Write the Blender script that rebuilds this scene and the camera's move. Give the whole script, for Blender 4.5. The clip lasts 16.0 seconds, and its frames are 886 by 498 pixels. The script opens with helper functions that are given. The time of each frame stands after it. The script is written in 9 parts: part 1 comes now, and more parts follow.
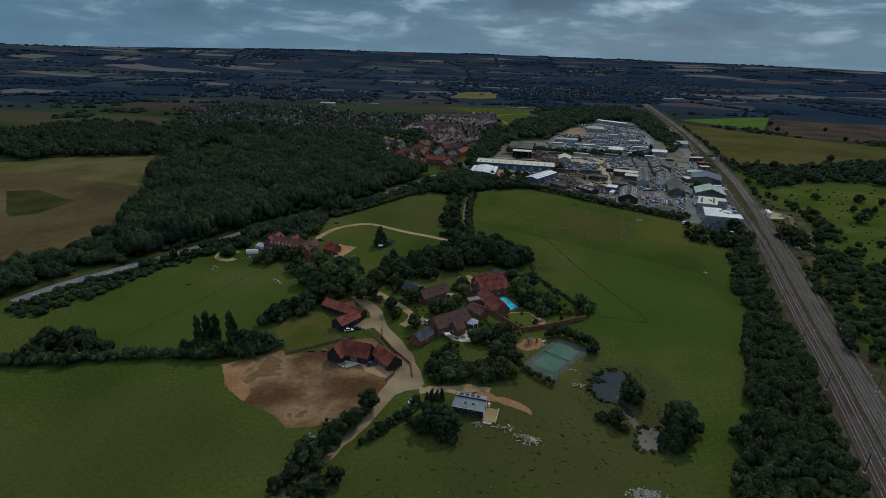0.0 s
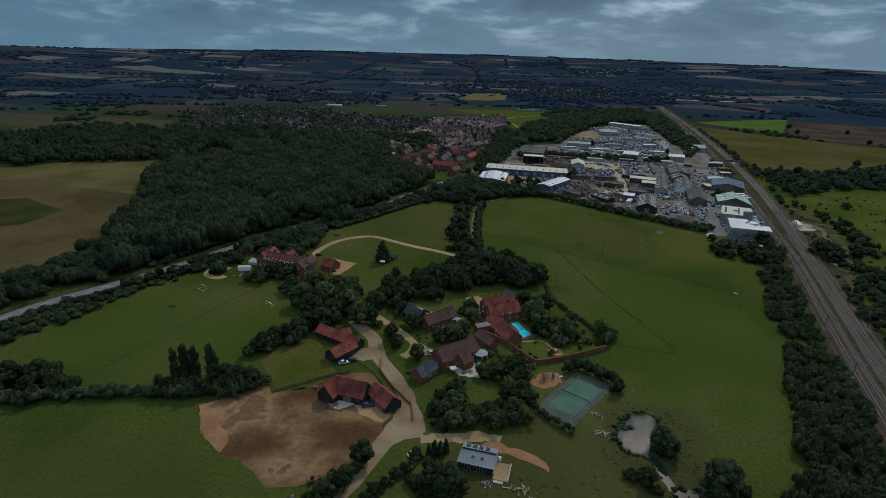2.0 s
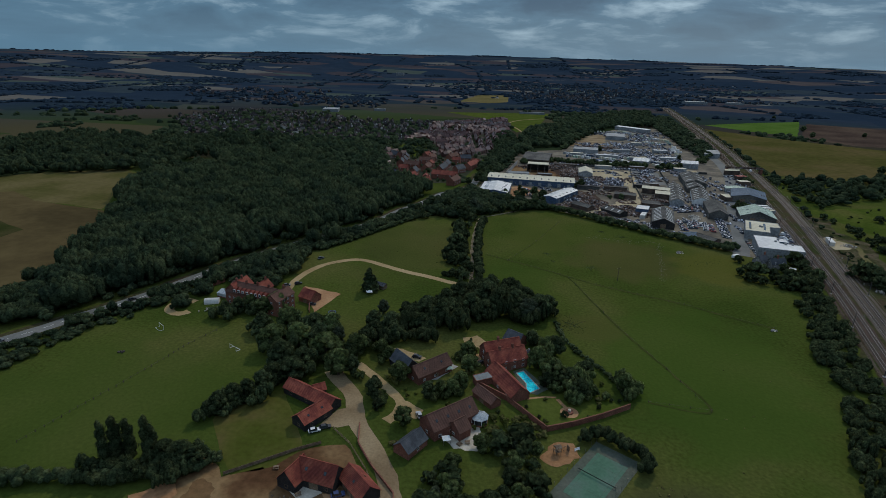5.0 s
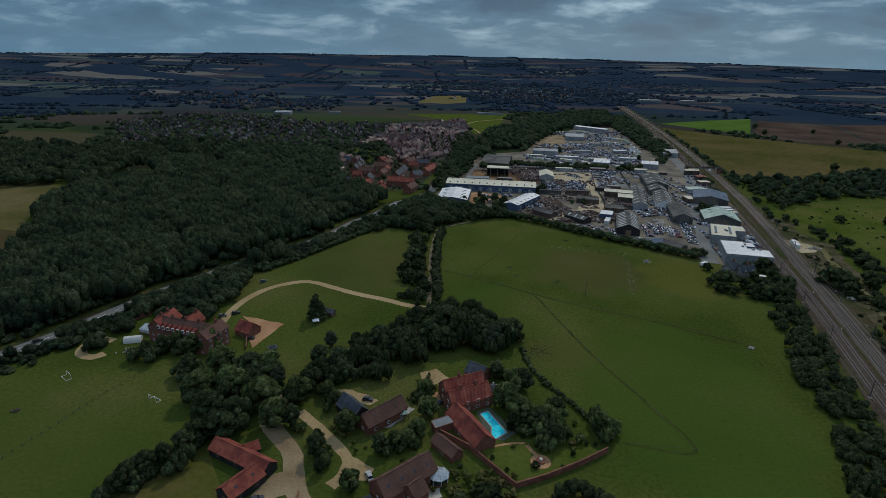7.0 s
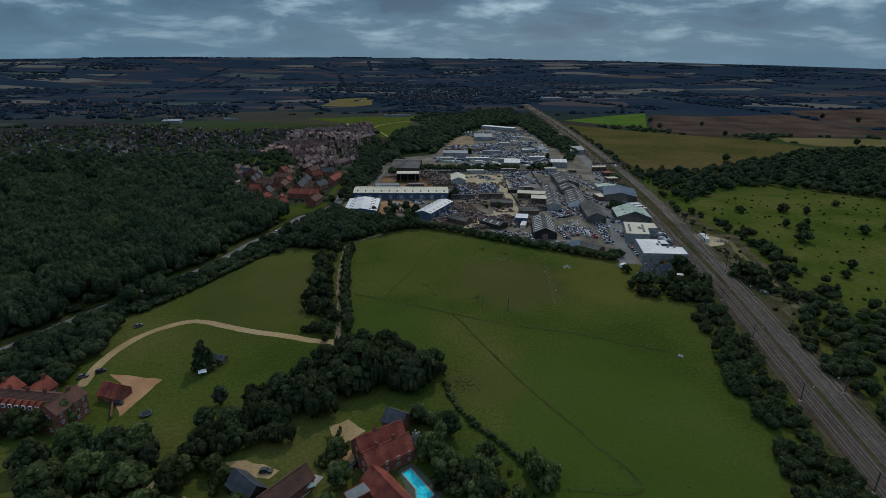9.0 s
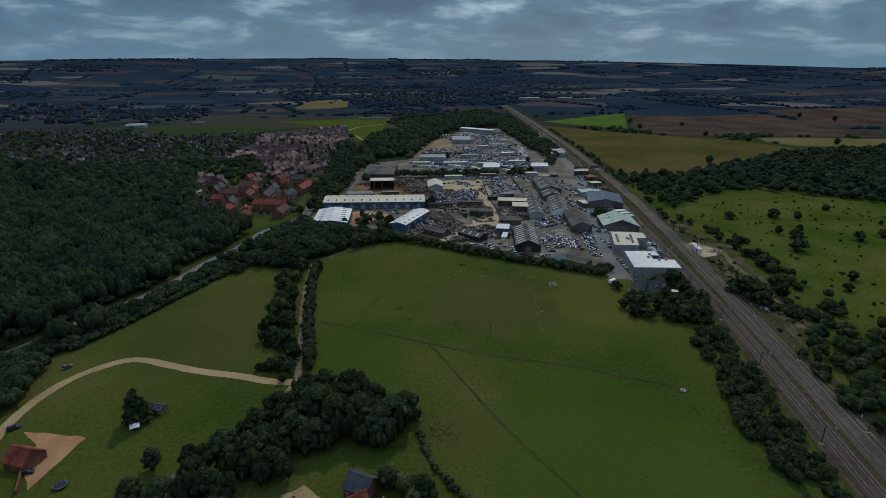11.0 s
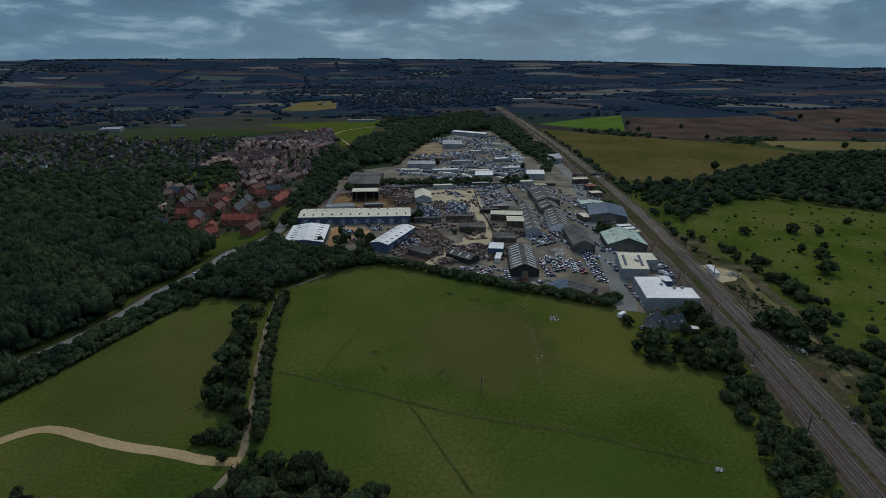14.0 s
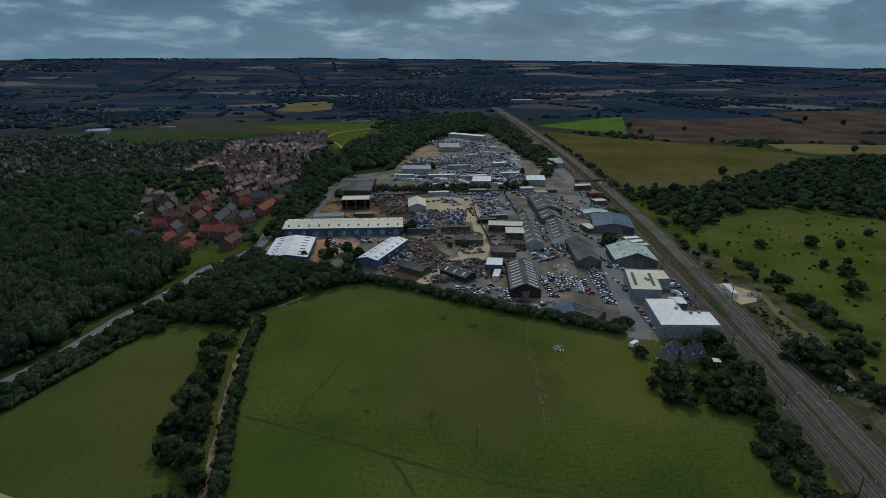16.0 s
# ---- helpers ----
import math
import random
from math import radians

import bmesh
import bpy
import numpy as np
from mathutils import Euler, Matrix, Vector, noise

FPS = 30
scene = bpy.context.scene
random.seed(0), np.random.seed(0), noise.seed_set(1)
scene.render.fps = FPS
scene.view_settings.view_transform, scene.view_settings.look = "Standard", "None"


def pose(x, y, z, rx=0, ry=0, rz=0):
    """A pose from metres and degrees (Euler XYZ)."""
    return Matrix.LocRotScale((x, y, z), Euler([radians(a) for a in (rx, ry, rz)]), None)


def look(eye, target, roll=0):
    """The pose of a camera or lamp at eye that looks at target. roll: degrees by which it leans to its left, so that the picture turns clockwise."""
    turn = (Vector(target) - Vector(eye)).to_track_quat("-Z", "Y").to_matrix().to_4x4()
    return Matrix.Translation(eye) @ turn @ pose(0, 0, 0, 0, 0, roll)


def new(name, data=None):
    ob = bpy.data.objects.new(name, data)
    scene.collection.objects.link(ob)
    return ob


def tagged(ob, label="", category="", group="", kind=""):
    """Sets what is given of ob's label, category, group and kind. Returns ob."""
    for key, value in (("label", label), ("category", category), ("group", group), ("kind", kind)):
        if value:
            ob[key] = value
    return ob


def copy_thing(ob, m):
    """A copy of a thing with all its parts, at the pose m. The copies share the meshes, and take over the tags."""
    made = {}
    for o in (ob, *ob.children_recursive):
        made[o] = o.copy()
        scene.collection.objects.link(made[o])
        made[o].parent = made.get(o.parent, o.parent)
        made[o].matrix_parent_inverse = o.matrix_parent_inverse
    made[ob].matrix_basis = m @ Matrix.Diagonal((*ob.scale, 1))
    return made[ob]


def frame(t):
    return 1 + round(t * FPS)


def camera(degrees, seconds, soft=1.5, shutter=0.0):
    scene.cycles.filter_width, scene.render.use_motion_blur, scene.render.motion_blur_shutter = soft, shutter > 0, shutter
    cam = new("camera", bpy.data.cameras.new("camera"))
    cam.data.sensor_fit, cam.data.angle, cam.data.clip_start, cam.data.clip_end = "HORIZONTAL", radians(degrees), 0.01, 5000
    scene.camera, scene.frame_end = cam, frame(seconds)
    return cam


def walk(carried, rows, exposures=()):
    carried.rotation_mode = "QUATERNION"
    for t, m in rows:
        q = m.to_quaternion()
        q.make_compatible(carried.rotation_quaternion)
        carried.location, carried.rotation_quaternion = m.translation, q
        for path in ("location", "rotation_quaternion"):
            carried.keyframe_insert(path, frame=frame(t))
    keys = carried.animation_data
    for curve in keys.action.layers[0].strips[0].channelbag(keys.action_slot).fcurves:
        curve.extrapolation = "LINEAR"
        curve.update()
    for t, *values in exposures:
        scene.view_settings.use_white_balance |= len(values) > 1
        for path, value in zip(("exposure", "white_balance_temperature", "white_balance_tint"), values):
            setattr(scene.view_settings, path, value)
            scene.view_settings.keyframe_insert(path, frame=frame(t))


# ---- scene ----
cam = camera(78.2, 16.0, soft=0.8)

EXPOSURE, KELVIN, TINT = -1.0, 6300, 10
PATH = [
    (0, look((7.38, 8.40, 123.64), (-24.90, 193.91, 56.22), 2.02)),
    (0.5, look((6.47, 15.10, 123.64), (-26.57, 200.51, 56.33), 1.94)),
    (1, look((5.44, 21.92, 123.72), (-28.26, 207.18, 56.31), 1.94)),
    (1.5, look((4.47, 28.82, 123.80), (-30.10, 213.96, 56.54), 1.90)),
    (2, look((3.49, 35.85, 123.94), (-31.91, 220.86, 56.72), 1.91)),
    (2.5, look((2.58, 42.84, 124.03), (-33.61, 227.74, 56.92), 1.83)),
    (3, look((1.65, 49.87, 124.12), (-35.33, 234.64, 57.08), 1.85)),
    (3.5, look((0.78, 56.88, 124.20), (-36.86, 241.55, 57.25), 1.78)),
    (4, look((0.12, 63.97, 124.30), (-38.28, 248.50, 57.41), 1.78)),
    (6.5, look((-1.60, 99.83, 125.55), (-29.00, 286.38, 58.85), 1.39)),
    (7, look((-1.67, 107.11, 125.63), (-24.80, 294.28, 59.05), 1.33)),
    (7.5, look((-1.58, 114.52, 125.64), (-19.01, 302.34, 59.16), 1.17)),
    (8, look((-1.42, 122.18, 125.58), (-10.30, 310.69, 59.35), 0.93)),
    (8.5, look((-1.00, 130.01, 125.47), (-1.58, 318.79, 59.43), 0.69)),
    (9, look((-0.30, 137.98, 125.34), (6.75, 326.70, 59.51), 0.50)),
    (9.5, look((0.66, 145.87, 125.25), (13.10, 334.34, 59.48), 0.36)),
    (10, look((1.81, 153.60, 125.20), (15.33, 342.03, 59.53), 0.29)),
    (12.5, look((8.29, 191.39, 125.20), (23.71, 379.70, 59.62), 0.33)),
    (13, look((9.72, 198.99, 125.26), (25.53, 387.24, 59.62), 0.32)),
    (13.5, look((11.24, 206.51, 125.33), (27.20, 394.76, 59.69), 0.33)),
    (14, look((12.78, 213.97, 125.42), (29.01, 402.22, 59.85), 0.27)),
    (14.5, look((14.24, 221.36, 125.51), (30.54, 409.60, 59.96), 0.26)),
    (15, look((15.59, 228.82, 125.64), (32.03, 417.02, 59.99), 0.37)),
    (15.5, look((16.87, 236.29, 125.74), (33.50, 424.46, 60.05), 0.31)),
    (16, look((18.17, 243.76, 125.79), (34.99, 431.95, 60.21), 0.36)),
]
walk(cam, PATH, ((0.0, EXPOSURE, KELVIN, TINT), (16.0, EXPOSURE, KELVIN, TINT)))

# ---- world, sun ----
SUN_AZ, SUN_EL = 14.0, 44.0            # degrees east of north (+y), above the horizon
world = bpy.data.worlds.new("sky")
scene.world = world
world.use_nodes = True
wn, wl = world.node_tree.nodes, world.node_tree.links
wn.clear()


def wnode(kind, **values):
    n = wn.new(kind)
    for key, value in values.items():
        n.inputs[key].default_value = value
    return n


sky = wn.new("ShaderNodeTexSky")
sky.sky_type, sky.sun_disc = "NISHITA", False
sky.sun_elevation, sky.sun_rotation = radians(SUN_EL), radians(SUN_AZ)
sky.air_density, sky.dust_density = 1.0, 1.5
coord = wn.new("ShaderNodeTexCoord")
split = wn.new("ShaderNodeSeparateXYZ")
lift = wn.new("ShaderNodeMath")
lift.operation, lift.inputs[1].default_value = "ADD", 0.22
floor_z = wn.new("ShaderNodeMath")
floor_z.operation, floor_z.inputs[1].default_value = "MAXIMUM", 0.22
px_n, py_n = wn.new("ShaderNodeMath"), wn.new("ShaderNodeMath")
px_n.operation = py_n.operation = "DIVIDE"
join = wn.new("ShaderNodeCombineXYZ")
wl.new(coord.outputs["Generated"], split.inputs[0])
wl.new(split.outputs["Z"], lift.inputs[0])
wl.new(lift.outputs[0], floor_z.inputs[0])
wl.new(split.outputs["X"], px_n.inputs[0])
wl.new(split.outputs["Y"], py_n.inputs[0])
wl.new(floor_z.outputs[0], px_n.inputs[1])
wl.new(floor_z.outputs[0], py_n.inputs[1])
wl.new(px_n.outputs[0], join.inputs["X"])
wl.new(py_n.outputs[0], join.inputs["Y"])
puff = wnode("ShaderNodeTexNoise", Scale=1.75, Detail=9.0, Roughness=0.56, Distortion=0.3)
wl.new(join.outputs[0], puff.inputs["Vector"])
shade = wn.new("ShaderNodeValToRGB")
shade.color_ramp.elements[0].position, shade.color_ramp.elements[0].color = 0.36, (0.040, 0.120, 0.220, 1)
shade.color_ramp.elements[1].position, shade.color_ramp.elements[1].color = 0.72, (0.64, 0.86, 1.00, 1)
mid = shade.color_ramp.elements.new(0.52)
mid.color = (0.088, 0.215, 0.345, 1)
wl.new(puff.outputs["Fac"], shade.inputs[0])
cover = wn.new("ShaderNodeMix")
cover.data_type = "RGBA"
cover.inputs["Factor"].default_value = 0.85
scale_sky = wn.new("ShaderNodeVectorMath")
scale_sky.operation = "SCALE"
scale_sky.inputs["Scale"].default_value = 0.06
wl.new(sky.outputs[0], scale_sky.inputs[0])
haze = wn.new("ShaderNodeMapRange")
haze.inputs["From Min"].default_value, haze.inputs["From Max"].default_value = 0.0, 0.085
haze.inputs["To Min"].default_value, haze.inputs["To Max"].default_value = 0.85, 0.0
wl.new(split.outputs["Z"], haze.inputs["Value"])
low_sky = wn.new("ShaderNodeMix")
low_sky.data_type = "RGBA"
low_sky.inputs["B"].default_value = (0.145, 0.305, 0.445, 1)
wl.new(haze.outputs[0], low_sky.inputs["Factor"])
wl.new(shade.outputs[0], low_sky.inputs["A"])
wl.new(scale_sky.outputs[0], cover.inputs["A"])
wl.new(low_sky.outputs["Result"], cover.inputs["B"])
# a cloud deck is brighter overhead than at the horizon
deck = wn.new("ShaderNodeMapRange")
deck.inputs["From Min"].default_value, deck.inputs["From Max"].default_value = 0.12, 1.0
deck.inputs["To Min"].default_value, deck.inputs["To Max"].default_value = 1.0, 1.5
wl.new(split.outputs["Z"], deck.inputs["Value"])
bright = wn.new("ShaderNodeVectorMath")
bright.operation = "SCALE"
background = wnode("ShaderNodeBackground", Strength=1.5)
wl.new(cover.outputs["Result"], bright.inputs[0])
wl.new(deck.outputs[0], bright.inputs["Scale"])
overhead = wn.new("ShaderNodeMapRange")
overhead.inputs["From Min"].default_value, overhead.inputs["From Max"].default_value = 0.12, 0.5
overhead.inputs["To Max"].default_value = 0.85
wl.new(split.outputs["Z"], overhead.inputs["Value"])
grey_deck = wn.new("ShaderNodeMix")
grey_deck.data_type = "RGBA"
grey_deck.inputs["B"].default_value = (0.47, 0.60, 0.79, 1)
wl.new(overhead.outputs[0], grey_deck.inputs["Factor"])
wl.new(bright.outputs[0], grey_deck.inputs["A"])
wl.new(grey_deck.outputs["Result"], background.inputs["Color"])
wl.new(background.outputs[0], wn.new("ShaderNodeOutputWorld").inputs[0])

sun = new("sun", bpy.data.lights.new("sun", "SUN"))
sun.data.energy, sun.data.angle, sun.data.color = 2.35, radians(0.6), (1.0, 0.875, 0.70)
sx, sy = math.sin(radians(SUN_AZ)), math.cos(radians(SUN_AZ))
sun.matrix_world = look((sx * 800, sy * 800, 800 * math.tan(radians(SUN_EL))), (0, 0, 0))


# ---- materials ----
def material(name, colours, scale=1.0, fine=None, rough=0.8, metal=0.0, bump=0.0, bump_scale=None, vary=0.0, island=0.0, coords="Object", detail=6.0, spec=0.3, grit=0.34):
    """Noise through a ramp of colours at one size, grain at a second, a bump, and a random tone for each object or island."""
    m = bpy.data.materials.new(name)
    m.use_nodes = True
    n, k = m.node_tree.nodes, m.node_tree.links
    bsdf = n["Principled BSDF"]
    bsdf.inputs["Roughness"].default_value, bsdf.inputs["Metallic"].default_value = rough, metal
    bsdf.inputs["Specular IOR Level"].default_value = spec
    at = n.new("ShaderNodeTexCoord")
    big = n.new("ShaderNodeTexNoise")
    big.inputs["Scale"].default_value, big.inputs["Detail"].default_value = scale, detail
    k.new(at.outputs[coords], big.inputs["Vector"])
    ramp = n.new("ShaderNodeValToRGB")
    ramp.color_ramp.elements.remove(ramp.color_ramp.elements[1])
    for i, c in enumerate(colours):
        e = ramp.color_ramp.elements[0] if i == 0 else ramp.color_ramp.elements.new(0.5)
        e.position = 0.37 + 0.26 * i / max(1, len(colours) - 1)
        e.color = (*c, 1)
    k.new(big.outputs["Fac"], ramp.inputs[0])
    colour = ramp.outputs[0]
    grain = n.new("ShaderNodeTexNoise")
    grain.inputs["Scale"].default_value, grain.inputs["Detail"].default_value = fine or scale * 9, 4.0
    k.new(at.outputs[coords], grain.inputs["Vector"])
    value = n.new("ShaderNodeMapRange")
    value.inputs["From Min"].default_value, value.inputs["From Max"].default_value = 0.3, 0.7
    value.inputs["To Min"].default_value, value.inputs["To Max"].default_value = 1 - grit, 1 + grit
    k.new(grain.outputs["Fac"], value.inputs["Value"])
    tone = value.outputs[0]
    for amount, source in ((vary, "obj"), (island, "isl")):
        if amount:
            pick = n.new("ShaderNodeObjectInfo").outputs["Random"] if source == "obj" else n.new("ShaderNodeNewGeometry").outputs["Random Per Island"]
            span = n.new("ShaderNodeMapRange")
            span.inputs["To Min"].default_value, span.inputs["To Max"].default_value = 1 - amount, 1 + amount
            k.new(pick, span.inputs["Value"])
            times = n.new("ShaderNodeMath")
            times.operation = "MULTIPLY"
            k.new(tone, times.inputs[0])
            k.new(span.outputs[0], times.inputs[1])
            tone = times.outputs[0]
    mul = n.new("ShaderNodeVectorMath")
    mul.operation = "SCALE"
    k.new(colour, mul.inputs[0])
    k.new(tone, mul.inputs["Scale"])
    k.new(mul.outputs[0], bsdf.inputs["Base Color"])
    if bump:
        b = n.new("ShaderNodeBump")
        b.inputs["Strength"].default_value, b.inputs["Distance"].default_value = 1.0, bump
        rel = n.new("ShaderNodeTexNoise")
        rel.inputs["Scale"].default_value, rel.inputs["Detail"].default_value = bump_scale or fine or scale * 9, 4.0
        k.new(at.outputs[coords], rel.inputs["Vector"])
        k.new(rel.outputs["Fac"], b.inputs["Height"])
        k.new(b.outputs[0], bsdf.inputs["Normal"])
    return m


def ribbed(m, direction, spacing, depth, dark=0.75):
    """Adds ribs, courses or corrugation across one object axis to a material, as relief and a thin shade of dirt."""
    n, k = m.node_tree.nodes, m.node_tree.links
    bsdf = n["Principled BSDF"]
    at = n.new("ShaderNodeTexCoord")
    wave = n.new("ShaderNodeTexWave")
    wave.wave_type, wave.bands_direction = "BANDS", direction
    wave.inputs["Scale"].default_value = 0.314 / spacing
    wave.inputs["Distortion"].default_value = 0.3
    k.new(at.outputs["Object"], wave.inputs["Vector"])
    b = n.new("ShaderNodeBump")
    b.inputs["Distance"].default_value = depth
    k.new(wave.outputs["Fac"], b.inputs["Height"])
    if bsdf.inputs["Normal"].links:
        k.new(bsdf.inputs["Normal"].links[0].from_socket, b.inputs["Normal"])
    k.new(b.outputs[0], bsdf.inputs["Normal"])
    return m


G = {}
G["grass"] = material("grass", [(0.044, 0.065, 0.0125), (0.063, 0.082, 0.017), (0.086, 0.092, 0.025)], 0.014, 0.25, 0.95, bump=0.25, bump_scale=0.8, coords="Object", spec=0.0, grit=0.11)
G["lawn"] = material("mown lawn", [(0.060, 0.085, 0.014), (0.084, 0.104, 0.022)], 0.06, 0.6, 0.95, bump=0.1, spec=0.0, grit=0.14)
G["meadow"] = material("rough meadow", [(0.050, 0.074, 0.012), (0.070, 0.092, 0.017), (0.094, 0.100, 0.026)], 0.02, 0.3, 0.95, bump=0.3, bump_scale=0.7, spec=0.0, grit=0.2)
G["dry"] = material("dry grass", [(0.10, 0.105, 0.035), (0.15, 0.13, 0.06), (0.19, 0.15, 0.08)], 0.05, 0.5, 0.95, bump=0.2, spec=0.0, grit=0.11)
G["dirt"] = material("bare building-site earth", [(0.090, 0.046, 0.022), (0.128, 0.070, 0.033), (0.165, 0.098, 0.046), (0.26, 0.170, 0.082)], 0.045, 0.5, 0.95, bump=0.25, bump_scale=0.6, spec=0.05, grit=0.2)
G["topsoil"] = material("orange subsoil", [(0.25, 0.125, 0.055), (0.34, 0.19, 0.095)], 0.08, 0.8, 0.95, bump=0.2, spec=0.1, grit=0.15)
G["gravel"] = material("tan gravel", [(0.20, 0.142, 0.080), (0.265, 0.195, 0.112), (0.32, 0.245, 0.145)], 0.06, 1.2, 0.95, bump=0.08, spec=0.05, grit=0.14)
G["lane"] = material("stony lane", [(0.13, 0.105, 0.068), (0.20, 0.165, 0.11), (0.27, 0.22, 0.15)], 0.15, 1.2, 0.95, bump=0.08, spec=0.05, grit=0.2)
G["sand"] = material("buff hoggin", [(0.30, 0.215, 0.105), (0.385, 0.285, 0.15)], 0.06, 0.8, 0.95, bump=0.08, spec=0.05, grit=0.14)
G["redsand"] = material("red gravel", [(0.33, 0.18, 0.09), (0.42, 0.25, 0.13)], 0.1, 1.0, 0.95, spec=0.1, grit=0.12)
G["asphalt"] = material("worn asphalt", [(0.145, 0.150, 0.142), (0.165, 0.168, 0.158), (0.185, 0.186, 0.172)], 0.04, 0.6, 0.9, grit=0.14, spec=0.1)
G["yard"] = material("stained concrete yard", [(0.072, 0.062, 0.046), (0.125, 0.106, 0.076), (0.20, 0.17, 0.12)], 0.045, 0.3, 0.9, bump=0.04, grit=0.2)
G["yard_sand"] = material("sandy yard", [(0.34, 0.27, 0.155), (0.44, 0.365, 0.23)], 0.04, 0.4, 0.95, grit=0.14)
G["plough"] = material("ploughed earth", [(0.052, 0.037, 0.030), (0.074, 0.052, 0.040), (0.092, 0.066, 0.048)], 0.012, 0.15, 0.95, spec=0.0, grit=0.14)
G["stubble"] = material("stubble", [(0.125, 0.105, 0.040), (0.165, 0.135, 0.058)], 0.012, 0.15, 0.95, spec=0.0, grit=0.12)
G["olive"] = material("dry pasture", [(0.066, 0.066, 0.018), (0.088, 0.078, 0.025), (0.112, 0.086, 0.035)], 0.009, 0.12, 0.95, spec=0.0, grit=0.16)
G["paddock"] = material("mown paddock grass", [(0.062, 0.074, 0.014), (0.082, 0.086, 0.020), (0.105, 0.090, 0.030)], 0.05, 0.5, 0.95, spec=0.0, grit=0.14)
G["brownland"] = material("dry brown arable", [(0.070, 0.053, 0.025), (0.100, 0.075, 0.034), (0.13, 0.10, 0.046)], 0.01, 0.15, 0.95, spec=0.0, grit=0.12)
G["dark_strip"] = material("dark crop strip", [(0.032, 0.040, 0.012), (0.044, 0.048, 0.016), (0.060, 0.054, 0.022)], 0.04, 0.5, 0.95, bump=0.2, spec=0.0, grit=0.11)
G["trodden"] = material("trodden grass", [(0.040, 0.054, 0.013), (0.054, 0.064, 0.017), (0.072, 0.072, 0.024)], 0.08, 0.6, 0.95, bump=0.2, spec=0.0, grit=0.11)
G["worn"] = material("worn pasture", [(0.060, 0.078, 0.014), (0.076, 0.088, 0.020), (0.092, 0.090, 0.028)], 0.04, 0.5, 0.95, bump=0.2, spec=0.0, grit=0.11)
G["worn_dry"] = material("dry worn grass", [(0.085, 0.080, 0.026), (0.115, 0.098, 0.038), (0.14, 0.115, 0.05)], 0.02, 0.2, 0.95, spec=0.0, grit=0.12)
G["green"] = material("green crop", [(0.066, 0.120, 0.020), (0.085, 0.142, 0.028)], 0.02, 0.2, 0.95, spec=0.0, grit=0.12)
G["ballast"] = material("rusty ballast", [(0.062, 0.045, 0.038), (0.095, 0.070, 0.057), (0.085, 0.074, 0.055)], 0.05, 1.5, 0.95, bump=0.05, spec=0.0)
G["cess"] = material("dry lineside grass", [(0.040, 0.050, 0.018), (0.062, 0.060, 0.028), (0.070, 0.054, 0.034)], 0.06, 0.5, 0.95, bump=0.2, spec=0.0)
G["clean_ballast"] = material("grey-brown ballast", [(0.095, 0.080, 0.066), (0.145, 0.122, 0.10)], 0.06, 1.5, 0.95, bump=0.05, spec=0.0)
G["rough_earth"] = material("weedy brown earth", [(0.036, 0.046, 0.016), (0.056, 0.056, 0.025), (0.088, 0.066, 0.042), (0.125, 0.100, 0.066)], 0.07, 0.7, 0.95, bump=0.2, spec=0.0)
G["steel"] = material("rail steel", [(0.20, 0.18, 0.16), (0.30, 0.27, 0.25)], 0.5, 5, 0.45, 0.6)
G["mast"] = material("weathered galvanised steel", [(0.06, 0.06, 0.058), (0.10, 0.10, 0.095)], 0.5, 5, 0.7, 0.3)
G["leaf"] = material("broad leaves", [(0.050, 0.074, 0.037), (0.074, 0.101, 0.046), (0.105, 0.130, 0.060)], 0.22, 1.5, 0.95, vary=0.28, island=0.3, spec=0.03, bump=0.5, bump_scale=1.4, grit=0.55)
G["leaf_wood"] = material("woodland leaves", [(0.040, 0.063, 0.037), (0.060, 0.087, 0.044), (0.086, 0.112, 0.056)], 0.06, 1.0, 0.95, island=0.3, spec=0.03, bump=0.6, bump_scale=1.0, grit=0.55)
G["leaf_pale"] = material("silvery leaves", [(0.075, 0.10, 0.06), (0.12, 0.145, 0.09)], 0.35, 2.0, 0.95, vary=0.2, island=0.35, spec=0.04, bump=0.45, bump_scale=1.3)
G["leaf_bright"] = material("yellow-green leaves", [(0.09, 0.12, 0.02), (0.15, 0.18, 0.03)], 0.35, 2.0, 0.65, vary=0.2, island=0.35)
G["leaf_light"] = material("light green leaves", [(0.078, 0.112, 0.042), (0.112, 0.148, 0.056), (0.15, 0.178, 0.074)], 0.25, 1.5, 0.95, vary=0.3, island=0.3, spec=0.03, bump=0.5, bump_scale=1.4, grit=0.5)
# far foliage only: blue aerial haze painted into the leaf colour
G["leaf_far"] = material("distant leaves, haze in the colour", [(0.018, 0.030, 0.045), (0.026, 0.041, 0.056)], 0.01, 0.1, 0.95, island=0.25, spec=0.0, bump=0.6, bump_scale=0.5)
G["weeds"] = material("dead weeds", [(0.15, 0.14, 0.08), (0.24, 0.225, 0.16), (0.34, 0.32, 0.26)], 0.3, 2, 0.95, island=0.4, spec=0.0)
G["leaf_grass"] = material("coarse grass leaves", [(0.048, 0.062, 0.014), (0.072, 0.080, 0.022), (0.098, 0.092, 0.034)], 0.1, 1.0, 0.95, island=0.25, spec=0.03)
G["bark"] = material("bark", [(0.06, 0.05, 0.04), (0.12, 0.10, 0.08)], 1.0, 6, 0.95)
G["tile"] = ribbed(material("red clay roof tiles", [(0.16, 0.036, 0.025), (0.23, 0.056, 0.035), (0.29, 0.083, 0.05)], 0.25, 1.6, 0.85, vary=0.12, grit=0.22), "Z", 0.25, 0.05)
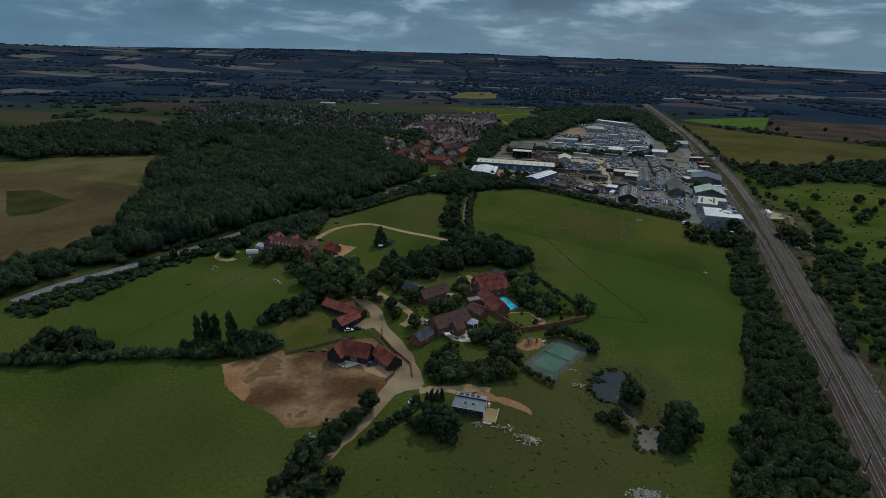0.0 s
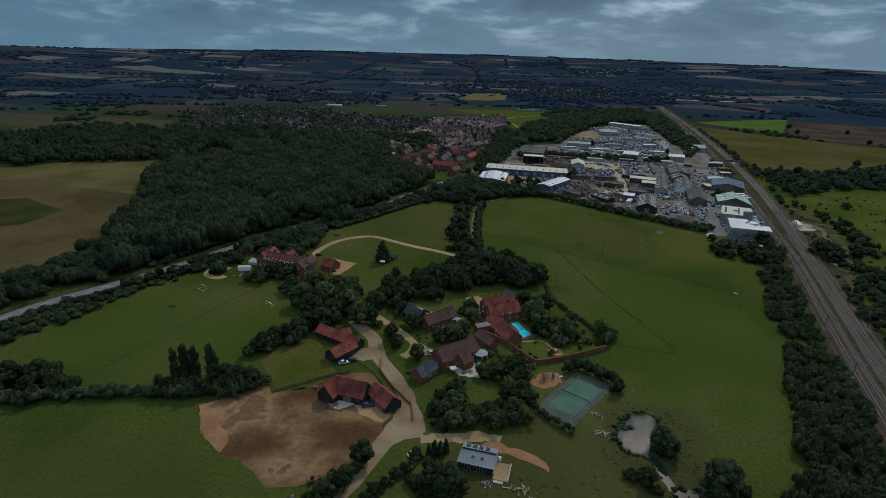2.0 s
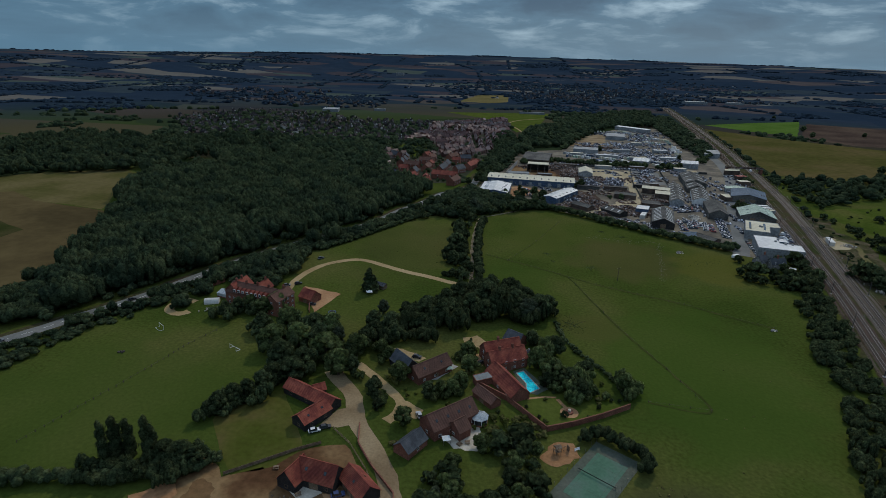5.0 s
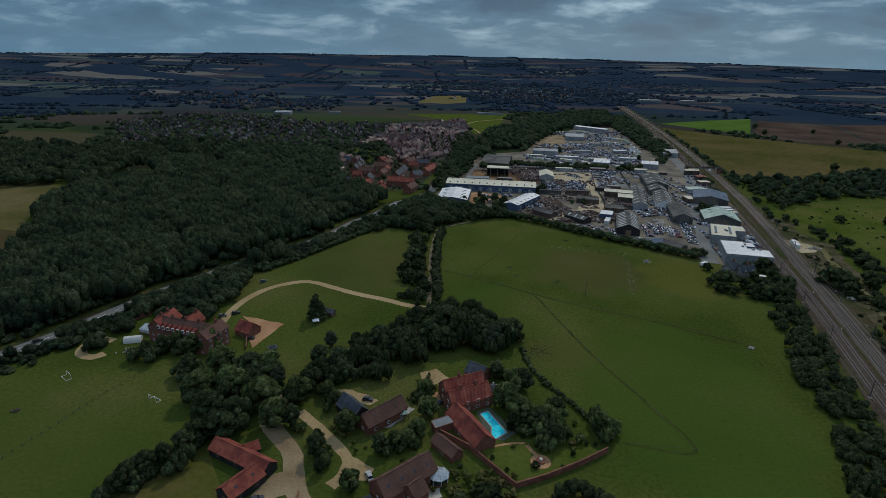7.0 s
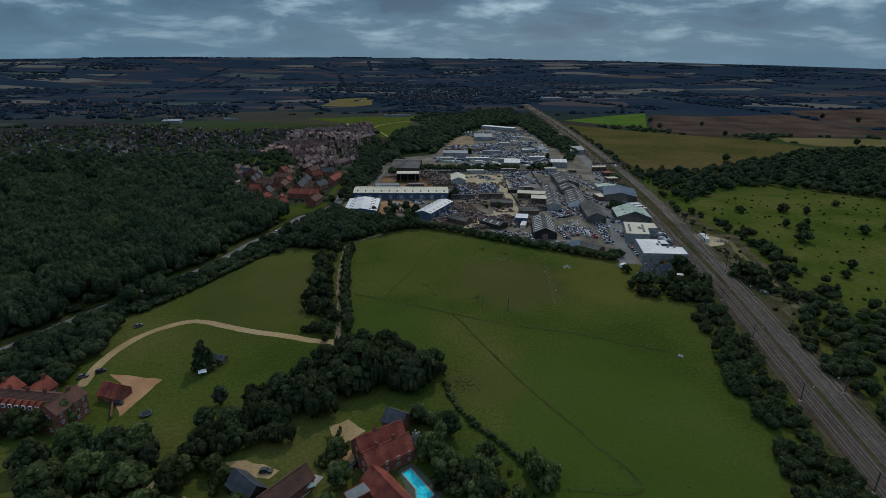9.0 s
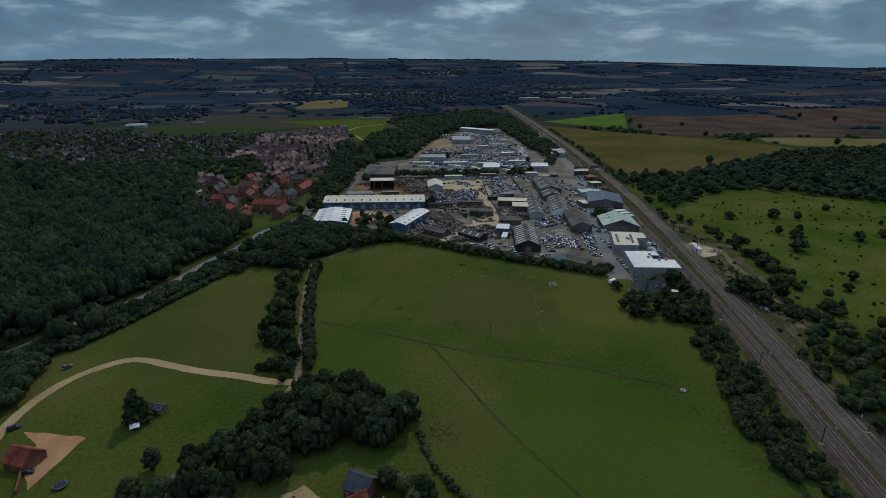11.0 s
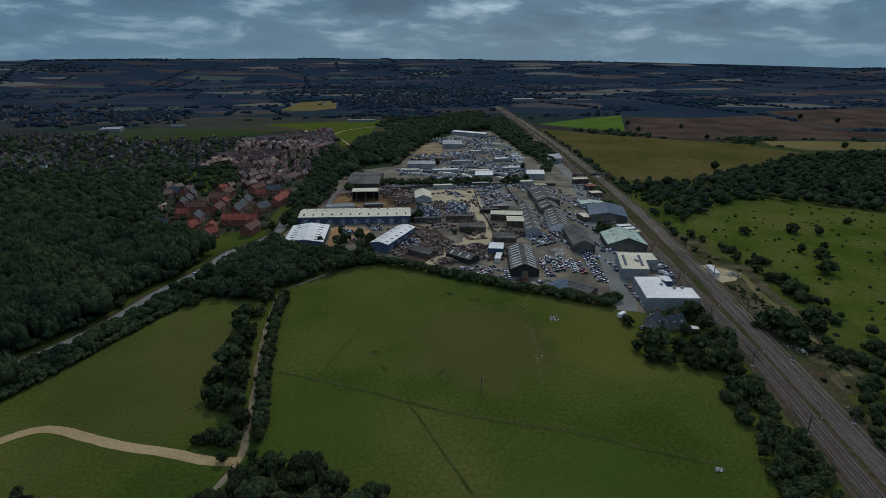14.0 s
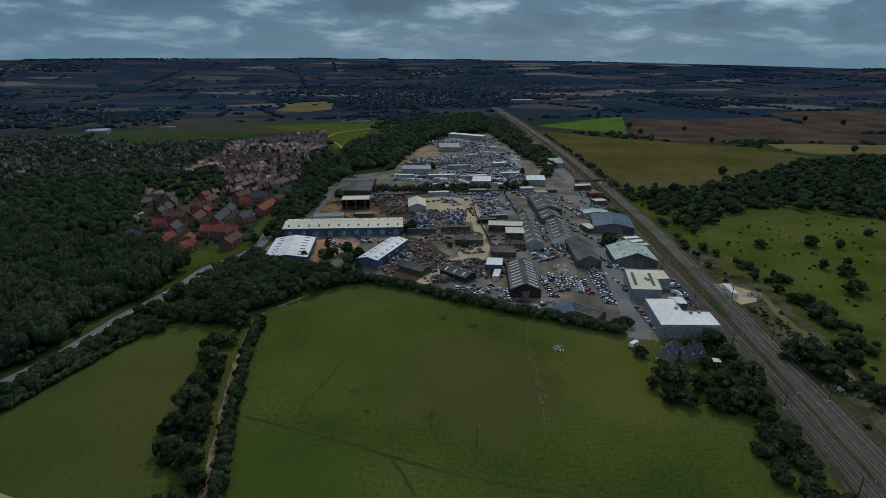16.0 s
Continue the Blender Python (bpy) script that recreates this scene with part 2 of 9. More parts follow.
G["tile_brown"] = ribbed(material("brown roof tiles", [(0.095, 0.048, 0.035), (0.14, 0.068, 0.048)], 0.25, 1.6, 0.85, vary=0.15, grit=0.22), "Z", 0.25, 0.05)
G["slate"] = ribbed(material("grey slate roof", [(0.045, 0.052, 0.060), (0.085, 0.092, 0.10)], 0.3, 1.6, 0.7, vary=0.12, grit=0.15, spec=0.15), "Z", 0.25, 0.03)
G["brick"] = ribbed(material("red brick", [(0.155, 0.062, 0.042), (0.225, 0.092, 0.060)], 0.4, 2.5, 0.9, vary=0.12), "Z", 0.15, 0.02)
G["blackboard"] = ribbed(material("black weatherboard", [(0.018, 0.018, 0.018), (0.035, 0.032, 0.03)], 0.5, 3, 0.7), "Z", 0.2, 0.03)
G["cottage_wall"] = material("grey pebbledash", [(0.20, 0.195, 0.18), (0.28, 0.27, 0.25)], 0.3, 3, 0.9, grit=0.15)
G["render"] = material("pale render", [(0.52, 0.50, 0.45), (0.62, 0.60, 0.55)], 0.3, 3, 0.9, grit=0.12)
G["white"] = material("white paint", [(0.74, 0.74, 0.72), (0.82, 0.82, 0.80)], 0.4, 3, 0.6, vary=0.05, grit=0.12)
G["metal_white"] = ribbed(material("white profiled roof sheet", [(0.62, 0.62, 0.60), (0.71, 0.71, 0.68), (0.76, 0.75, 0.72)], 0.05, 0.5, 0.5, grit=0.12), "X", 0.5, 0.05)
G["metal_cream"] = ribbed(material("cream profiled roof sheet", [(0.54, 0.50, 0.36), (0.62, 0.58, 0.43)], 0.06, 0.5, 0.6, grit=0.12), "X", 0.5, 0.05)
G["metal_blue"] = ribbed(material("blue profiled cladding", [(0.045, 0.075, 0.13), (0.065, 0.105, 0.17)], 0.1, 0.8, 0.5), "X", 0.4, 0.05)
G["metal_grey"] = ribbed(material("grey sheet cladding", [(0.20, 0.215, 0.22), (0.30, 0.31, 0.31)], 0.08, 0.7, 0.6), "X", 0.4, 0.05)
G["metal_green"] = ribbed(material("pale green roof sheet", [(0.28, 0.37, 0.30), (0.40, 0.50, 0.41)], 0.08, 0.7, 0.6), "X", 0.4, 0.05)
G["metal_bluegrey"] = ribbed(material("blue-grey roof sheet", [(0.045, 0.085, 0.13), (0.075, 0.12, 0.175)], 0.06, 0.7, 0.65, spec=0.2), "X", 0.4, 0.05)
G["asbestos"] = ribbed(material("dark corrugated roof", [(0.055, 0.055, 0.052), (0.09, 0.088, 0.08), (0.13, 0.125, 0.11)], 0.09, 0.8, 0.9), "X", 0.4, 0.06)
G["felt"] = material("grey roof felt", [(0.15, 0.17, 0.175), (0.21, 0.23, 0.235)], 0.2, 2, 0.8, grit=0.12)
G["rooflight"] = material("grp rooflight", [(0.50, 0.52, 0.50), (0.62, 0.63, 0.60)], 0.3, 2, 0.4)
G["glass"] = material("dark window glass", [(0.02, 0.025, 0.03), (0.035, 0.04, 0.045)], 0.5, 3, 0.08, spec=0.6)
G["glass_pale"] = material("conservatory glass", [(0.30, 0.34, 0.36), (0.42, 0.46, 0.47)], 0.5, 3, 0.12, spec=0.6)
G["wood"] = material("weathered timber", [(0.14, 0.095, 0.06), (0.24, 0.175, 0.115)], 1.0, 6, 0.85)
G["stone"] = material("pale stone", [(0.42, 0.38, 0.30), (0.54, 0.50, 0.42)], 0.5, 4, 0.9, grit=0.1)
G["concrete"] = material("concrete", [(0.30, 0.29, 0.27), (0.42, 0.41, 0.38)], 0.4, 4, 0.9, grit=0.12)
G["court"] = material("faded green court", [(0.070, 0.145, 0.095), (0.082, 0.165, 0.11), (0.10, 0.165, 0.125)], 0.12, 1.0, 0.9, grit=0.1, spec=0.1)
G["court_edge"] = material("mossy court surround", [(0.070, 0.090, 0.065), (0.105, 0.115, 0.09)], 0.12, 1.0, 0.9, grit=0.14, spec=0.1)
G["pool"] = material("pool water", [(0.02, 0.62, 0.74), (0.05, 0.74, 0.84)], 0.2, 1.5, 0.12, bump=0.01, bump_scale=1.2, spec=0.2)
G["tyre"] = material("rubber", [(0.02, 0.02, 0.02), (0.035, 0.035, 0.035)], 3, 12, 0.9)
G["lamp_white"] = material("clear lamp lens", [(0.6, 0.6, 0.6), (0.7, 0.7, 0.7)], 3, 12, 0.2)
G["lamp_red"] = material("red lamp lens", [(0.35, 0.02, 0.02), (0.45, 0.03, 0.03)], 3, 12, 0.2)
G["water"] = material("pond water", [(0.022, 0.028, 0.028), (0.035, 0.042, 0.04)], 0.1, 1, 0.05, bump=0.05, bump_scale=2.6, spec=0.16)
G["water_still"] = material("dark still water", [(0.018, 0.024, 0.024), (0.028, 0.034, 0.032)], 0.1, 1, 0.2, spec=0.08)
G["sleeper"] = material("dark sleepers", [(0.065, 0.055, 0.047), (0.10, 0.085, 0.075)], 0.5, 3, 0.9)
G["scrap"] = material("rusty scrap", [(0.055, 0.032, 0.024), (0.13, 0.075, 0.05), (0.26, 0.24, 0.23)], 0.4, 1.5, 0.7, island=0.6)
G["junk"] = material("mixed painted metal", [(0.020, 0.024, 0.038), (0.085, 0.090, 0.11), (0.55, 0.56, 0.60)], 0.3, 1.5, 0.4, island=0.75)
G["rubble"] = material("rubble", [(0.30, 0.26, 0.21), (0.50, 0.46, 0.40)], 0.5, 2, 0.9, island=0.4)
G["timber_pale"] = material("sawn timber", [(0.20, 0.13, 0.075), (0.34, 0.26, 0.17), (0.46, 0.40, 0.31)], 0.5, 3, 0.9, island=0.4)
G["shed_wall"] = material("dark stained brick and sheeting", [(0.055, 0.042, 0.034), (0.095, 0.070, 0.055), (0.13, 0.085, 0.062)], 0.3, 2.0, 0.9, vary=0.25, grit=0.2)
G["town_wall"] = material("mixed brickwork", [(0.075, 0.030, 0.023), (0.115, 0.052, 0.040), (0.42, 0.33, 0.28)], 0.06, 0.5, 0.9, island=0.45)
G["town_roof"] = material("mixed roof tiles", [(0.070, 0.026, 0.021), (0.100, 0.042, 0.034), (0.105, 0.082, 0.078)], 0.03, 0.5, 0.45, island=0.55, spec=0.4)
G["far_wall"] = material("pale and dark house walls", [(0.030, 0.027, 0.027), (0.065, 0.055, 0.050), (0.42, 0.40, 0.37)], 0.07, 0.5, 0.9, island=0.7)
G["far_roof"] = material("dark house roofs", [(0.020, 0.019, 0.022), (0.034, 0.027, 0.027), (0.055, 0.050, 0.052)], 0.03, 0.5, 0.7, island=0.5, spec=0.1)
G["gardens"] = material("gardens and paving", [(0.022, 0.030, 0.014), (0.034, 0.038, 0.020), (0.075, 0.062, 0.052)], 0.04, 0.3, 0.95, spec=0.1)
PAINTS = [(0.72, 0.73, 0.74), (0.45, 0.46, 0.48), (0.05, 0.05, 0.055), (0.16, 0.17, 0.18), (0.05, 0.08, 0.20), (0.32, 0.035, 0.03), (0.55, 0.57, 0.60), (0.09, 0.11, 0.14)]
for i, c in enumerate(PAINTS):
    G["paint%d" % i] = material("car paint", [tuple(0.85 * v for v in c), c], 0.8, 4, 0.38, spec=0.35)


# soft patches in the near grass: x, y, half widths, colour, share
PATCHES = [
    (22, 176, 44, 36, (0.074, 0.062, 0.025), 0.5), (0, 130, 70, 40, (0.070, 0.066, 0.023), 0.4), (50, 205, 22, 26, (0.062, 0.062, 0.025), 0.7),
    (52, 440, 38, 40, (0.080, 0.074, 0.025), 0.65), (108, 436, 26, 36, (0.100, 0.098, 0.020), 0.6), (72, 300, 44, 70, (0.050, 0.086, 0.014), 0.6),
    (-6, 470, 24, 50, (0.076, 0.088, 0.020), 0.6), (-90, 420, 40, 60, (0.072, 0.070, 0.023), 0.45), (-150, 220, 60, 50, (0.052, 0.080, 0.015), 0.5),
    (24, 330, 18, 16, (0.082, 0.082, 0.023), 0.6), (-20, 385, 30, 26, (0.048, 0.078, 0.014), 0.5), (-120, 130, 50, 40, (0.060, 0.064, 0.018), 0.5)]


def land_material():
    """Far country: a patchwork of crops, pasture and plough, blued by painted haze far off, with near grass where the
    fields of this farm lie.
    """
    m = material("open country, haze painted far off", [(0.044, 0.065, 0.0125), (0.063, 0.082, 0.017), (0.086, 0.092, 0.025)], 0.014, 0.7, 0.95, bump=0.25, bump_scale=0.8, spec=0.0, grit=0.24)
    n, k = m.node_tree.nodes, m.node_tree.links
    bsdf = n["Principled BSDF"]
    near = bsdf.inputs["Base Color"].links[0].from_socket
    at = n.new("ShaderNodeTexCoord")
    wander = n.new("ShaderNodeTexNoise")
    wander.inputs["Scale"].default_value, wander.inputs["Detail"].default_value = 0.05, 8
    k.new(at.outputs["Object"], wander.inputs["Vector"])
    for x, y, rx, ry, c, share in PATCHES:
        place = n.new("ShaderNodeMapping")
        place.inputs["Location"].default_value = (-(x - 20) / rx, -(y - 250) / ry, 0)
        place.inputs["Scale"].default_value = (1 / rx, 1 / ry, 0)
        k.new(at.outputs["Object"], place.inputs["Vector"])
        out = n.new("ShaderNodeVectorMath")
        out.operation = "LENGTH"
        k.new(place.outputs[0], out.inputs[0])
        add = n.new("ShaderNodeMath")
        add.operation, add.inputs[2].default_value = "MULTIPLY_ADD", -0.65
        add.inputs[1].default_value = 1.3
        k.new(wander.outputs["Fac"], add.inputs[0])
        total = n.new("ShaderNodeMath")
        k.new(out.outputs["Value"], total.inputs[0])
        k.new(add.outputs[0], total.inputs[1])
        fade = n.new("ShaderNodeMapRange")
        fade.interpolation_type = "SMOOTHSTEP"
        fade.inputs["From Min"].default_value, fade.inputs["From Max"].default_value = 0.65, 1.15
        fade.inputs["To Min"].default_value, fade.inputs["To Max"].default_value = share, 0.0
        k.new(total.outputs[0], fade.inputs["Value"])
        blend = n.new("ShaderNodeMix")
        blend.data_type = "RGBA"
        blend.inputs["B"].default_value = (*c, 1)
        k.new(fade.outputs[0], blend.inputs["Factor"])
        k.new(near, blend.inputs["A"])
        near = blend.outputs["Result"]
    stretch = n.new("ShaderNodeMapping")
    stretch.inputs["Scale"].default_value = (0.0034, 0.0070, 0.0)
    stretch.inputs["Rotation"].default_value = (0, 0, 0.1)
    k.new(at.outputs["Object"], stretch.inputs["Vector"])
    cells = n.new("ShaderNodeTexVoronoi")
    cells.inputs["Scale"].default_value, cells.inputs["Randomness"].default_value = 1.0, 0.85
    k.new(stretch.outputs[0], cells.inputs["Vector"])
    part_c = n.new("ShaderNodeSeparateColor")
    k.new(cells.outputs["Color"], part_c.inputs[0])
    ramp = n.new("ShaderNodeValToRGB")
    ramp.color_ramp.interpolation = "CONSTANT"
    # dim blue field colours: distance haze and cloud shade are painted in
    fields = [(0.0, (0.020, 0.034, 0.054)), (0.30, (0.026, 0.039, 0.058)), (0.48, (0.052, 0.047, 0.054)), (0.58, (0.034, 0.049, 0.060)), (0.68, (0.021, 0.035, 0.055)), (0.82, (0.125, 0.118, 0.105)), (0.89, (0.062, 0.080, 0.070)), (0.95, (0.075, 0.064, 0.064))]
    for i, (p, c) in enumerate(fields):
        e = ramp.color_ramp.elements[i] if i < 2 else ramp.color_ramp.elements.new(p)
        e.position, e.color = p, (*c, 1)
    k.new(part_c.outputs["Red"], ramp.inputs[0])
    blotch = n.new("ShaderNodeTexNoise")
    blotch.inputs["Scale"].default_value, blotch.inputs["Detail"].default_value = 0.02, 6
    k.new(at.outputs["Object"], blotch.inputs["Vector"])
    tone = n.new("ShaderNodeMapRange")
    tone.inputs["To Min"].default_value, tone.inputs["To Max"].default_value = 0.7, 1.3
    k.new(blotch.outputs["Fac"], tone.inputs["Value"])
    far = n.new("ShaderNodeVectorMath")
    far.operation = "SCALE"
    k.new(ramp.outputs[0], far.inputs[0])
    k.new(tone.outputs[0], far.inputs["Scale"])
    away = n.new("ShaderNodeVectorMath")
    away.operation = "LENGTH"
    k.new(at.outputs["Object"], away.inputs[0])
    edge = n.new("ShaderNodeMapRange")
    edge.inputs["From Min"].default_value, edge.inputs["From Max"].default_value = 560, 620
    k.new(away.outputs["Value"], edge.inputs["Value"])
    crops = n.new("ShaderNodeValToRGB")
    crops.color_ramp.interpolation = "CONSTANT"
    for i, (p, c) in enumerate([(0.0, (0.030, 0.044, 0.020)), (0.35, (0.048, 0.042, 0.028)), (0.6, (0.040, 0.056, 0.020)), (0.8, (0.070, 0.062, 0.034))]):
        e = crops.color_ramp.elements[i] if i < 2 else crops.color_ramp.elements.new(p)
        e.position, e.color = p, (*c, 1)
    k.new(part_c.outputs["Green"], crops.inputs[0])
    # the haze-tinted colours take over from 1000 to 1500 m out
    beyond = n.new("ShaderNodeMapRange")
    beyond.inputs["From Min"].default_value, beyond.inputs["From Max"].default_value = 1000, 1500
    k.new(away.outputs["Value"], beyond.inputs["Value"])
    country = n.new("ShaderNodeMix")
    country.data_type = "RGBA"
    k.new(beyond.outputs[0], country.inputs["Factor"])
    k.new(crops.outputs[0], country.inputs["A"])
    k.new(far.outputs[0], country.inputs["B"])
    mix = n.new("ShaderNodeMix")
    mix.data_type = "RGBA"
    k.new(edge.outputs[0], mix.inputs["Factor"])
    k.new(near, mix.inputs["A"])
    k.new(country.outputs["Result"], mix.inputs["B"])
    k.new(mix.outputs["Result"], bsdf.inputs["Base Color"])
    return m


def let_light_through(m, share):
    """Leaves pass part of the light that falls on them."""
    n, k = m.node_tree.nodes, m.node_tree.links
    bsdf = n["Principled BSDF"]
    thin = n.new("ShaderNodeBsdfTranslucent")
    k.new(bsdf.inputs["Base Color"].links[0].from_socket, thin.inputs["Color"])
    mix = n.new("ShaderNodeMixShader")
    mix.inputs[0].default_value = share
    k.new(bsdf.outputs[0], mix.inputs[1])
    k.new(thin.outputs[0], mix.inputs[2])
    k.new(mix.outputs[0], n["Material Output"].inputs["Surface"])


for key in ("leaf", "leaf_wood", "leaf_pale", "leaf_bright", "leaf_light"):
    let_light_through(G[key], 0.5)
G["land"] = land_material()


# ---- building helpers ----
def thing(name, x, y, rz=0.0, z=0.0, label="", category="", group="", kind=""):
    e = new(name)
    e.matrix_world = pose(x, y, z, 0, 0, rz)
    return tagged(e, label, category, group, kind)


def part(name, bm, mat, parent=None, label=""):
    me = bpy.data.meshes.new(name)
    bm.to_mesh(me)
    bm.free()
    me.materials.append(G[mat])
    ob = new(name, me)
    ob.parent = parent
    return tagged(ob, label)


def mesh_of(name, verts, faces, mat, parent=None, label="", category="", group="", kind="", smooth=False):
    me = bpy.data.meshes.new(name)
    me.from_pydata([tuple(map(float, v)) for v in verts], [], [tuple(map(int, f)) for f in faces])
    me.materials.append(G[mat])
    if smooth:
        me.shade_smooth()
    ob = new(name, me)
    ob.parent = parent
    return tagged(ob, label, category, group, kind)


def box(bm, x0, y0, z0, x1, y1, z1, bevel=0.0):
    v = [bm.verts.new((x, y, z)) for z in (z0, z1) for x, y in ((x0, y0), (x1, y0), (x1, y1), (x0, y1))]
    fs = [bm.faces.new([v[i] for i in q]) for q in ((3, 2, 1, 0), (4, 5, 6, 7), (0, 1, 5, 4), (1, 2, 6, 5), (2, 3, 7, 6), (3, 0, 4, 7))]
    if bevel:
        bmesh.ops.bevel(bm, geom=list({e for f in fs for e in f.edges}), offset=bevel, segments=1, affect="EDGES")
    return bm


def boxed(*dims, bevel=0.0):
    return box(bmesh.new(), *dims, bevel=bevel)


def prism(bm, points, z0, z1):
    """An upright solid over a polygon given anticlockwise or clockwise."""
    area = sum(a[0] * b[1] - b[0] * a[1] for a, b in zip(points, points[1:] + points[:1]))
    pts = points if area > 0 else points[::-1]
    lo = [bm.verts.new((x, y, z0)) for x, y in pts]
    hi = [bm.verts.new((x, y, z1)) for x, y in pts]
    bm.faces.new(lo[::-1])
    bm.faces.new(hi)
    for i in range(len(pts)):
        j = (i + 1) % len(pts)
        bm.faces.new((lo[i], lo[j], hi[j], hi[i]))
    return bm


def curve_through(points, step=6.0):
    """A smooth line through the points (Catmull-Rom), every few metres."""
    p = [Vector((*q[:2], 0)) for q in points]
    p = [p[0] * 2 - p[1]] + p + [p[-1] * 2 - p[-2]]
    line = []
    for i in range(1, len(p) - 2):
        n = max(2, int((p[i + 1] - p[i]).length / step))
        for j in range(n):
            u = j / n
            line.append(0.5 * (2 * p[i] + (p[i + 1] - p[i - 1]) * u + (2 * p[i - 1] - 5 * p[i] + 4 * p[i + 1] - p[i + 2]) * u * u + (3 * p[i] - p[i - 1] - 3 * p[i + 1] + p[i + 2]) * u ** 3))
    return line + [p[-2]]


def sides(line, left, right):
    out = []
    for i, p in enumerate(line):
        d = (line[min(i + 1, len(line) - 1)] - line[max(i - 1, 0)]).normalized()
        n = Vector((-d.y, d.x, 0))
        out.append((p + n * left, p - n * right))
    return out


def strip(name, points, width, z, mat, wobble=0.0, step=6.0, label="", kind="structure", offset=0.0, closed_depth=0.0):
    """A road, track or bed laid along a line."""
    rng = random.Random(len(name) * 7 + int(points[0][0]))
    verts, faces = [], []
    for a, b in sides(curve_through(points, step), width / 2 + offset, width / 2 - offset):
        d = (a - b).normalized()
        a, b = a + d * rng.uniform(-wobble, wobble), b + d * rng.uniform(-wobble, wobble)
        verts += [(a.x, a.y, z), (b.x, b.y, z)]
        if len(verts) > 2:
            i = len(verts) - 4
            faces.append((i, i + 1, i + 3, i + 2))
    return mesh_of(name, verts, faces, mat, label=label, kind=kind)


def sheet(name, points, z, mat, ragged=0.0, step=5.0, label="", kind="structure"):
    """A patch of ground with an uneven outline."""
    rng = random.Random(int(abs(points[0][0]) * 10))
    ragged = min(ragged, 0.3 * step)
    pts = []
    for a, b in zip(points, points[1:] + points[:1]):
        n = max(1, int(math.dist(a, b) / step)) if ragged else 1
        for i in range(n):
            u = i / n
            pts.append((a[0] + (b[0] - a[0]) * u + rng.uniform(-ragged, ragged), a[1] + (b[1] - a[1]) * u + rng.uniform(-ragged, ragged)))
    bm = bmesh.new()
    f = bm.faces.new([bm.verts.new((x, y, z)) for x, y in pts])
    if f.normal.z < 0 or sum(a[0] * b[1] - b[0] * a[1] for a, b in zip(pts, pts[1:] + pts[:1])) < 0:
        bmesh.ops.reverse_faces(bm, faces=[f])
    bmesh.ops.triangulate(bm, faces=bm.faces[:])
    return tagged(part(name, bm, mat), label, kind=kind)


def inside(x, y, poly):
    hit = False
    for (x1, y1), (x2, y2) in zip(poly, poly[1:] + poly[:1]):
        if (y1 > y) != (y2 > y) and x < (x2 - x1) * (y - y1) / (y2 - y1) + x1:
            hit = not hit
    return hit


def near_line(x, y, line, d):
    for a, b in zip(line, line[1:]):
        ax, ay, bx, by = *a[:2], *b[:2]
        t = max(0, min(1, ((x - ax) * (bx - ax) + (y - ay) * (by - ay)) / ((bx - ax) ** 2 + (by - ay) ** 2 + 1e-9)))
        if math.hypot(x - ax - t * (bx - ax), y - ay - t * (by - ay)) < d:
            return True
    return False


# ---- plants ----
def ico(level):
    bm = bmesh.new()
    bmesh.ops.create_icosphere(bm, subdivisions=level, radius=1)
    v = np.array([p.co[:] for p in bm.verts])
    f = np.array([[p.index for p in q.verts] for q in bm.faces])
    bm.free()
    return v, f


ICO1 = ico(1)


def lobe(rng, centre, radii, base=ICO1, rough=0.2):
    """One rounded mass of a crown: points, faces, and soft outward normals."""
    v, f = base
    n = 1 + rng.uniform(-rough, rough, len(v))
    out = v / radii * radii.mean() + rng.normal(size=v.shape) * 0.16
    return v * n[:, None] * radii + centre, f, out


def leaves(rng, centre, radii, count, size):
    """Leaf clumps: small tilted triangles standing off a lobe's surface."""
    d = rng.normal(size=(count, 3))
    d /= np.linalg.norm(d, axis=1)[:, None]
    d[:, 2] = np.abs(d[:, 2]) * 0.9 + d[:, 2] * 0.1
    mid = centre + d * radii * rng.uniform(0.88, 1.2, count)[:, None]
    a = rng.normal(size=(count, 3))
    a -= 0.8 * d * (a * d).sum(1)[:, None]
    b = np.cross(d, a) + 0.3 * rng.normal(size=(count, 3))
    a, b = a * size, b * size * rng.uniform(0.6, 1.2, count)[:, None]
    v = np.stack([mid + a, mid - 0.5 * a + 0.8 * b, mid - 0.5 * a - 0.8 * b], 1).reshape(-1, 3)
    out = np.repeat(d + rng.normal(size=d.shape) * 0.5, 3, axis=0)
    return v, np.arange(count * 3).reshape(-1, 3), out


def joined(pieces):
    """Pieces of points and faces, and of normals where they have them, in one."""
    vs, fs, ns, n = [], [], [], 0
    for v, f, *out in pieces:
        vs.append(v)
        fs.append(f + n)
        ns += out
        n += len(v)
    return (np.concatenate(vs), np.concatenate(fs), np.concatenate(ns)) if ns else (np.concatenate(vs), np.concatenate(fs))


def foliage(name, v, f, out, mat):
    """A mesh of leaves whose shading follows the roundness of the crown."""
    me = bpy.data.meshes.new(name)
    me.vertices.add(len(v))
    me.vertices.foreach_set("co", v.astype(np.float32).ravel())
    me.loops.add(f.size)
    me.loops.foreach_set("vertex_index", f.astype(np.int32).ravel())
    me.polygons.add(len(f))
    me.polygons.foreach_set("loop_start", np.arange(0, f.size, 3, dtype=np.int32))
    me.update(calc_edges=True)
    me.shade_smooth()
    me.normals_split_custom_set_from_vertices((out / np.linalg.norm(out, axis=1)[:, None]).astype(np.float32))
    me.materials.append(G[mat])
    return me


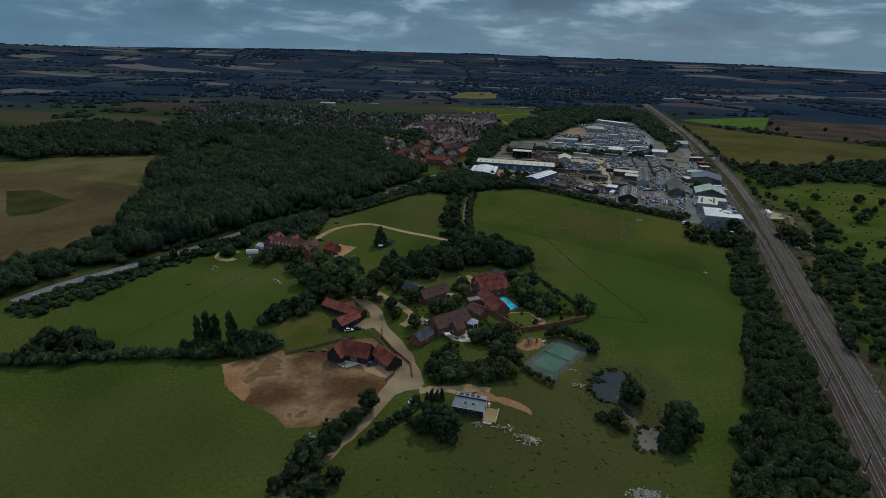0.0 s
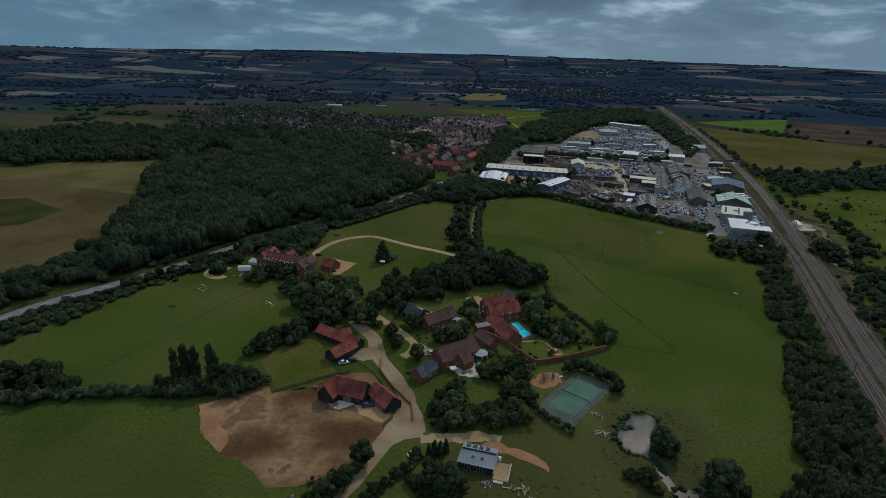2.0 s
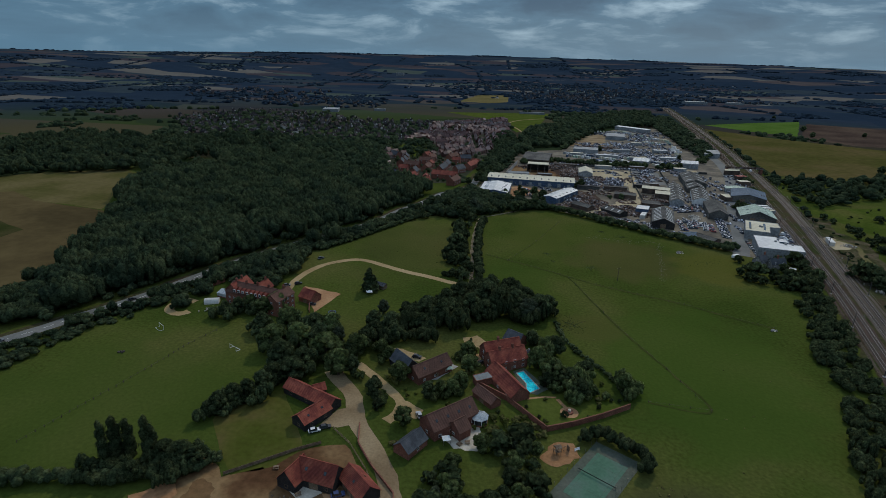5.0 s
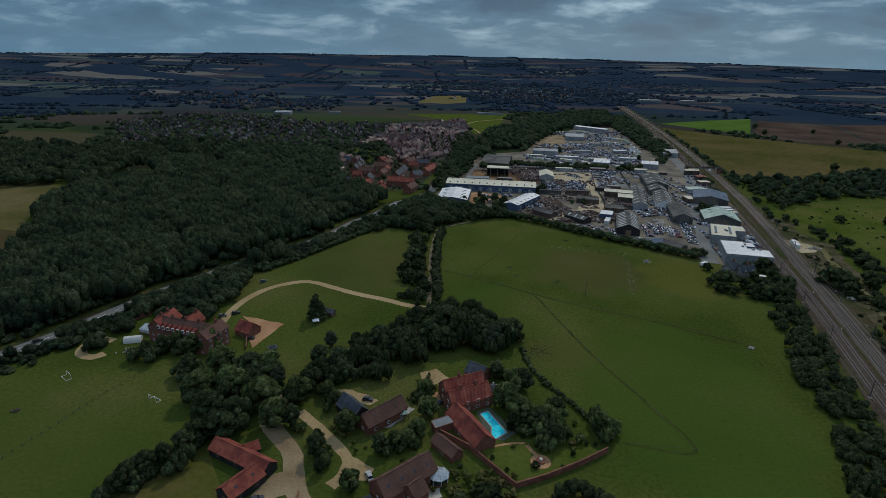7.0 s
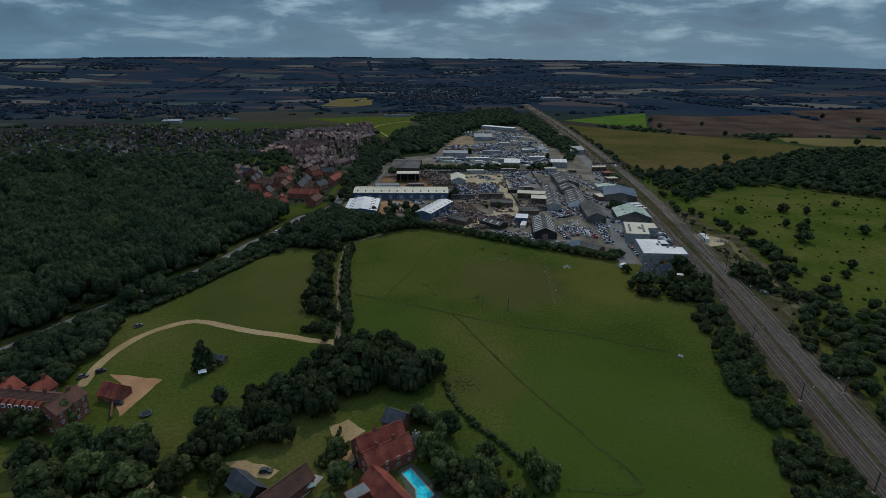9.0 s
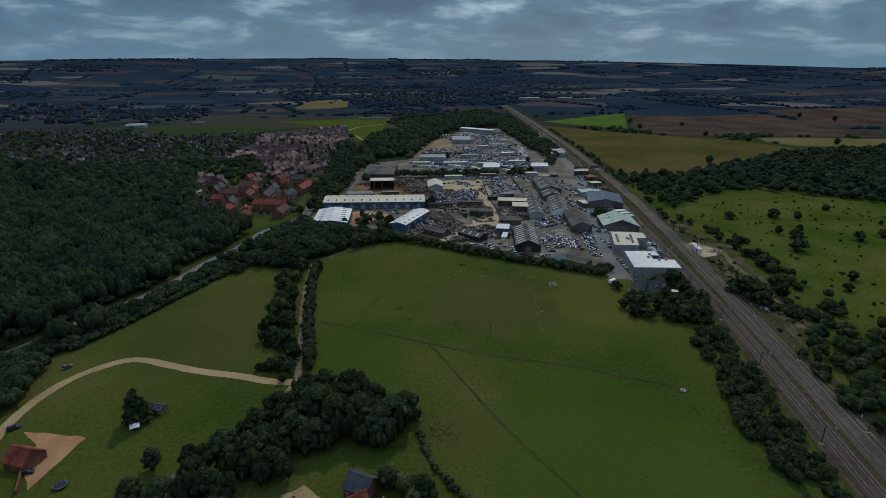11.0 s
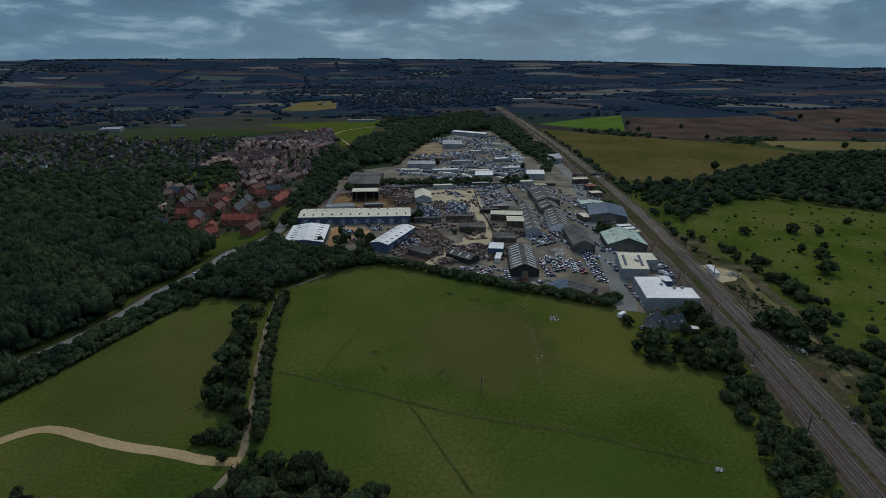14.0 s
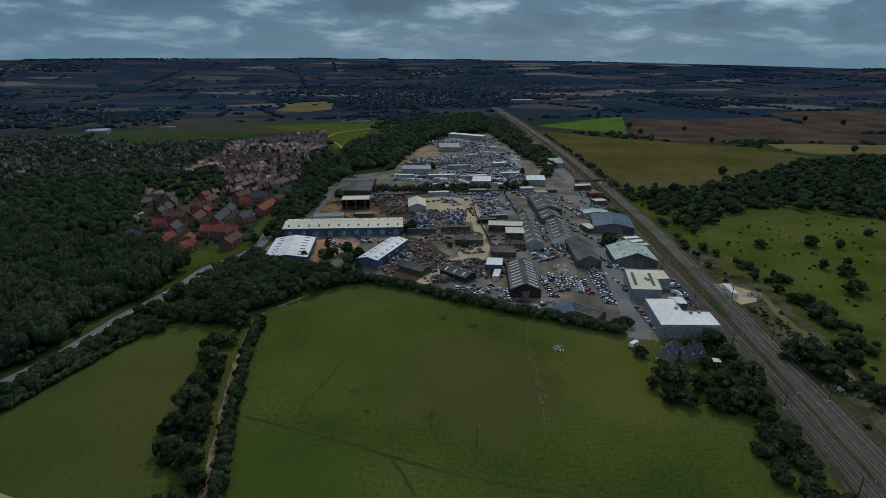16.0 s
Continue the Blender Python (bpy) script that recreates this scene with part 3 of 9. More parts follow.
def crown(seed, radius, low, high, lobes=8, clumps=34, size=0.55, base=ICO1, shape="round"):
    rng = np.random.default_rng(seed)
    pieces = []
    for i in range(lobes):
        u = (i + 0.5) / lobes
        if shape == "round":
            ang, out = i * 2.4 + rng.uniform(-0.5, 0.5), radius * rng.uniform(0.38, 0.78) * math.sin(math.pi * min(0.95, 0.2 + 0.75 * u))
            r = radius * rng.uniform(0.19, 0.38)
            z = low + r * 0.5 + (high - low - 1.3 * r) * u ** 0.8
            rad = np.array([r, r, r * 0.85])
        elif shape == "dome":
            top_one = i == lobes - 1
            ang, out = i * math.tau / max(1, lobes - 1) + rng.uniform(-0.4, 0.4), 0.0 if top_one else radius * rng.uniform(0.3, 0.72)
            r = radius * (rng.uniform(0.24, 0.46) if lobes > 5 else rng.uniform(0.5, 0.66))
            z = high - 0.55 * (high - low) * (0.62 if top_one else rng.uniform(0.68, 1.1))
            rad = np.array([r, r, (high - low) * 0.36])
        elif shape == "column":
            ang, out = i * 2.4, radius * 0.3
            r = radius * (0.95 - 0.55 * u)
            z = low + (high - low) * (0.08 + 0.84 * u)
            rad = np.array([r, r, (high - low) * 0.16])
        else:
            ang, out = i * 2.4, radius * 0.12
            r = radius * (1.0 - 0.88 * u)
            z = low + (high - low) * u * 0.92
            rad = np.array([r, r, (high - low) * 0.13])
        c = np.array([math.cos(ang) * out, math.sin(ang) * out, z])
        pieces.append(lobe(rng, c, rad, base))
        if clumps:
            pieces.append(leaves(rng, c, rad, clumps, size))
    return joined(pieces)


def trunk_mesh(seed, height, girth):
    """A tapered trunk with three limbs."""
    rng = random.Random(seed)
    verts, faces = [], []

    def tube(points, radii):
        first = len(verts)
        for p, r in zip(points, radii):
            for i in range(6):
                a = i * math.tau / 6
                verts.append((p[0] + r * math.cos(a), p[1] + r * math.sin(a), p[2]))
        for k in range(len(points) - 1):
            for i in range(6):
                j = (i + 1) % 6
                faces.append((first + k * 6 + i, first + k * 6 + j, first + k * 6 + 6 + j, first + k * 6 + 6 + i))
    tube([(0, 0, -0.1), (0.05, 0, height * 0.4), (0.1, 0.1, height)], [girth * 1.3, girth, girth * 0.6])
    for i in range(3):
        a = i * 2.1 + rng.uniform(-0.4, 0.4)
        tube([(0.08, 0.05, height * (0.55 + 0.12 * i)), (math.cos(a) * height * 0.35, math.sin(a) * height * 0.35, height * (1.0 + 0.15 * i))], [girth * 0.5, girth * 0.2])
    return verts, faces


PROTO = {}


def tree_kind(key, name, mat, radius, low, high, label, shape="round", lobes=34, clumps=52, size=0.26, girth=0.28, category="tree"):
    made = []
    for s in range(3):
        e = new(name)
        tv, tf = trunk_mesh(s, low + (high - low) * 0.45, girth)
        mesh_of("trunk", tv, tf, "bark", e)
        leafy = new("crown", foliage("crown", *crown(s * 11 + len(key), radius, low, high, lobes, clumps, size, shape=shape), mat))
        leafy.parent = e
        tagged(e, label, category)
        made.append(e)
    PROTO[key] = [made, [False] * 3, high]


def plant(key, x, y, height, rng, wide=1.0):
    """A tree of that kind at a place, at its own size and turn."""
    made, used, high = PROTO[key]
    i = rng.randrange(len(made))
    s = height / high
    m = pose(x, y, -0.02, 0, 0, rng.uniform(0, 360))
    if not used[i]:
        used[i] = True
        ob = made[i]
        ob.matrix_world = m
    else:
        keep = made[i].scale.copy()
        made[i].scale = (1, 1, 1)
        ob = copy_thing(made[i], m)
        made[i].scale = keep
    w = s * wide * rng.uniform(0.9, 1.12)
    ob.scale = (w, w * rng.uniform(0.92, 1.08), s)
    return ob


def thicket(name, spots, mat, seed, label, category="woodland", kind="stuff", base=ICO1, lobes=5, clumps=34, size=0.62):
    """Many crowns grown together, in one mesh. spots: x, y, radius, height."""
    forms = [crown(seed + i, 1.0, 0.1, 1.5, lobes, clumps, size * 0.12, base, "dome") for i in range(6)]
    rng = random.Random(seed)
    pieces = []
    for x, y, r, h in spots:
        v, f, out = forms[rng.randrange(6)]
        a = rng.uniform(0, math.tau)
        c, s = math.cos(a), math.sin(a)
        turn = np.array([[c, -s, 0], [s, c, 0], [0, 0, 1]])
        pieces.append((v @ turn.T * np.array([r, r, h / 1.5]) + np.array([x, y, -0.15]), f, out @ turn.T))
    return tagged(new(name, foliage(name, *joined(pieces), mat)), label, category, kind=kind)


def scatter(poly, spacing, seed, avoid=()):
    """Uneven spots inside a polygon, away from lines given as (line, distance)."""
    rng = random.Random(seed)
    xs, ys = [p[0] for p in poly], [p[1] for p in poly]
    y = min(ys)
    while y < max(ys):
        x = min(xs) + rng.uniform(0, spacing)
        while x < max(xs):
            px_, py_ = x + rng.uniform(-0.4, 0.4) * spacing, y + rng.uniform(-0.4, 0.4) * spacing
            if inside(px_, py_, poly) and not any(near_line(px_, py_, l, d) for l, d in avoid):
                yield px_, py_
            x += spacing
        y += spacing * 0.9


def along(points, spacing, rng, spread=0.0):
    line = curve_through(points, spacing)
    for p in line:
        yield p.x + rng.uniform(-spread, spread), p.y + rng.uniform(-spread, spread)


# ---- buildings ----
def window(parent, u, z, w, h, face, half, depth, frame_mat="white"):
    """A window in the long wall (face +1 or -1 across) or the end wall (face 2 or -2)."""
    def put(bm, a0, b0, a1, b1, out0, out1):
        if abs(face) == 1:
            y = sorted((face * (depth + out0), face * (depth + out1)))
            box(bm, a0, y[0], b0, a1, y[1], b1)
        else:
            s = 1 if face > 0 else -1
            x = sorted((s * (half + out0), s * (half + out1)))
            box(bm, x[0], a0, b0, x[1], a1, b1)
        return bm
    bm = bmesh.new()
    t = 0.09
    for a0, b0, a1, b1 in ((u - w / 2, z, u - w / 2 + t, z + h), (u + w / 2 - t, z, u + w / 2, z + h), (u - w / 2 + t, z, u + w / 2 - t, z + t), (u - w / 2 + t, z + h - t, u + w / 2 - t, z + h), (u - t / 2, z + t, u + t / 2, z + h - t)):
        put(bm, a0, b0, a1, b1, -0.05, 0.05)
    fr = part("window", bm, frame_mat, parent)
    part("pane", put(bmesh.new(), u - w / 2 + t, z + t, u + w / 2 - t, z + h - t, -0.05, 0.02), "glass", fr)
    return fr


def door(parent, u, w, h, face, half, depth, mat="wood"):
    bm = bmesh.new()
    s = 1 if face > 0 else -1
    if abs(face) == 1:
        y = sorted((s * (depth - 0.04), s * (depth + 0.06)))
        box(bm, u - w / 2, y[0], 0, u + w / 2, y[1], h, bevel=0.015)
    else:
        x = sorted((s * (half - 0.04), s * (half + 0.06)))
        box(bm, x[0], u - w / 2, 0, x[1], u + w / 2, h, bevel=0.015)
    return part("door", bm, mat, parent)


def gable_body(half, depth, eaves, ridge):
    bm = bmesh.new()
    v = [bm.verts.new(p) for p in ((-half, -depth, 0), (half, -depth, 0), (half, depth, 0), (-half, depth, 0), (-half, -depth, eaves), (half, -depth, eaves), (half, depth, eaves), (-half, depth, eaves), (-half, 0, ridge), (half, 0, ridge))]
    for q in ((0, 1, 5, 4), (2, 3, 7, 6), (1, 2, 6, 9, 5), (3, 0, 4, 8, 7), (4, 5, 9, 8), (6, 7, 8, 9), (3, 2, 1, 0)):
        bm.faces.new([v[i] for i in q])
    return bm


def roof_slab(half, depth, eaves, ridge, side, over=0.4, thick=0.16, hip=0.0):
    """One slope of a gabled roof, or of a hipped one."""
    k = (ridge - eaves) / depth
    bm = bmesh.new()
    lo, hi = eaves - k * over, ridge
    pts = [(-half - over, side * (depth + over), lo), (half + over, side * (depth + over), lo), (half + over - hip, 0, hi), (-half - over + hip, 0, hi)]
    top = [bm.verts.new((x, y, z + thick)) for x, y, z in pts]
    bot = [bm.verts.new((x, y, z + 0.012)) for x, y, z in pts]
    order = (0, 1, 2, 3) if side < 0 else (3, 2, 1, 0)
    bm.faces.new([top[i] for i in order])
    bm.faces.new([bot[i] for i in order[::-1]])
    for i in range(4):
        j = (i + 1) % 4
        q = [bot[i], bot[j], top[j], top[i]]
        bm.faces.new(q if side < 0 else q[::-1])
    return bm


def chimney(parent, x, y, z0, z1, w=0.9):
    bm = boxed(x - w / 2, y - w / 2, z0, x + w / 2, y + w / 2, z1)
    box(bm, x - w / 2 - 0.08, y - w / 2 - 0.08, z1, x + w / 2 + 0.08, y + w / 2 + 0.08, z1 + 0.18)
    ob = part("chimney", bm, "brick", parent)
    for dx in (-0.22, 0.22):
        pot = bmesh.new()
        bmesh.ops.create_cone(pot, cap_ends=True, segments=8, radius1=0.15, radius2=0.11, depth=0.5, matrix=Matrix.Translation((x + dx, y, z1 + 0.42)))
        part("chimney_pot", pot, "tile", ob)
    return ob


def gabled(name, a, b, width, eaves, ridge, wall="brick", roof="tile", label="", category="house", group="", over=0.35, chimneys=(), wins=0, storeys=1, rooflights=0, doors=(), skylights=0, gable_win=False, frame_mat="white", sky_mat="rooflight"):
    """A building under a pitched roof whose ridge runs from a to b."""
    half = math.dist(a, b) / 2
    e = thing(name, (a[0] + b[0]) / 2, (a[1] + b[1]) / 2, math.degrees(math.atan2(b[1] - a[1], b[0] - a[0])), 0, label, category, group)
    d = width / 2
    part("wall", gable_body(half, d, eaves, ridge), wall, e)
    slopes = [part("roof", roof_slab(half, d, eaves, ridge, s, over), roof, e) for s in (-1, 1)]
    cap = bmesh.new()
    box(cap, -half - over, -0.16, ridge + 0.1, half + over, 0.16, ridge + 0.26)
    part("ridge", cap, roof, e)
    for x in chimneys:
        chimney(e, x * half, 0.0, ridge - 0.5, ridge + 1.5)
    k = (ridge - eaves) / d
    for s, slope in zip((-1, 1), slopes):
        for i in range(rooflights):
            u = -half + (i + 0.5) * 2 * half / rooflights
            bm = bmesh.new()
            y0, y1 = d * 0.45, d * 0.62
            quad = [(u - 0.45, s * y1), (u + 0.45, s * y1), (u + 0.45, s * y0), (u - 0.45, s * y0)]
            hi = [bm.verts.new((x, y, ridge - k * abs(y) + 0.25)) for x, y in quad]
            lo = [bm.verts.new((x, y, ridge - k * abs(y) + 0.05)) for x, y in quad]
            bm.faces.new(hi if s < 0 else hi[::-1])
            for p in range(4):
                q = (p + 1) % 4
                bm.faces.new((lo[p], lo[q], hi[q], hi[p]) if s < 0 else (hi[p], hi[q], lo[q], lo[p]))
            part("rooflight", bm, "glass", slope)
        for i in range(skylights):
            u = -half + (i + 0.5) * 2 * half / skylights
            bm = bmesh.new()
            k0, k1 = (0.78, 0.5) if sky_mat == "glass" else (0.86, 0.22)
            quad = [(u - 0.6, s * d * k0), (u + 0.6, s * d * k0), (u + 0.6, s * d * k1), (u - 0.6, s * d * k1)]
            hi = [bm.verts.new((x, y, ridge - k * abs(y) + 0.21)) for x, y in quad]
            lo = [bm.verts.new((x, y, ridge - k * abs(y) + 0.05)) for x, y in quad]
            bm.faces.new(hi if s < 0 else hi[::-1])
            for p in range(4):
                q = (p + 1) % 4
                bm.faces.new((lo[p], lo[q], hi[q], hi[p]) if s < 0 else (hi[p], hi[q], lo[q], lo[p]))
            part("rooflight", bm, sky_mat, slope)
    for face in (1, -1):
        for f in range(storeys):
            for i in range(wins):
                u = -half + (i + 0.5) * 2 * half / wins
                window(e, u, 0.9 + f * 2.7, 1.2, 1.2, face, half, d, frame_mat)
    if gable_win:
        for face in (2, -2):
            for f in range(storeys):
                window(e, 0.0, 0.9 + f * 2.7, 1.2, 1.2, face, half, d, frame_mat)
    for face, u, w, h in doors:
        door(e, u, w, h, face, half, d)
    return e


def flat_block(name, points, height, wall, roof, label, category="warehouse", parapet=0.3, rooflights=0, vents=0):
    """A flat-roofed building over a polygon, with a parapet."""
    cx, cy = sum(p[0] for p in points) / len(points), sum(p[1] for p in points) / len(points)
    e = thing(name, cx, cy, 0, 0, label, category)
    pts = [(x - cx, y - cy) for x, y in points]
    part("wall", prism(bmesh.new(), pts, 0, height), wall, e)
    inner = [(x * 0.985, y * 0.985) for x, y in pts]
    roof_ob = part("roof", prism(bmesh.new(), inner, height + 0.004, height + 0.12), roof, e)
    rim = bmesh.new()
    for a, b in zip(pts, pts[1:] + pts[:1]):
        d = Vector((b[0] - a[0], b[1] - a[1], 0))
        if d.length < 0.5:
            continue
        n = Vector((-d.y, d.x, 0)).normalized() * 0.15
        prism(rim, [(a[0] - n.x, a[1] - n.y), (b[0] - n.x, b[1] - n.y), (b[0] + n.x, b[1] + n.y), (a[0] + n.x, a[1] + n.y)], height + 0.006, height + parapet)
    part("parapet", rim, wall, e)
    rng = random.Random(int(cx * 10))
    u, v = Vector(pts[1]) - Vector(pts[0]), Vector(pts[-1]) - Vector(pts[0])
    for i in range(rooflights):
        p = Vector(pts[0]) + u * (0.2 + 0.6 * i / max(1, rooflights - 1)) + v * 0.5
        w = v.normalized() * v.length * 0.3
        s = u.normalized() * 0.8
        part("rooflight", prism(bmesh.new(), [tuple(p - w - s), tuple(p - w + s), tuple(p + w + s), tuple(p + w - s)], height + 0.12, height + 0.5), "glass" if roof == "metal_cream" else "rooflight", roof_ob)
    for i in range(vents):
        p = Vector(pts[0]) + u * rng.uniform(0.2, 0.8) + v * rng.uniform(0.2, 0.8)
        part("vent", boxed(p.x - 0.7, p.y - 0.7, height + 0.12, p.x + 0.7, p.y + 0.7, height + 1.1, bevel=0.06), "metal_grey", roof_ob)
    return e


# ---- the plan: lines and outlines on the ground ----
DIRT_SITE = [(-114.1, 185.2), (-104.9, 193.0), (-103.9, 206.3), (-91.4, 198.2), (-82.5, 203.4), (-68.2, 196.3), (-44.9, 192.2), (-42.3, 181.4), (-44.8, 169.1), (-55.3, 162.2), (-63.9, 154.7), (-71.5, 153.0), (-82.7, 160.2), (-91.0, 163.2), (-103.5, 170.9)]
TOPSOIL = [(-114.1, 185.2), (-104.9, 193.0), (-100.9, 188.4), (-102.3, 182.7), (-100.7, 176.4), (-93.0, 169.4), (-92.2, 163.7), (-103.7, 170.0)]
FARM_ROAD = [(-61.7, 107.3), (-57.7, 124.0), (-54.0, 139.0), (-51.0, 150.0), (-48.0, 157.6), (-45.4, 167.0), (-41.8, 182.5), (-39.4, 194.8), (-40.7, 205.7), (-47.2, 216.4), (-54.8, 225.8), (-62.0, 234.5), (-65.2, 242.4), (-69.6, 249.9), (-76.8, 256.8), (-83.2, 262.5)]
BARN_YARD = [(-70.0, 238.4), (-66.4, 240.0), (-63.5, 236.0), (-61.0, 231.0), (-66.0, 228.6), (-73.6, 228.0)]
BARN_DRIVE = [(-74.0, 270.0), (-68.6, 266.0), (-60.1, 258.6), (-52.5, 252.4), (-48.6, 247.0), (-48.4, 241.2), (-51.0, 235.8)]
HOUSE_FORECOURT = [(-51.0, 250.0), (-46.0, 249.0), (-39.6, 245.0), (-40.6, 239.6), (-46.4, 239.0), (-49.6, 243.0)]
NEW_DRIVE = [(-30.8, 185.6), (-20.6, 188.6), (-11.1, 191.6), (-4.0, 191.0), (-0.1, 186.0), (5.0, 184.2), (11.4, 182.1)]
MANOR_DRIVE = [(-140.0, 329.4), (-142.1, 347.7), (-138.7, 366.1), (-128.3, 379.1), (-118.1, 384.2), (-104.1, 379.7), (-87.1, 373.6), (-68.0, 368.1), (-52.6, 363.1)]
RED_COURT = [(-131.5, 340.3), (-107.5, 335.6), (-110.7, 319.5), (-112.6, 310.5), (-119.1, 321.1), (-120.0, 329.4)]
LANE = [(-47.4, 346.6), (-45.3, 354.2), (-41.4, 366.8), (-42.8, 383.1), (-45.2, 401.6), (-49.3, 428.6), (-52.6, 456.1), (-55.0, 497.7), (-53.0, 507.4), (-46.8, 515.5), (-36.6, 526.7), (-25.6, 538.6)]
MAIN_ROAD_A = [(-244.9, 212.9), (-238.4, 238.4), (-226.0, 263.2), (-221.2, 275.0), (-206.4, 306.5), (-189.1, 359.5)]
MAIN_ROAD_B = [(-140.2, 455.5), (-131.6, 477.1), (-122.2, 512.3), (-113.2, 533.0), (-106.6, 556.8)]
MAIN_ROAD_C = [(-105.9, 554.6), (-101.6, 579.3), (-89.4, 593.6), (-79.4, 625.3), (-81.0, 685.4)]
ESTATE_YARD = [(-71.8, 592.2), (-13.0, 561.3), (15.3, 529.0), (45.2, 499.8), (72.6, 484.6), (100.7, 480.1), (127.5, 466.2), (141.7, 462.9), (174.3, 475.0), (194.1, 561.2), (212.2, 681.6), (241.0, 895.7), (275.5, 1191.3), (227.9, 1255.7), (115.8, 1194.9), (51.3, 1067.8), (9.8, 891.0), (-47.7, 859.8), (-56.6, 776.5), (-68.7, 685.0)]
ESTATE_ROAD = [(133.0, 467.0), (141.1, 498.9), (152.6, 548.6), (164.5, 604.1), (180.6, 670.9), (200.1, 751.3), (213.6, 841.6), (219.9, 936.2), (234.3, 1050.9)]
SAND_ROAD = [(88.1, 757.1), (85.9, 685.1), (78.9, 622.6), (67.5, 585.7), (48.1, 565.3), (28.7, 538.3)]
EAST_TRACK = [(216.8, 527.6), (224.8, 515.0), (216.4, 478.5), (216.7, 456.5), (206.6, 425.1), (201.3, 398.5)]
BROWN_FIELD = [(-503.9, 445.3), (-470.0, 468.1), (-424.4, 446.9), (-351.9, 438.0), (-319.2, 418.9), (-300.1, 367.4), (-269.5, 316.8), (-274.6, 275.3), (-280.0, 244.4), (-289.5, 209.0), (-552.5, 384.8)]
BROWN_STRIP = [(-441.6, 389.4), (-421.4, 402.2), (-365.3, 381.2), (-361.4, 344.0), (-374.8, 329.5)]
STUBBLE = [(-545.0, 400.0), (-560.0, 470.0), (-520.0, 535.0), (-450.0, 580.0), (-415.0, 555.0), (-385.6, 492.0), (-353.4, 439.8), (-424.4, 448.0), (-470.0, 469.0), (-503.9, 446.0)]
GREEN_FIELD = [(309.5, 1352.6), (452.1, 1466.7), (559.7, 1532.4), (442.3, 1221.1), (373.5, 1269.3)]
OLIVE_FIELD = [(289.3, 1272.6), (376.3, 1181.8), (485.6, 1101.9), (570.4, 1045.0), (599.1, 963.1), (522.1, 882.2), (430.8, 824.9), (365.9, 763.9), (297.9, 756.4), (262.2, 800.7), (271.4, 959.6)]
PLOUGH_A = [(559.3, 1490.2), (694.0, 1433.2), (626.8, 1204.7), (622.4, 1102.7), (496.2, 1122.9), (437.3, 1195.6)]
PLOUGH_B = [(714.5, 1458.5), (917.6, 1522.1), (887.6, 1377.5), (870.3, 1230.8), (923.6, 1166.7), (849.6, 1085.3), (627.4, 1102.5), (636.3, 1213.1)]
PLOUGH_C = [(993.6, 1631.2), (1437.2, 1732.2), (1488.0, 1636.7), (1101.3, 1250.4), (902.6, 1248.4), (907.3, 1401.1)]
TAN_STRIP = [(620.4, 1088.8), (825.6, 1058.8), (859.4, 1018.6), (751.4, 977.1), (625.7, 983.3), (601.3, 1031.1)]
SCRUB = [(230.4, 617.4), (312.7, 655.9), (383.5, 663.7), (444.9, 639.6), (497.8, 621.1), (256.9, 393.5), (232.1, 405.3), (248.5, 468.4), (259.8, 513.0), (244.6, 573.9)]
SCRUB_FAR = [(621.5, 926.7), (723.5, 946.4), (610.6, 822.0), (555.1, 825.1)]
WOOD = [(-235.9, 278.3), (-261.6, 307.4), (-296.3, 363.9), (-336.5, 434.3), (-397.2, 530.1), (-371.7, 615.8), (-272.4, 653.8), (-157.0, 603.3), (-114.3, 552.3), (-123.6, 465.3), (-149.2, 410.3), (-186.5, 371.4), (-201.4, 336.5), (-208.5, 303.8), (-217.0, 274.3)]
WOOD_WEST = [(-163.6, 432.2), (-152.6, 454.7), (-140.1, 483.1), (-127.6, 526.6), (-112.4, 574.1), (-131.4, 600.4), (-165.5, 616.4), (-206.9, 626.3), (-272.4, 670.3), (-330.6, 691.9), (-418.2, 688.5), (-183.8, 400.8)]
WOOD_NORTH_WEST = [(-405, 560), (-440, 580), (-500, 540), (-545, 500), (-600, 500), (-680, 560), (-720, 640), (-690, 760), (-560, 770), (-520, 780), (-440, 850), (-330, 815), (-400, 796), (-335, 700), (-420, 690)]
FIELD_NW = [(-134.0, 352.0), (-146.4, 394.7), (-127.2, 430.2), (-98.5, 494.3), (-62.1, 521.9), (-55.5, 435.7), (-46.2, 374.1), (-69.2, 374.4)]
POND_A = [(35.1, 204.3), (37.6, 212.6), (41.1, 216.3), (46.6, 218.6), (51.4, 217.6), (49.6, 209.5), (46.2, 197.0), (41.5, 194.8), (37.9, 195.0), (35.4, 199.2)]
POND_B = [(51.0, 181.6), (58.6, 183.2), (57.6, 176.0), (55.4, 170.0), (49.0, 169.0), (49.2, 176.0)]
TOWN_RED = [(-220.0, 772.2), (-227.3, 1118.9), (-105.7, 1247.0), (-79.4, 1080.5), (-90.4, 739.6), (-89.8, 633.7), (-137.8, 607.6), (-187.6, 640.1)]
TOWN_WEST = [(-733.8, 1031.4), (-662.5, 1207.8), (-521.6, 1201.5), (-352.6, 1124.8), (-235.6, 1152.8), (-217.6, 813.2), (-296.2, 817.9), (-436.6, 856.7), (-516.7, 777.9)]
PARK = [(-254.4, 1365.1), (-15.7, 1445.7), (-38.4, 1143.8), (-69.0, 1062.1), (-103.1, 1222.0)]
YELLOW_FIELD = [(-286.6, 1695.6), (-272.4, 1999.3), (-172.3, 2048.4), (-146.2, 1744.8), (-194.3, 1676.6)]
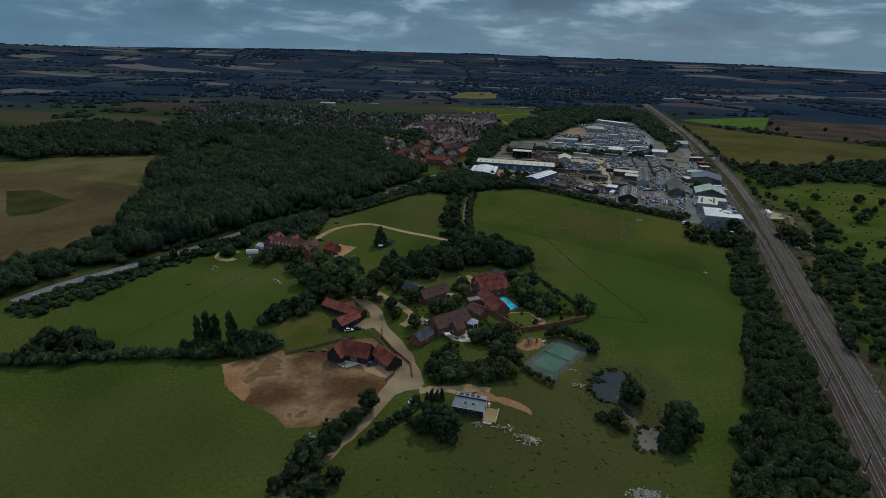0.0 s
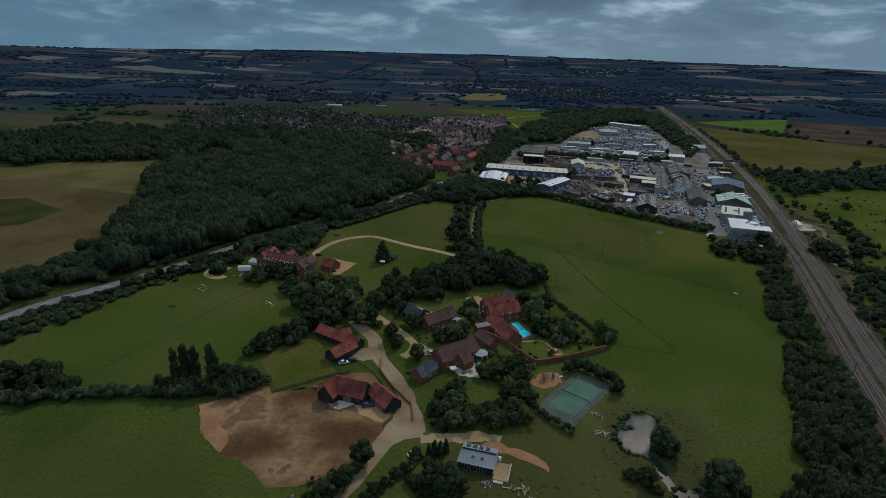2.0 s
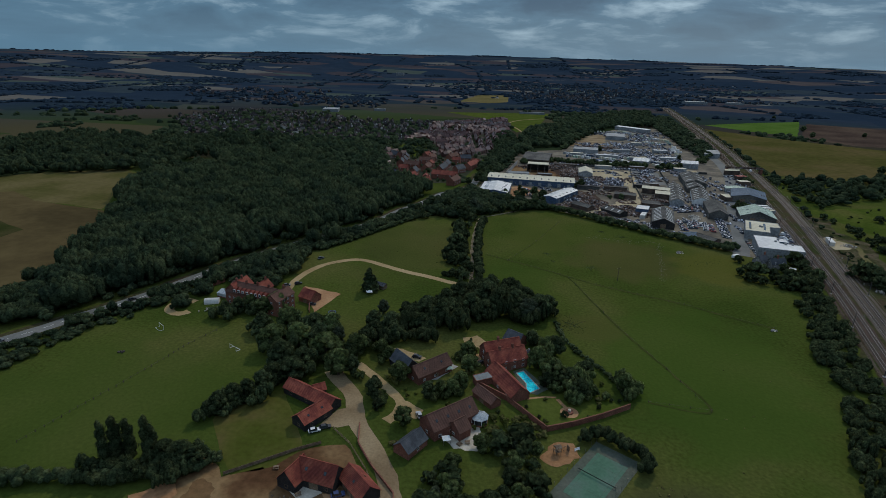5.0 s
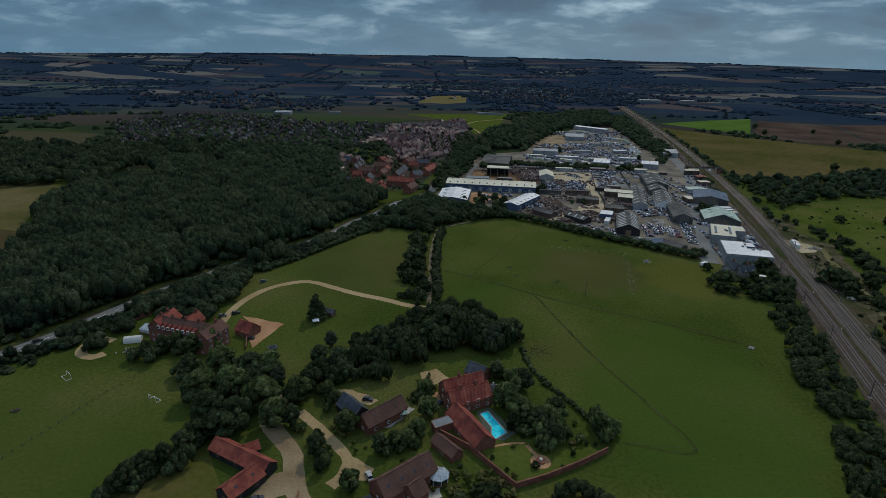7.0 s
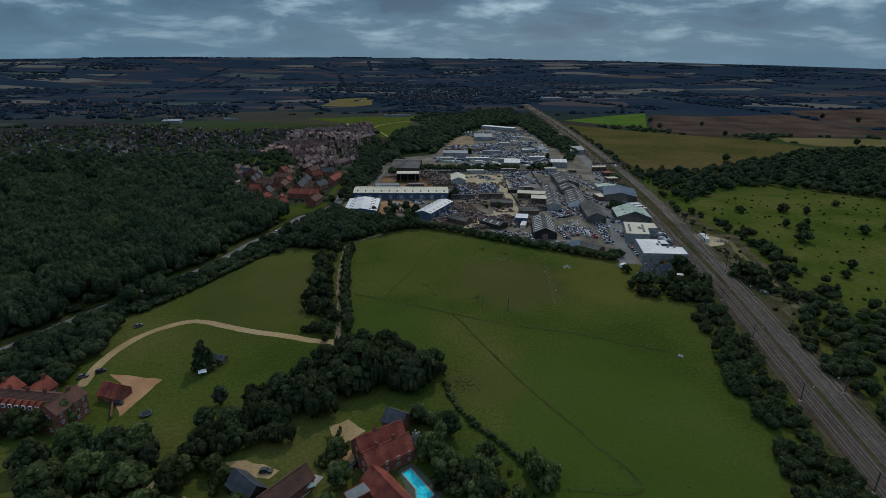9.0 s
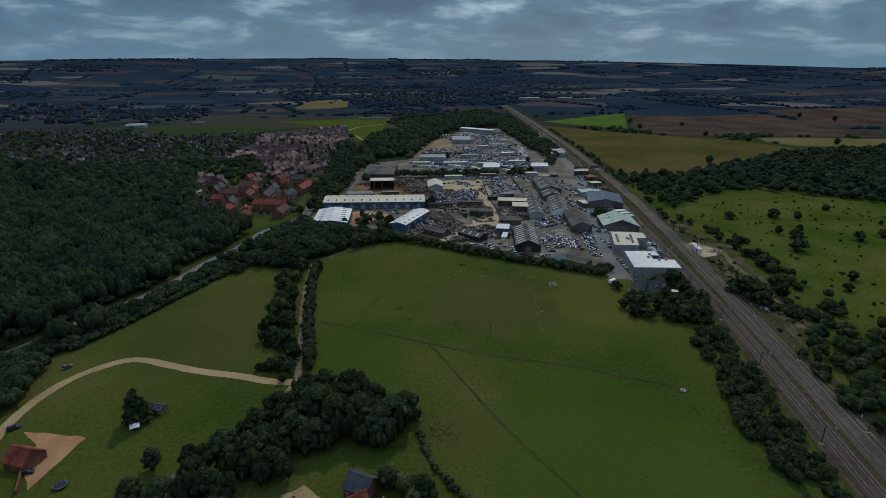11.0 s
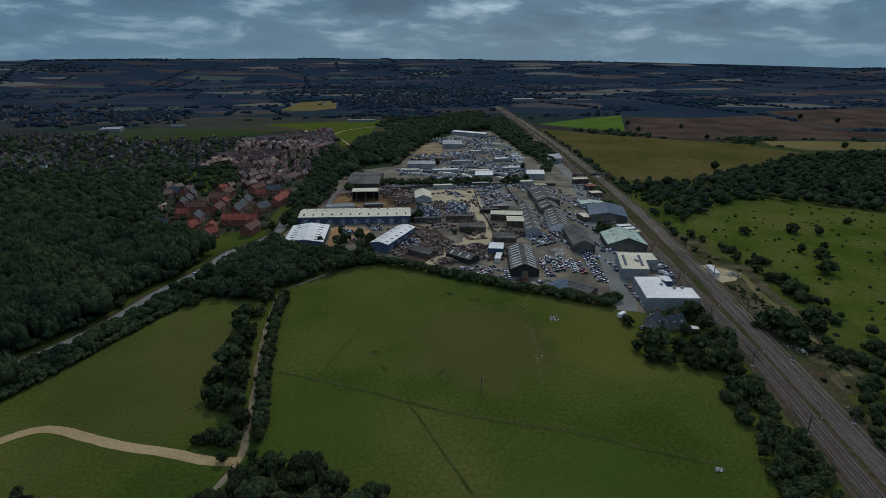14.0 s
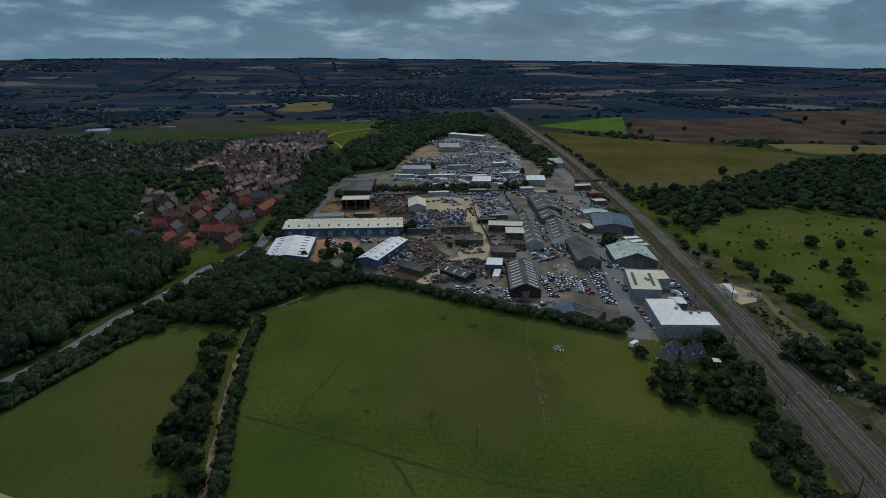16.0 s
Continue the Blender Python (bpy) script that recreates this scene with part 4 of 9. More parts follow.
LINE_A = [(-38.8, 420.4), (-5.6, 405.3), (24.1, 389.7), (45.6, 381.1), (76.8, 370.4), (102.3, 357.6), (116.0, 352.1)]
LINE_B = [(15.0, 392.6), (19.0, 384.0), (29.4, 356.3), (41.9, 325.9), (55.5, 298.3), (67.2, 270.6), (44.1, 270.7)]
LINE_C = [(-23.7, 418.0), (-9.1, 451.1), (12.1, 520.7)]
TREES_NORTH = [(-55.5, 319.7, 12.0), (-47.5, 329.9, 13.0), (-33.2, 345.9, 13.0), (-27.3, 352.1, 13.0), (-16.7, 351.4, 13.0), (-8.5, 344.0, 12.0), (-0.8, 334.6, 12.0), (3.6, 341.0, 10.0), (-20.2, 331.4, 15.0), (-34.5, 326.6, 14.0), (-38.4, 312.0, 11.0), (-61.2, 308.9, 12.0), (-68.3, 300.6, 11.0), (-77.9, 303.4, 9.0), (-73.8, 290.4, 10.0), (-28.0, 338.5, 15.0), (-12.6, 333.9, 13.0), (-47.0, 316.3, 12.0), (-54.6, 304.2, 10.0), (-64.4, 292.5, 9.0), (-41.0, 336.0, 14.0), (-20.0, 344.0, 13.0), (-66.0, 318.0, 9.0), (-52.0, 296.0, 8.0), (-42.5, 322.5, 12.0), (-27.0, 325.0, 12.0), (-8.0, 326.5, 10.0)]
TREES_WEST = [(-102.1, 289.6, 12.0), (-104.5, 276.2, 13.0), (-115.3, 290.0, 12.0), (-129.9, 307.1, 11.0), (-134.7, 302.5, 10.0), (-103.2, 259.1, 13.0), (-93.2, 259.6, 12.0), (-88.7, 270.9, 12.0), (-94.7, 291.3, 11.0), (-79.0, 260.2, 12.0), (-76.7, 275.3, 11.0), (-113.3, 271.3, 12.0), (-143.4, 305.8, 9.0), (-147.5, 300.1, 9.0), (-151.5, 294.5, 9.0), (-94.3, 251.9, 10.0), (-95.7, 277.2, 11.0), (-126.9, 286.3, 9.0)]
TREES_LINE = [(-110.9, 226.0, 9.0), (-108.6, 231.9, 9.0), (-105.0, 235.6, 9.0), (-102.5, 241.9, 9.0), (-101.2, 248.1, 9.0), (-113.4, 223.1, 7.0), (-110.2, 229.6, 7.0), (-107.6, 235.0, 6.0)]
POPLARS = [(-130.6, 194.7, 16.0), (-127.4, 196.5, 17.0), (-124.4, 198.2, 16.0), (-117.2, 198.1, 17.0), (-116.0, 199.2, 14.0)]
TREES_POPLAR_SIDE = [(-111.8, 198.6, 9.0), (-106.6, 198.5, 9.0), (-101.8, 198.7, 8.0), (-107.1, 194.6, 7.0), (-129.8, 189.0, 7.0), (-124.4, 190.4, 7.0), (-116.7, 190.1, 7.0), (-189.1, 178.5, 10.0), (-179.5, 182.3, 11.0), (-189.1, 168.6, 9.0), (-166.4, 179.2, 8.0), (-177.3, 174.4, 8.0)]
TREES_CENTRE = [(-73.3, 261.4, 9.0), (-59.4, 247.9, 9.0), (-53.2, 261.8, 8.5), (-39.4, 253.1, 7.5), (-44.6, 235.4, 8.0), (-56.0, 241.0, 6.0), (-29.3, 287.8, 7.0), (-26.6, 275.6, 8.0), (-31.3, 258.0, 6.5), (-35.6, 256.6, 6.5), (-61.7, 275.2, 7.0), (-60.8, 252.8, 7.0), (-78.6, 272.0, 8.0), (-76.0, 283.0, 9.0), (-28.4, 262.8, 7.0), (-66.8, 281.0, 7.0)]
TREES_EAST = [(1.2, 285.3, 10.0), (7.0, 276.8, 11.0), (13.8, 273.5, 10.0), (17.8, 266.9, 9.0), (7.9, 298.1, 10.0), (-2.6, 304.8, 8.0), (20.8, 284.6, 7.0), (35.7, 275.6, 9.0), (4.7, 272.3, 7.0), (23.2, 270.4, 5.0)]
TREES_POND = [(49.6, 200.2, 9.0), (62.5, 180.0, 13.0), (42.5, 181.2, 7.0), (66.0, 185.6, 10.0), (51.2, 196.8, 8.0), (60.2, 173.6, 7.0)]
TREES_NEW_HOUSE = [(-20.8, 164.9, 10.0), (-16.7, 164.2, 10.0), (-25.1, 161.4, 8.0), (-14.1, 163.3, 9.0), (-24.1, 168.2, 8.0), (-18.4, 161.1, 8.0)]
CONIFERS = [(-24.4, 177.7, 7.0), (-22.6, 178.5, 6.0), (-21.1, 181.1, 6.0), (-26.2, 178.0, 5.0)]
TREES_ROAD = [(-56.5, 138.2, 8.0), (-53.0, 146.0, 8.0), (-51.7, 152.8, 7.0), (-48.1, 160.0, 7.0), (-46.2, 170.1, 8.0), (-57.6, 130.2, 6.0), (-60.4, 124.8, 6.0), (-52.5, 136.4, 6.0), (-40.2, 154.4, 4.0), (-36.3, 161.6, 4.0), (-32.0, 169.2, 4.0), (-43.0, 150.8, 3.0), (-45.3, 133.5, 5.0), (-49.1, 127.3, 6.0), (-52.1, 122.2, 6.0), (-29.9, 176.1, 5.0), (-50.2, 157.0, 6.0), (-54.5, 142.6, 7.0), (-38.4, 158.5, 4.0), (-34.4, 165.9, 4.0)]
BUSHES_EAST = [(196.1, 440.5, 12.0), (197.5, 433.2, 10.0), (218.5, 445.9, 9.0), (215.6, 435.7, 9.0), (235.8, 482.5, 8.0), (240.2, 496.9, 8.0), (235.5, 535.0, 5.0), (246.7, 627.5, 7.0), (233.0, 589.9, 5.0), (235.1, 577.5, 5.0), (316.8, 593.2, 8.0), (332.8, 585.7, 8.0), (291.0, 548.8, 7.0), (296.8, 536.9, 8.0), (279.0, 509.3, 9.0), (192.6, 444.4, 8.0), (196.3, 424.7, 8.0), (238.7, 528.5, 4.0), (236.9, 515.4, 4.0), (236.0, 502.1, 5.0)]
TREES_LANE = [(-63.4, 458.0, 10.0), (-59.9, 433.8, 11.0), (-67.3, 499.2, 12.0), (-59.4, 422.8, 12.0), (-53.9, 410.3, 10.0), (-49.9, 394.4, 9.0), (-57.3, 399.7, 8.0), (-45.2, 383.9, 8.0), (-48.3, 376.5, 7.0), (-65.9, 473.8, 9.0), (-58.0, 446.6, 9.0), (-53.5, 417.3, 8.0), (-61.7, 413.4, 8.0), (-53.6, 377.3, 5.0)]
TREES_CORNER = [(-101.7, 530.9, 10.0), (-85.0, 519.0, 11.0), (-72.5, 508.0, 12.0), (-87.4, 504.2, 9.0), (-48.7, 519.0, 9.0), (-39.2, 527.8, 9.0), (-30.1, 533.1, 9.0), (-101.2, 508.0, 8.0), (-99.5, 493.0, 7.0), (-68.0, 531.8, 9.0), (-57.7, 513.6, 8.0)]
TREES_YARD = [(-47.3, 540.6, 8.0), (-37.9, 547.7, 9.0), (-25.7, 538.0, 9.0), (-18.0, 542.8, 9.0), (-42.3, 584.8, 8.0), (-26.0, 588.0, 9.0), (-15.5, 599.2, 9.0), (-7.0, 585.4, 10.0), (-46.9, 557.7, 9.0), (-33.6, 560.1, 8.0), (-30.5, 611.9, 7.0), (-57.4, 577.0, 8.0), (-5.5, 557.0, 9.0), (-12.6, 558.8, 8.0)]
WILLOWS = [(-62.9, 524.2, 13.0), (-56.1, 514.2, 11.0)]
TREES_COTTAGE = [(130.9, 428.6, 8.0), (128.7, 434.1, 7.0), (160.9, 455.4, 9.0), (162.8, 444.6, 9.0), (138.2, 423.7, 8.0), (147.0, 422.2, 9.0), (147.4, 410.8, 8.0), (123.4, 418.0, 6.0), (120.3, 426.6, 6.0), (165.3, 430.6, 8.0), (151.5, 399.5, 8.0), (149.0, 386.5, 8.0), (126.5, 451.8, 5.0), (160.4, 431.9, 8.0), (154.6, 411.0, 8.0), (149.4, 439.1, 6.0), (128.7, 414.4, 6.0), (139.4, 412.9, 7.0)]
LONE_TREES = [(402.4, 849.6, 11.0), (944.5, 1429.3, 12.0), (963.4, 1340.3, 12.0), (489.1, 1322.5, 12.0), (465.8, 1218.2, 11.0), (571.2, 1260.7, 9.0), (541.0, 1112.5, 8.0), (515.4, 1569.1, 10.0), (695.9, 998.2, 10.0), (574.9, 1038.4, 9.0)]
WOOD_EAST = [(247.2, 770.9), (315.8, 766.9), (416.9, 825.7), (554.5, 916.0), (732.6, 956.4), (705.9, 855.5), (464.3, 614.2), (444.9, 639.6), (395.7, 680.2), (339.6, 699.7), (289.1, 661.4), (238.5, 634.2), (245.1, 694.1)]
WOOD_ESTATE = [(-60.6, 764.8), (-54.3, 931.0), (-51.3, 1082.3), (18.0, 1259.7), (135.5, 1517.1), (224.6, 1585.1), (196.1, 1256.3), (96.1, 1195.4), (16.7, 928.1), (-24.3, 899.6), (-48.1, 801.5)]
WOOD_RAIL = [(187.5, 1420.9), (246.9, 1443.3), (231.4, 911.5), (198.1, 882.9), (191.5, 1074.9)]
GARDEN_TREES = [(-34.9, 200.6), (-26.3, 217.8), (-12.4, 234.2), (-1.1, 241.7), (5.8, 221.9), (7.6, 204.2), (-6.1, 197.5), (-25.4, 191.2), (-32.9, 192.6)]
WOOD_TOWN = [(-397.6, 796.0), (-326.3, 819.7), (-220.0, 772.2), (-174.3, 639.2), (-210.4, 634.0), (-277.5, 679.4), (-334.4, 697.8)]
GARDEN_LAWN = [(-6.1, 259.7), (4.0, 246.0), (5.8, 243.7), (36.0, 264.8), (22.4, 272.8), (9.0, 274.1), (4.4, 264.3)]
GARDEN_WALL = [(-20.8, 265.3), (-9.6, 258.8), (5.8, 243.7), (15.0, 248.8), (26.4, 256.7), (36.7, 265.0)]
PADDOCK = [(-111.0, 221.6), (-105.8, 215.8), (-90.5, 198.6), (-78.5, 205.5), (-72.9, 215.3), (-78.4, 222.8), (-87.5, 235.2), (-98.9, 248.8), (-105.3, 247.1), (-107.9, 235.2), (-112.2, 227.7)]
FENCE_ROAD = [(-67.4, 227.1), (-59.1, 221.0), (-49.9, 210.7), (-46.2, 205.8)]
PLINTH = [(-72.6, 199.9), (-66.4, 203.9), (-59.0, 198.5), (-64.7, 193.5)]
BRICK_YARD = [(-59.0, 198.5), (-46.9, 199.2), (-43.4, 195.6), (-45.7, 190.7), (-54.7, 192.9)]
TERRACE_C = [(-28.8, 230.9), (-18.1, 240.7), (-14.4, 234.6), (-16.3, 227.5), (-24.6, 227.6)]
POOL_DECK = [(-9.0, 280.3), (-4.6, 284.2), (5.8, 270.4), (1.6, 265.4), (-3.8, 266.4)]
E_COURT = [(-34.3, 303.4), (-27.9, 307.6), (-21.3, 301.1), (-26.1, 294.6), (-31.6, 294.0)]
E_COURT2 = [(-29.4, 286.9), (-25.0, 291.1), (-22.1, 281.0), (-26.1, 279.5)]
D_COURT = [(-67.1, 285.8), (-58.9, 286.8), (-46.6, 281.3), (-49.8, 277.5), (-55.6, 279.2)]
D_PATIO = [(-45.3, 264.2), (-35.5, 279.3), (-32.1, 278.1), (-38.9, 266.4)]
NEAR_TOWN = [(-168.8, 609.8), (-138.7, 604.4), (-106.9, 618.2), (-95.6, 662.1), (-88.6, 750.4), (-125.7, 768.1), (-174.2, 770.6), (-200.3, 756.2), (-186.8, 675.3)]
CAR_ROWS_A = [(106.5, 546.8, 105.0, 518.1, 10, 90), (112.6, 553.2, 111.1, 540.0, 4, 90), (114.8, 548.2, 111.4, 524.3, 9, 90), (120.3, 550.7, 115.6, 525.7, 9, 90), (126.3, 545.5, 122.8, 521.8, 8, 90), (130.3, 542.4, 127.5, 519.9, 8, 90), (141.4, 575.4, 133.0, 506.9, 24, 80), (144.1, 571.9, 135.6, 505.2, 22, 80), (102.1, 500.2, 113.6, 492.4, 6, 20), (115.7, 489.5, 124.2, 491.6, 3, 10), (146.1, 500.8, 144.0, 472.2, 7, 5), (80.8, 530.5, 78.6, 514.4, 5, 60), (83.4, 514.1, 89.4, 512.1, 3, 30), (51.4, 535.0, 61.1, 531.8, 7, 70)]
CAR_ROWS_B = [(60.6, 523.5, 67.4, 528.9, 4, 40), (178.8, 665.8, 163.7, 617.5, 9, 5), (137.6, 656.5, 138.6, 612.2, 8, 60), (149.2, 640.1, 142.9, 602.8, 6, 30), (114.0, 582.8, 129.0, 593.7, 8, 50), (109.6, 588.9, 122.2, 606.7, 6, 20), (94.1, 740.7, 116.8, 730.8, 12, 80), (91.0, 719.5, 111.1, 706.3, 12, 70), (65.9, 746.7, 72.5, 737.5, 6, 60), (122.2, 717.8, 130.7, 697.4, 6, 50), (-33.3, 636.3, -24.8, 613.1, 6, 80), (-12.3, 639.3, -5.0, 621.0, 6, 70), (-3.5, 634.5, -0.1, 620.7, 4, 60), (-25.6, 622.2, -20.0, 612.8, 4, 80)]
CAR_ROWS_C = [(177.9, 630.9, 190.1, 627.3, 4, 20), (184.1, 537.0, 178.5, 507.7, 6, 70), (189.9, 751.9, 192.6, 728.9, 6, 60), (203.5, 789.2, 208.6, 768.0, 4, 40), (-42.2, 801.2, -22.5, 811.1, 8, 85), (28.4, 1128.4, 80.3, 1258.5, 14, 60), (21.4, 1057.7, 53.9, 1127.7, 10, 60), (182.7, 1124.1, 184.5, 963.4, 14, 70), (115.5, 966.0, 118.8, 886.3, 10, 70), (105.8, 544.0, 106.8, 516.4, 8, 85), (121.2, 543.0, 120.0, 532.2, 4, 85), (15.7, 643.5, 23.2, 626.0, 5, 30)]
CONTAINER_ROWS = [(13.3, 863.6, 51.6, 849.0, 10), (16.4, 838.2, 47.5, 830.8, 8), (54.2, 818.7, 74.7, 790.2, 9), (60.6, 839.2, 78.7, 829.3, 6), (88.0, 828.8, 101.9, 794.2, 9), (93.4, 847.1, 109.5, 846.3, 6), (122.5, 827.2, 141.4, 826.3, 8), (125.2, 806.8, 135.7, 797.9, 5), (151.1, 874.3, 168.1, 873.6, 5), (180.5, 1063.8, 178.9, 921.5, 9), (173.0, 963.8, 170.5, 884.1, 7), (147.6, 1076.2, 178.4, 1052.7, 8), (139.4, 1022.1, 172.6, 1001.0, 8), (72.2, 1127.2, 108.8, 1126.2, 7), (112.2, 1159.3, 150.2, 1093.9, 9)]
HEAPS = [(37.9, 667.2, 11, 14), (63.3, 669.0, 12, 10), (29.4, 599.9, 12, 10), (19.3, 588.7, 9, 8), (40.5, 587.4, 9, 7), (10.7, 749.6, 14, 12), (-1.0, 745.7, 10, 10), (16.2, 785.3, 12, 8), (59.1, 564.6, 9, 12), (67.9, 574.6, 9, 8), (72.9, 558.7, 6, 8), (60.7, 653.0, 10, 6), (52.0, 687.0, 8, 10), (99.5, 608.1, 10, 8), (81.2, 925.5, 16, 12), (101.6, 945.0, 12, 12), (48.9, 926.8, 12, 14)]
VANS = [(-31.2, 553.0), (176.9, 515.8), (174.3, 504.1), (89.1, 557.6), (176.2, 638.5), (239.9, 809.9), (217.3, 767.6), (210.2, 750.8), (179.7, 528.3), (109.5, 706.4), (86.3, 671.1), (120.4, 722.0)]
MAIN_ROAD = MAIN_ROAD_A + [(-172.0, 398.0), (-155.0, 430.0)] + MAIN_ROAD_B + MAIN_ROAD_C[1:]
RAIL = [(64.0, -130.0), (105.5, 60.0), (128.5, 167.0), (143.3, 241.0), (150.0, 279.0), (162.5, 344.5), (172.8, 397.0), (181.4, 446.0), (199.5, 560.0), (217.0, 687.0), (247.5, 960.0), (266.0, 1190.0), (283.0, 1463.0), (300.0, 1800.0)]
RAIL_W = [(59.5, -130.0), (101.0, 60.0), (123.5, 167.0), (138.3, 241.0), (145.0, 279.0), (157.4, 344.5), (167.7, 397.0), (175.8, 446.0), (191.5, 560.0), (208.5, 687.0), (240.0, 960.0), (260.0, 1190.0), (278.0, 1463.0), (295.0, 1800.0)]
RAIL_E = [(68.5, -130.0), (110.0, 60.0), (133.0, 167.0), (148.0, 241.0), (155.0, 279.0), (167.8, 344.5), (177.9, 397.0), (186.8, 446.0), (207.4, 560.0), (226.0, 687.0), (255.0, 960.0), (272.0, 1190.0), (288.0, 1463.0), (304.0, 1800.0)]
HALL, BLOCK = (-500.0, 1265.0), (-838.0, 3010.0)
BIG_FIELD = [(-38, 381), (-49, 500), (-15, 533), (76, 504), (124, 464), (138, 405), (122, 326), (112, 270), (101, 222), (88, 160), (60, 130), (60, 200), (45, 260), (8, 330), (-20, 345)]

MANOR_DRIVE = [(-138, 331), (-140, 350), (-136, 370), (-126, 383), (-115, 388.5), (-101, 384), (-85, 377.5), (-66, 372), (-50, 366.5), (-41, 366)]
LANE = [(-83.2, 262.5), (-84.6, 274.8), (-83.6, 286.0), (-75.0, 306.0), (-59, 328)] + LANE
ESTATE_YARD = [(-74, 600), (-60, 578), (-40, 572), (-12, 556), (17, 544), (48, 525), (76, 507), (102, 492), (127, 476)] + ESTATE_YARD[7:]
# ---- the ground: one sheet to the horizon, rising to far hills ----
def terrain(x, y):
    """The ground's height: level farmland, then low hills."""
    r, a = math.hypot(x, y), math.atan2(x, y)
    deg = math.degrees(a)
    top = 131 - 44 * min(1.0, (abs(deg + 2) / 42) ** 2)
    u = max(0.0, min(1.0, (r - 2300) / 2300))
    h = top * u * u * (3 - 2 * u)
    return h + u * (1 - u) * 46 * noise.noise((math.sin(a) * r / 700, math.cos(a) * r / 700, 1.7)) + (4.0 * noise.noise((deg * 0.35, 4.0, 0.0)) if u >= 1 else 0)


rings = [0, 60, 130, 220, 330, 460, 600, 800, 1050, 1350, 1700, 2100, 2500, 2900, 3250, 3550, 3850, 4100, 4300, 4480, 4620, 4680]
verts, faces = [(0.0, 0.0, 0.0)], []
SEG = 144
ORIGIN = (20.0, 250.0)
for r in rings[1:]:
    for i in range(SEG):
        a = math.tau * i / SEG
        verts.append((math.sin(a) * r, math.cos(a) * r, terrain(math.sin(a) * r, math.cos(a) * r)))
for i in range(SEG):
    faces.append((0, 1 + (i + 1) % SEG, 1 + i))
for k in range(len(rings) - 2):
    for i in range(SEG):
        p, q = 1 + k * SEG, 1 + (k + 1) * SEG
        j = (i + 1) % SEG
        faces.append((p + i, p + j, q + j, q + i))
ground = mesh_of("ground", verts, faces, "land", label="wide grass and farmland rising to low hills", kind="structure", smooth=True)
ground.location = (*ORIGIN, 0)

# ---- fields, tracks and roads ----
sheet("field_brown", BROWN_FIELD, 0.03, "brownland", 2.0, 15, "dry brownish arable field by the wood")
sheet("field_dark_strip", BROWN_STRIP, 0.06, "dark_strip", 1.5, 15, "dark green strip in the arable field")
sheet("field_stubble", STUBBLE, 0.05, "worn_dry", 1.5, 15, "pale stubble field at the wood's edge")
sheet("field_green", GREEN_FIELD, 0.03, "green", 1.5, 25, "bright green crop field beside the railway")
sheet("field_pasture", OLIVE_FIELD, 0.03, "olive", 2.0, 25, "large dry olive pasture beside the railway")
for name, poly in (("field_plough_a", PLOUGH_A), ("field_plough_b", PLOUGH_B), ("field_plough_c", PLOUGH_C)):
    sheet(name, poly, 0.03, "plough", 1.5, 25, "brown ploughed field beyond the railway")
sheet("field_tan", TAN_STRIP, 0.04, "stubble", 1.5, 25, "tan stubble strip between brown fields")
sheet("meadow", SCRUB, 0.03, "meadow", 7.0, 9, "rough green meadow dotted with bushes")
sheet("meadow_far", SCRUB_FAR, 0.03, "meadow", 3.0, 12, "rough green meadow behind trees")
sheet("park", PARK, 0.03, "lawn", 1.0, 20, "mown park grass beside the housing")
sheet("field_yellow", YELLOW_FIELD, 0.03, "stubble", 2.0, 40, "pale yellow harvested field far off")
sheet("site_earth", DIRT_SITE, 0.04, "dirt", 1.2, 4, "bare brown earth of a building site")
sheet("barn_ground", [(-92, 198), (-84, 205), (-75, 213), (-68, 218.5), (-60, 221), (-52, 211), (-46.5, 205), (-44, 196), (-60, 194), (-75, 195)], 0.034, "dirt", 0.6, 3, "bare brown ground round the converted barn")
sheet("site_topsoil", TOPSOIL, 0.08, "topsoil", 0.8, 3, "orange scraped subsoil beside the site")
strip("farm_road", [(-96.0, -40.0), (-80.0, 30.0)] + FARM_ROAD, 6.5, 0.07, "gravel", 0.35, 4, "pale gravel farm road")
sheet("road_junction", [(-46.2, 178.6), (-44.0, 190.0), (-43.4, 201.0), (-37.0, 205.4), (-33.6, 199.0), (-30.4, 190.6), (-30.6, 186.0), (-35.6, 184.2), (-40.6, 177.0)], 0.075, "gravel", 0.6, 3, "wide gravel junction of the farm road")
sheet("barn_yard", BARN_YARD, 0.10, "gravel", 0.5, 3, "pale gravel yard beside the barns")
strip("barn_drive", BARN_DRIVE, 4.0, 0.08, "sand", 0.3, 4, "buff drive to the brick barn house")
sheet("house_forecourt", HOUSE_FORECOURT, 0.11, "sand", 0.4, 3, "buff forecourt of the barn house")
strip("new_house_drive", NEW_DRIVE[:4], 5.0, 0.08, "sand", 0.9, 2, "buff dirt drive of the new house")
sheet("new_house_earth", [(-6, 191.5), (-1, 188.5), (5.6, 187.6), (12, 184), (12.8, 179.5), (8, 182.5), (3, 183.8), (-4, 185), (-10, 187.5)], 0.086, "topsoil", 0.7, 2, "strip of orange bare earth behind the new house")
strip("manor_drive", MANOR_DRIVE, 4.2, 0.08, "sand", 0.25, 4, "curved buff drive of the manor")
sheet("manor_court", RED_COURT, 0.10, "redsand", 0.5, 4, "red gravel court beside the manor")
strip("manor_turn", [(-176.5, 306.6), (-182.0, 307.4), (-185.6, 303.6), (-185.4, 297.8), (-181.0, 293.0), (-175.6, 292.4), (-173.0, 296.0)], 4.4, 0.08, "sand", 0.3, 2, "curved buff drive beside the manor")
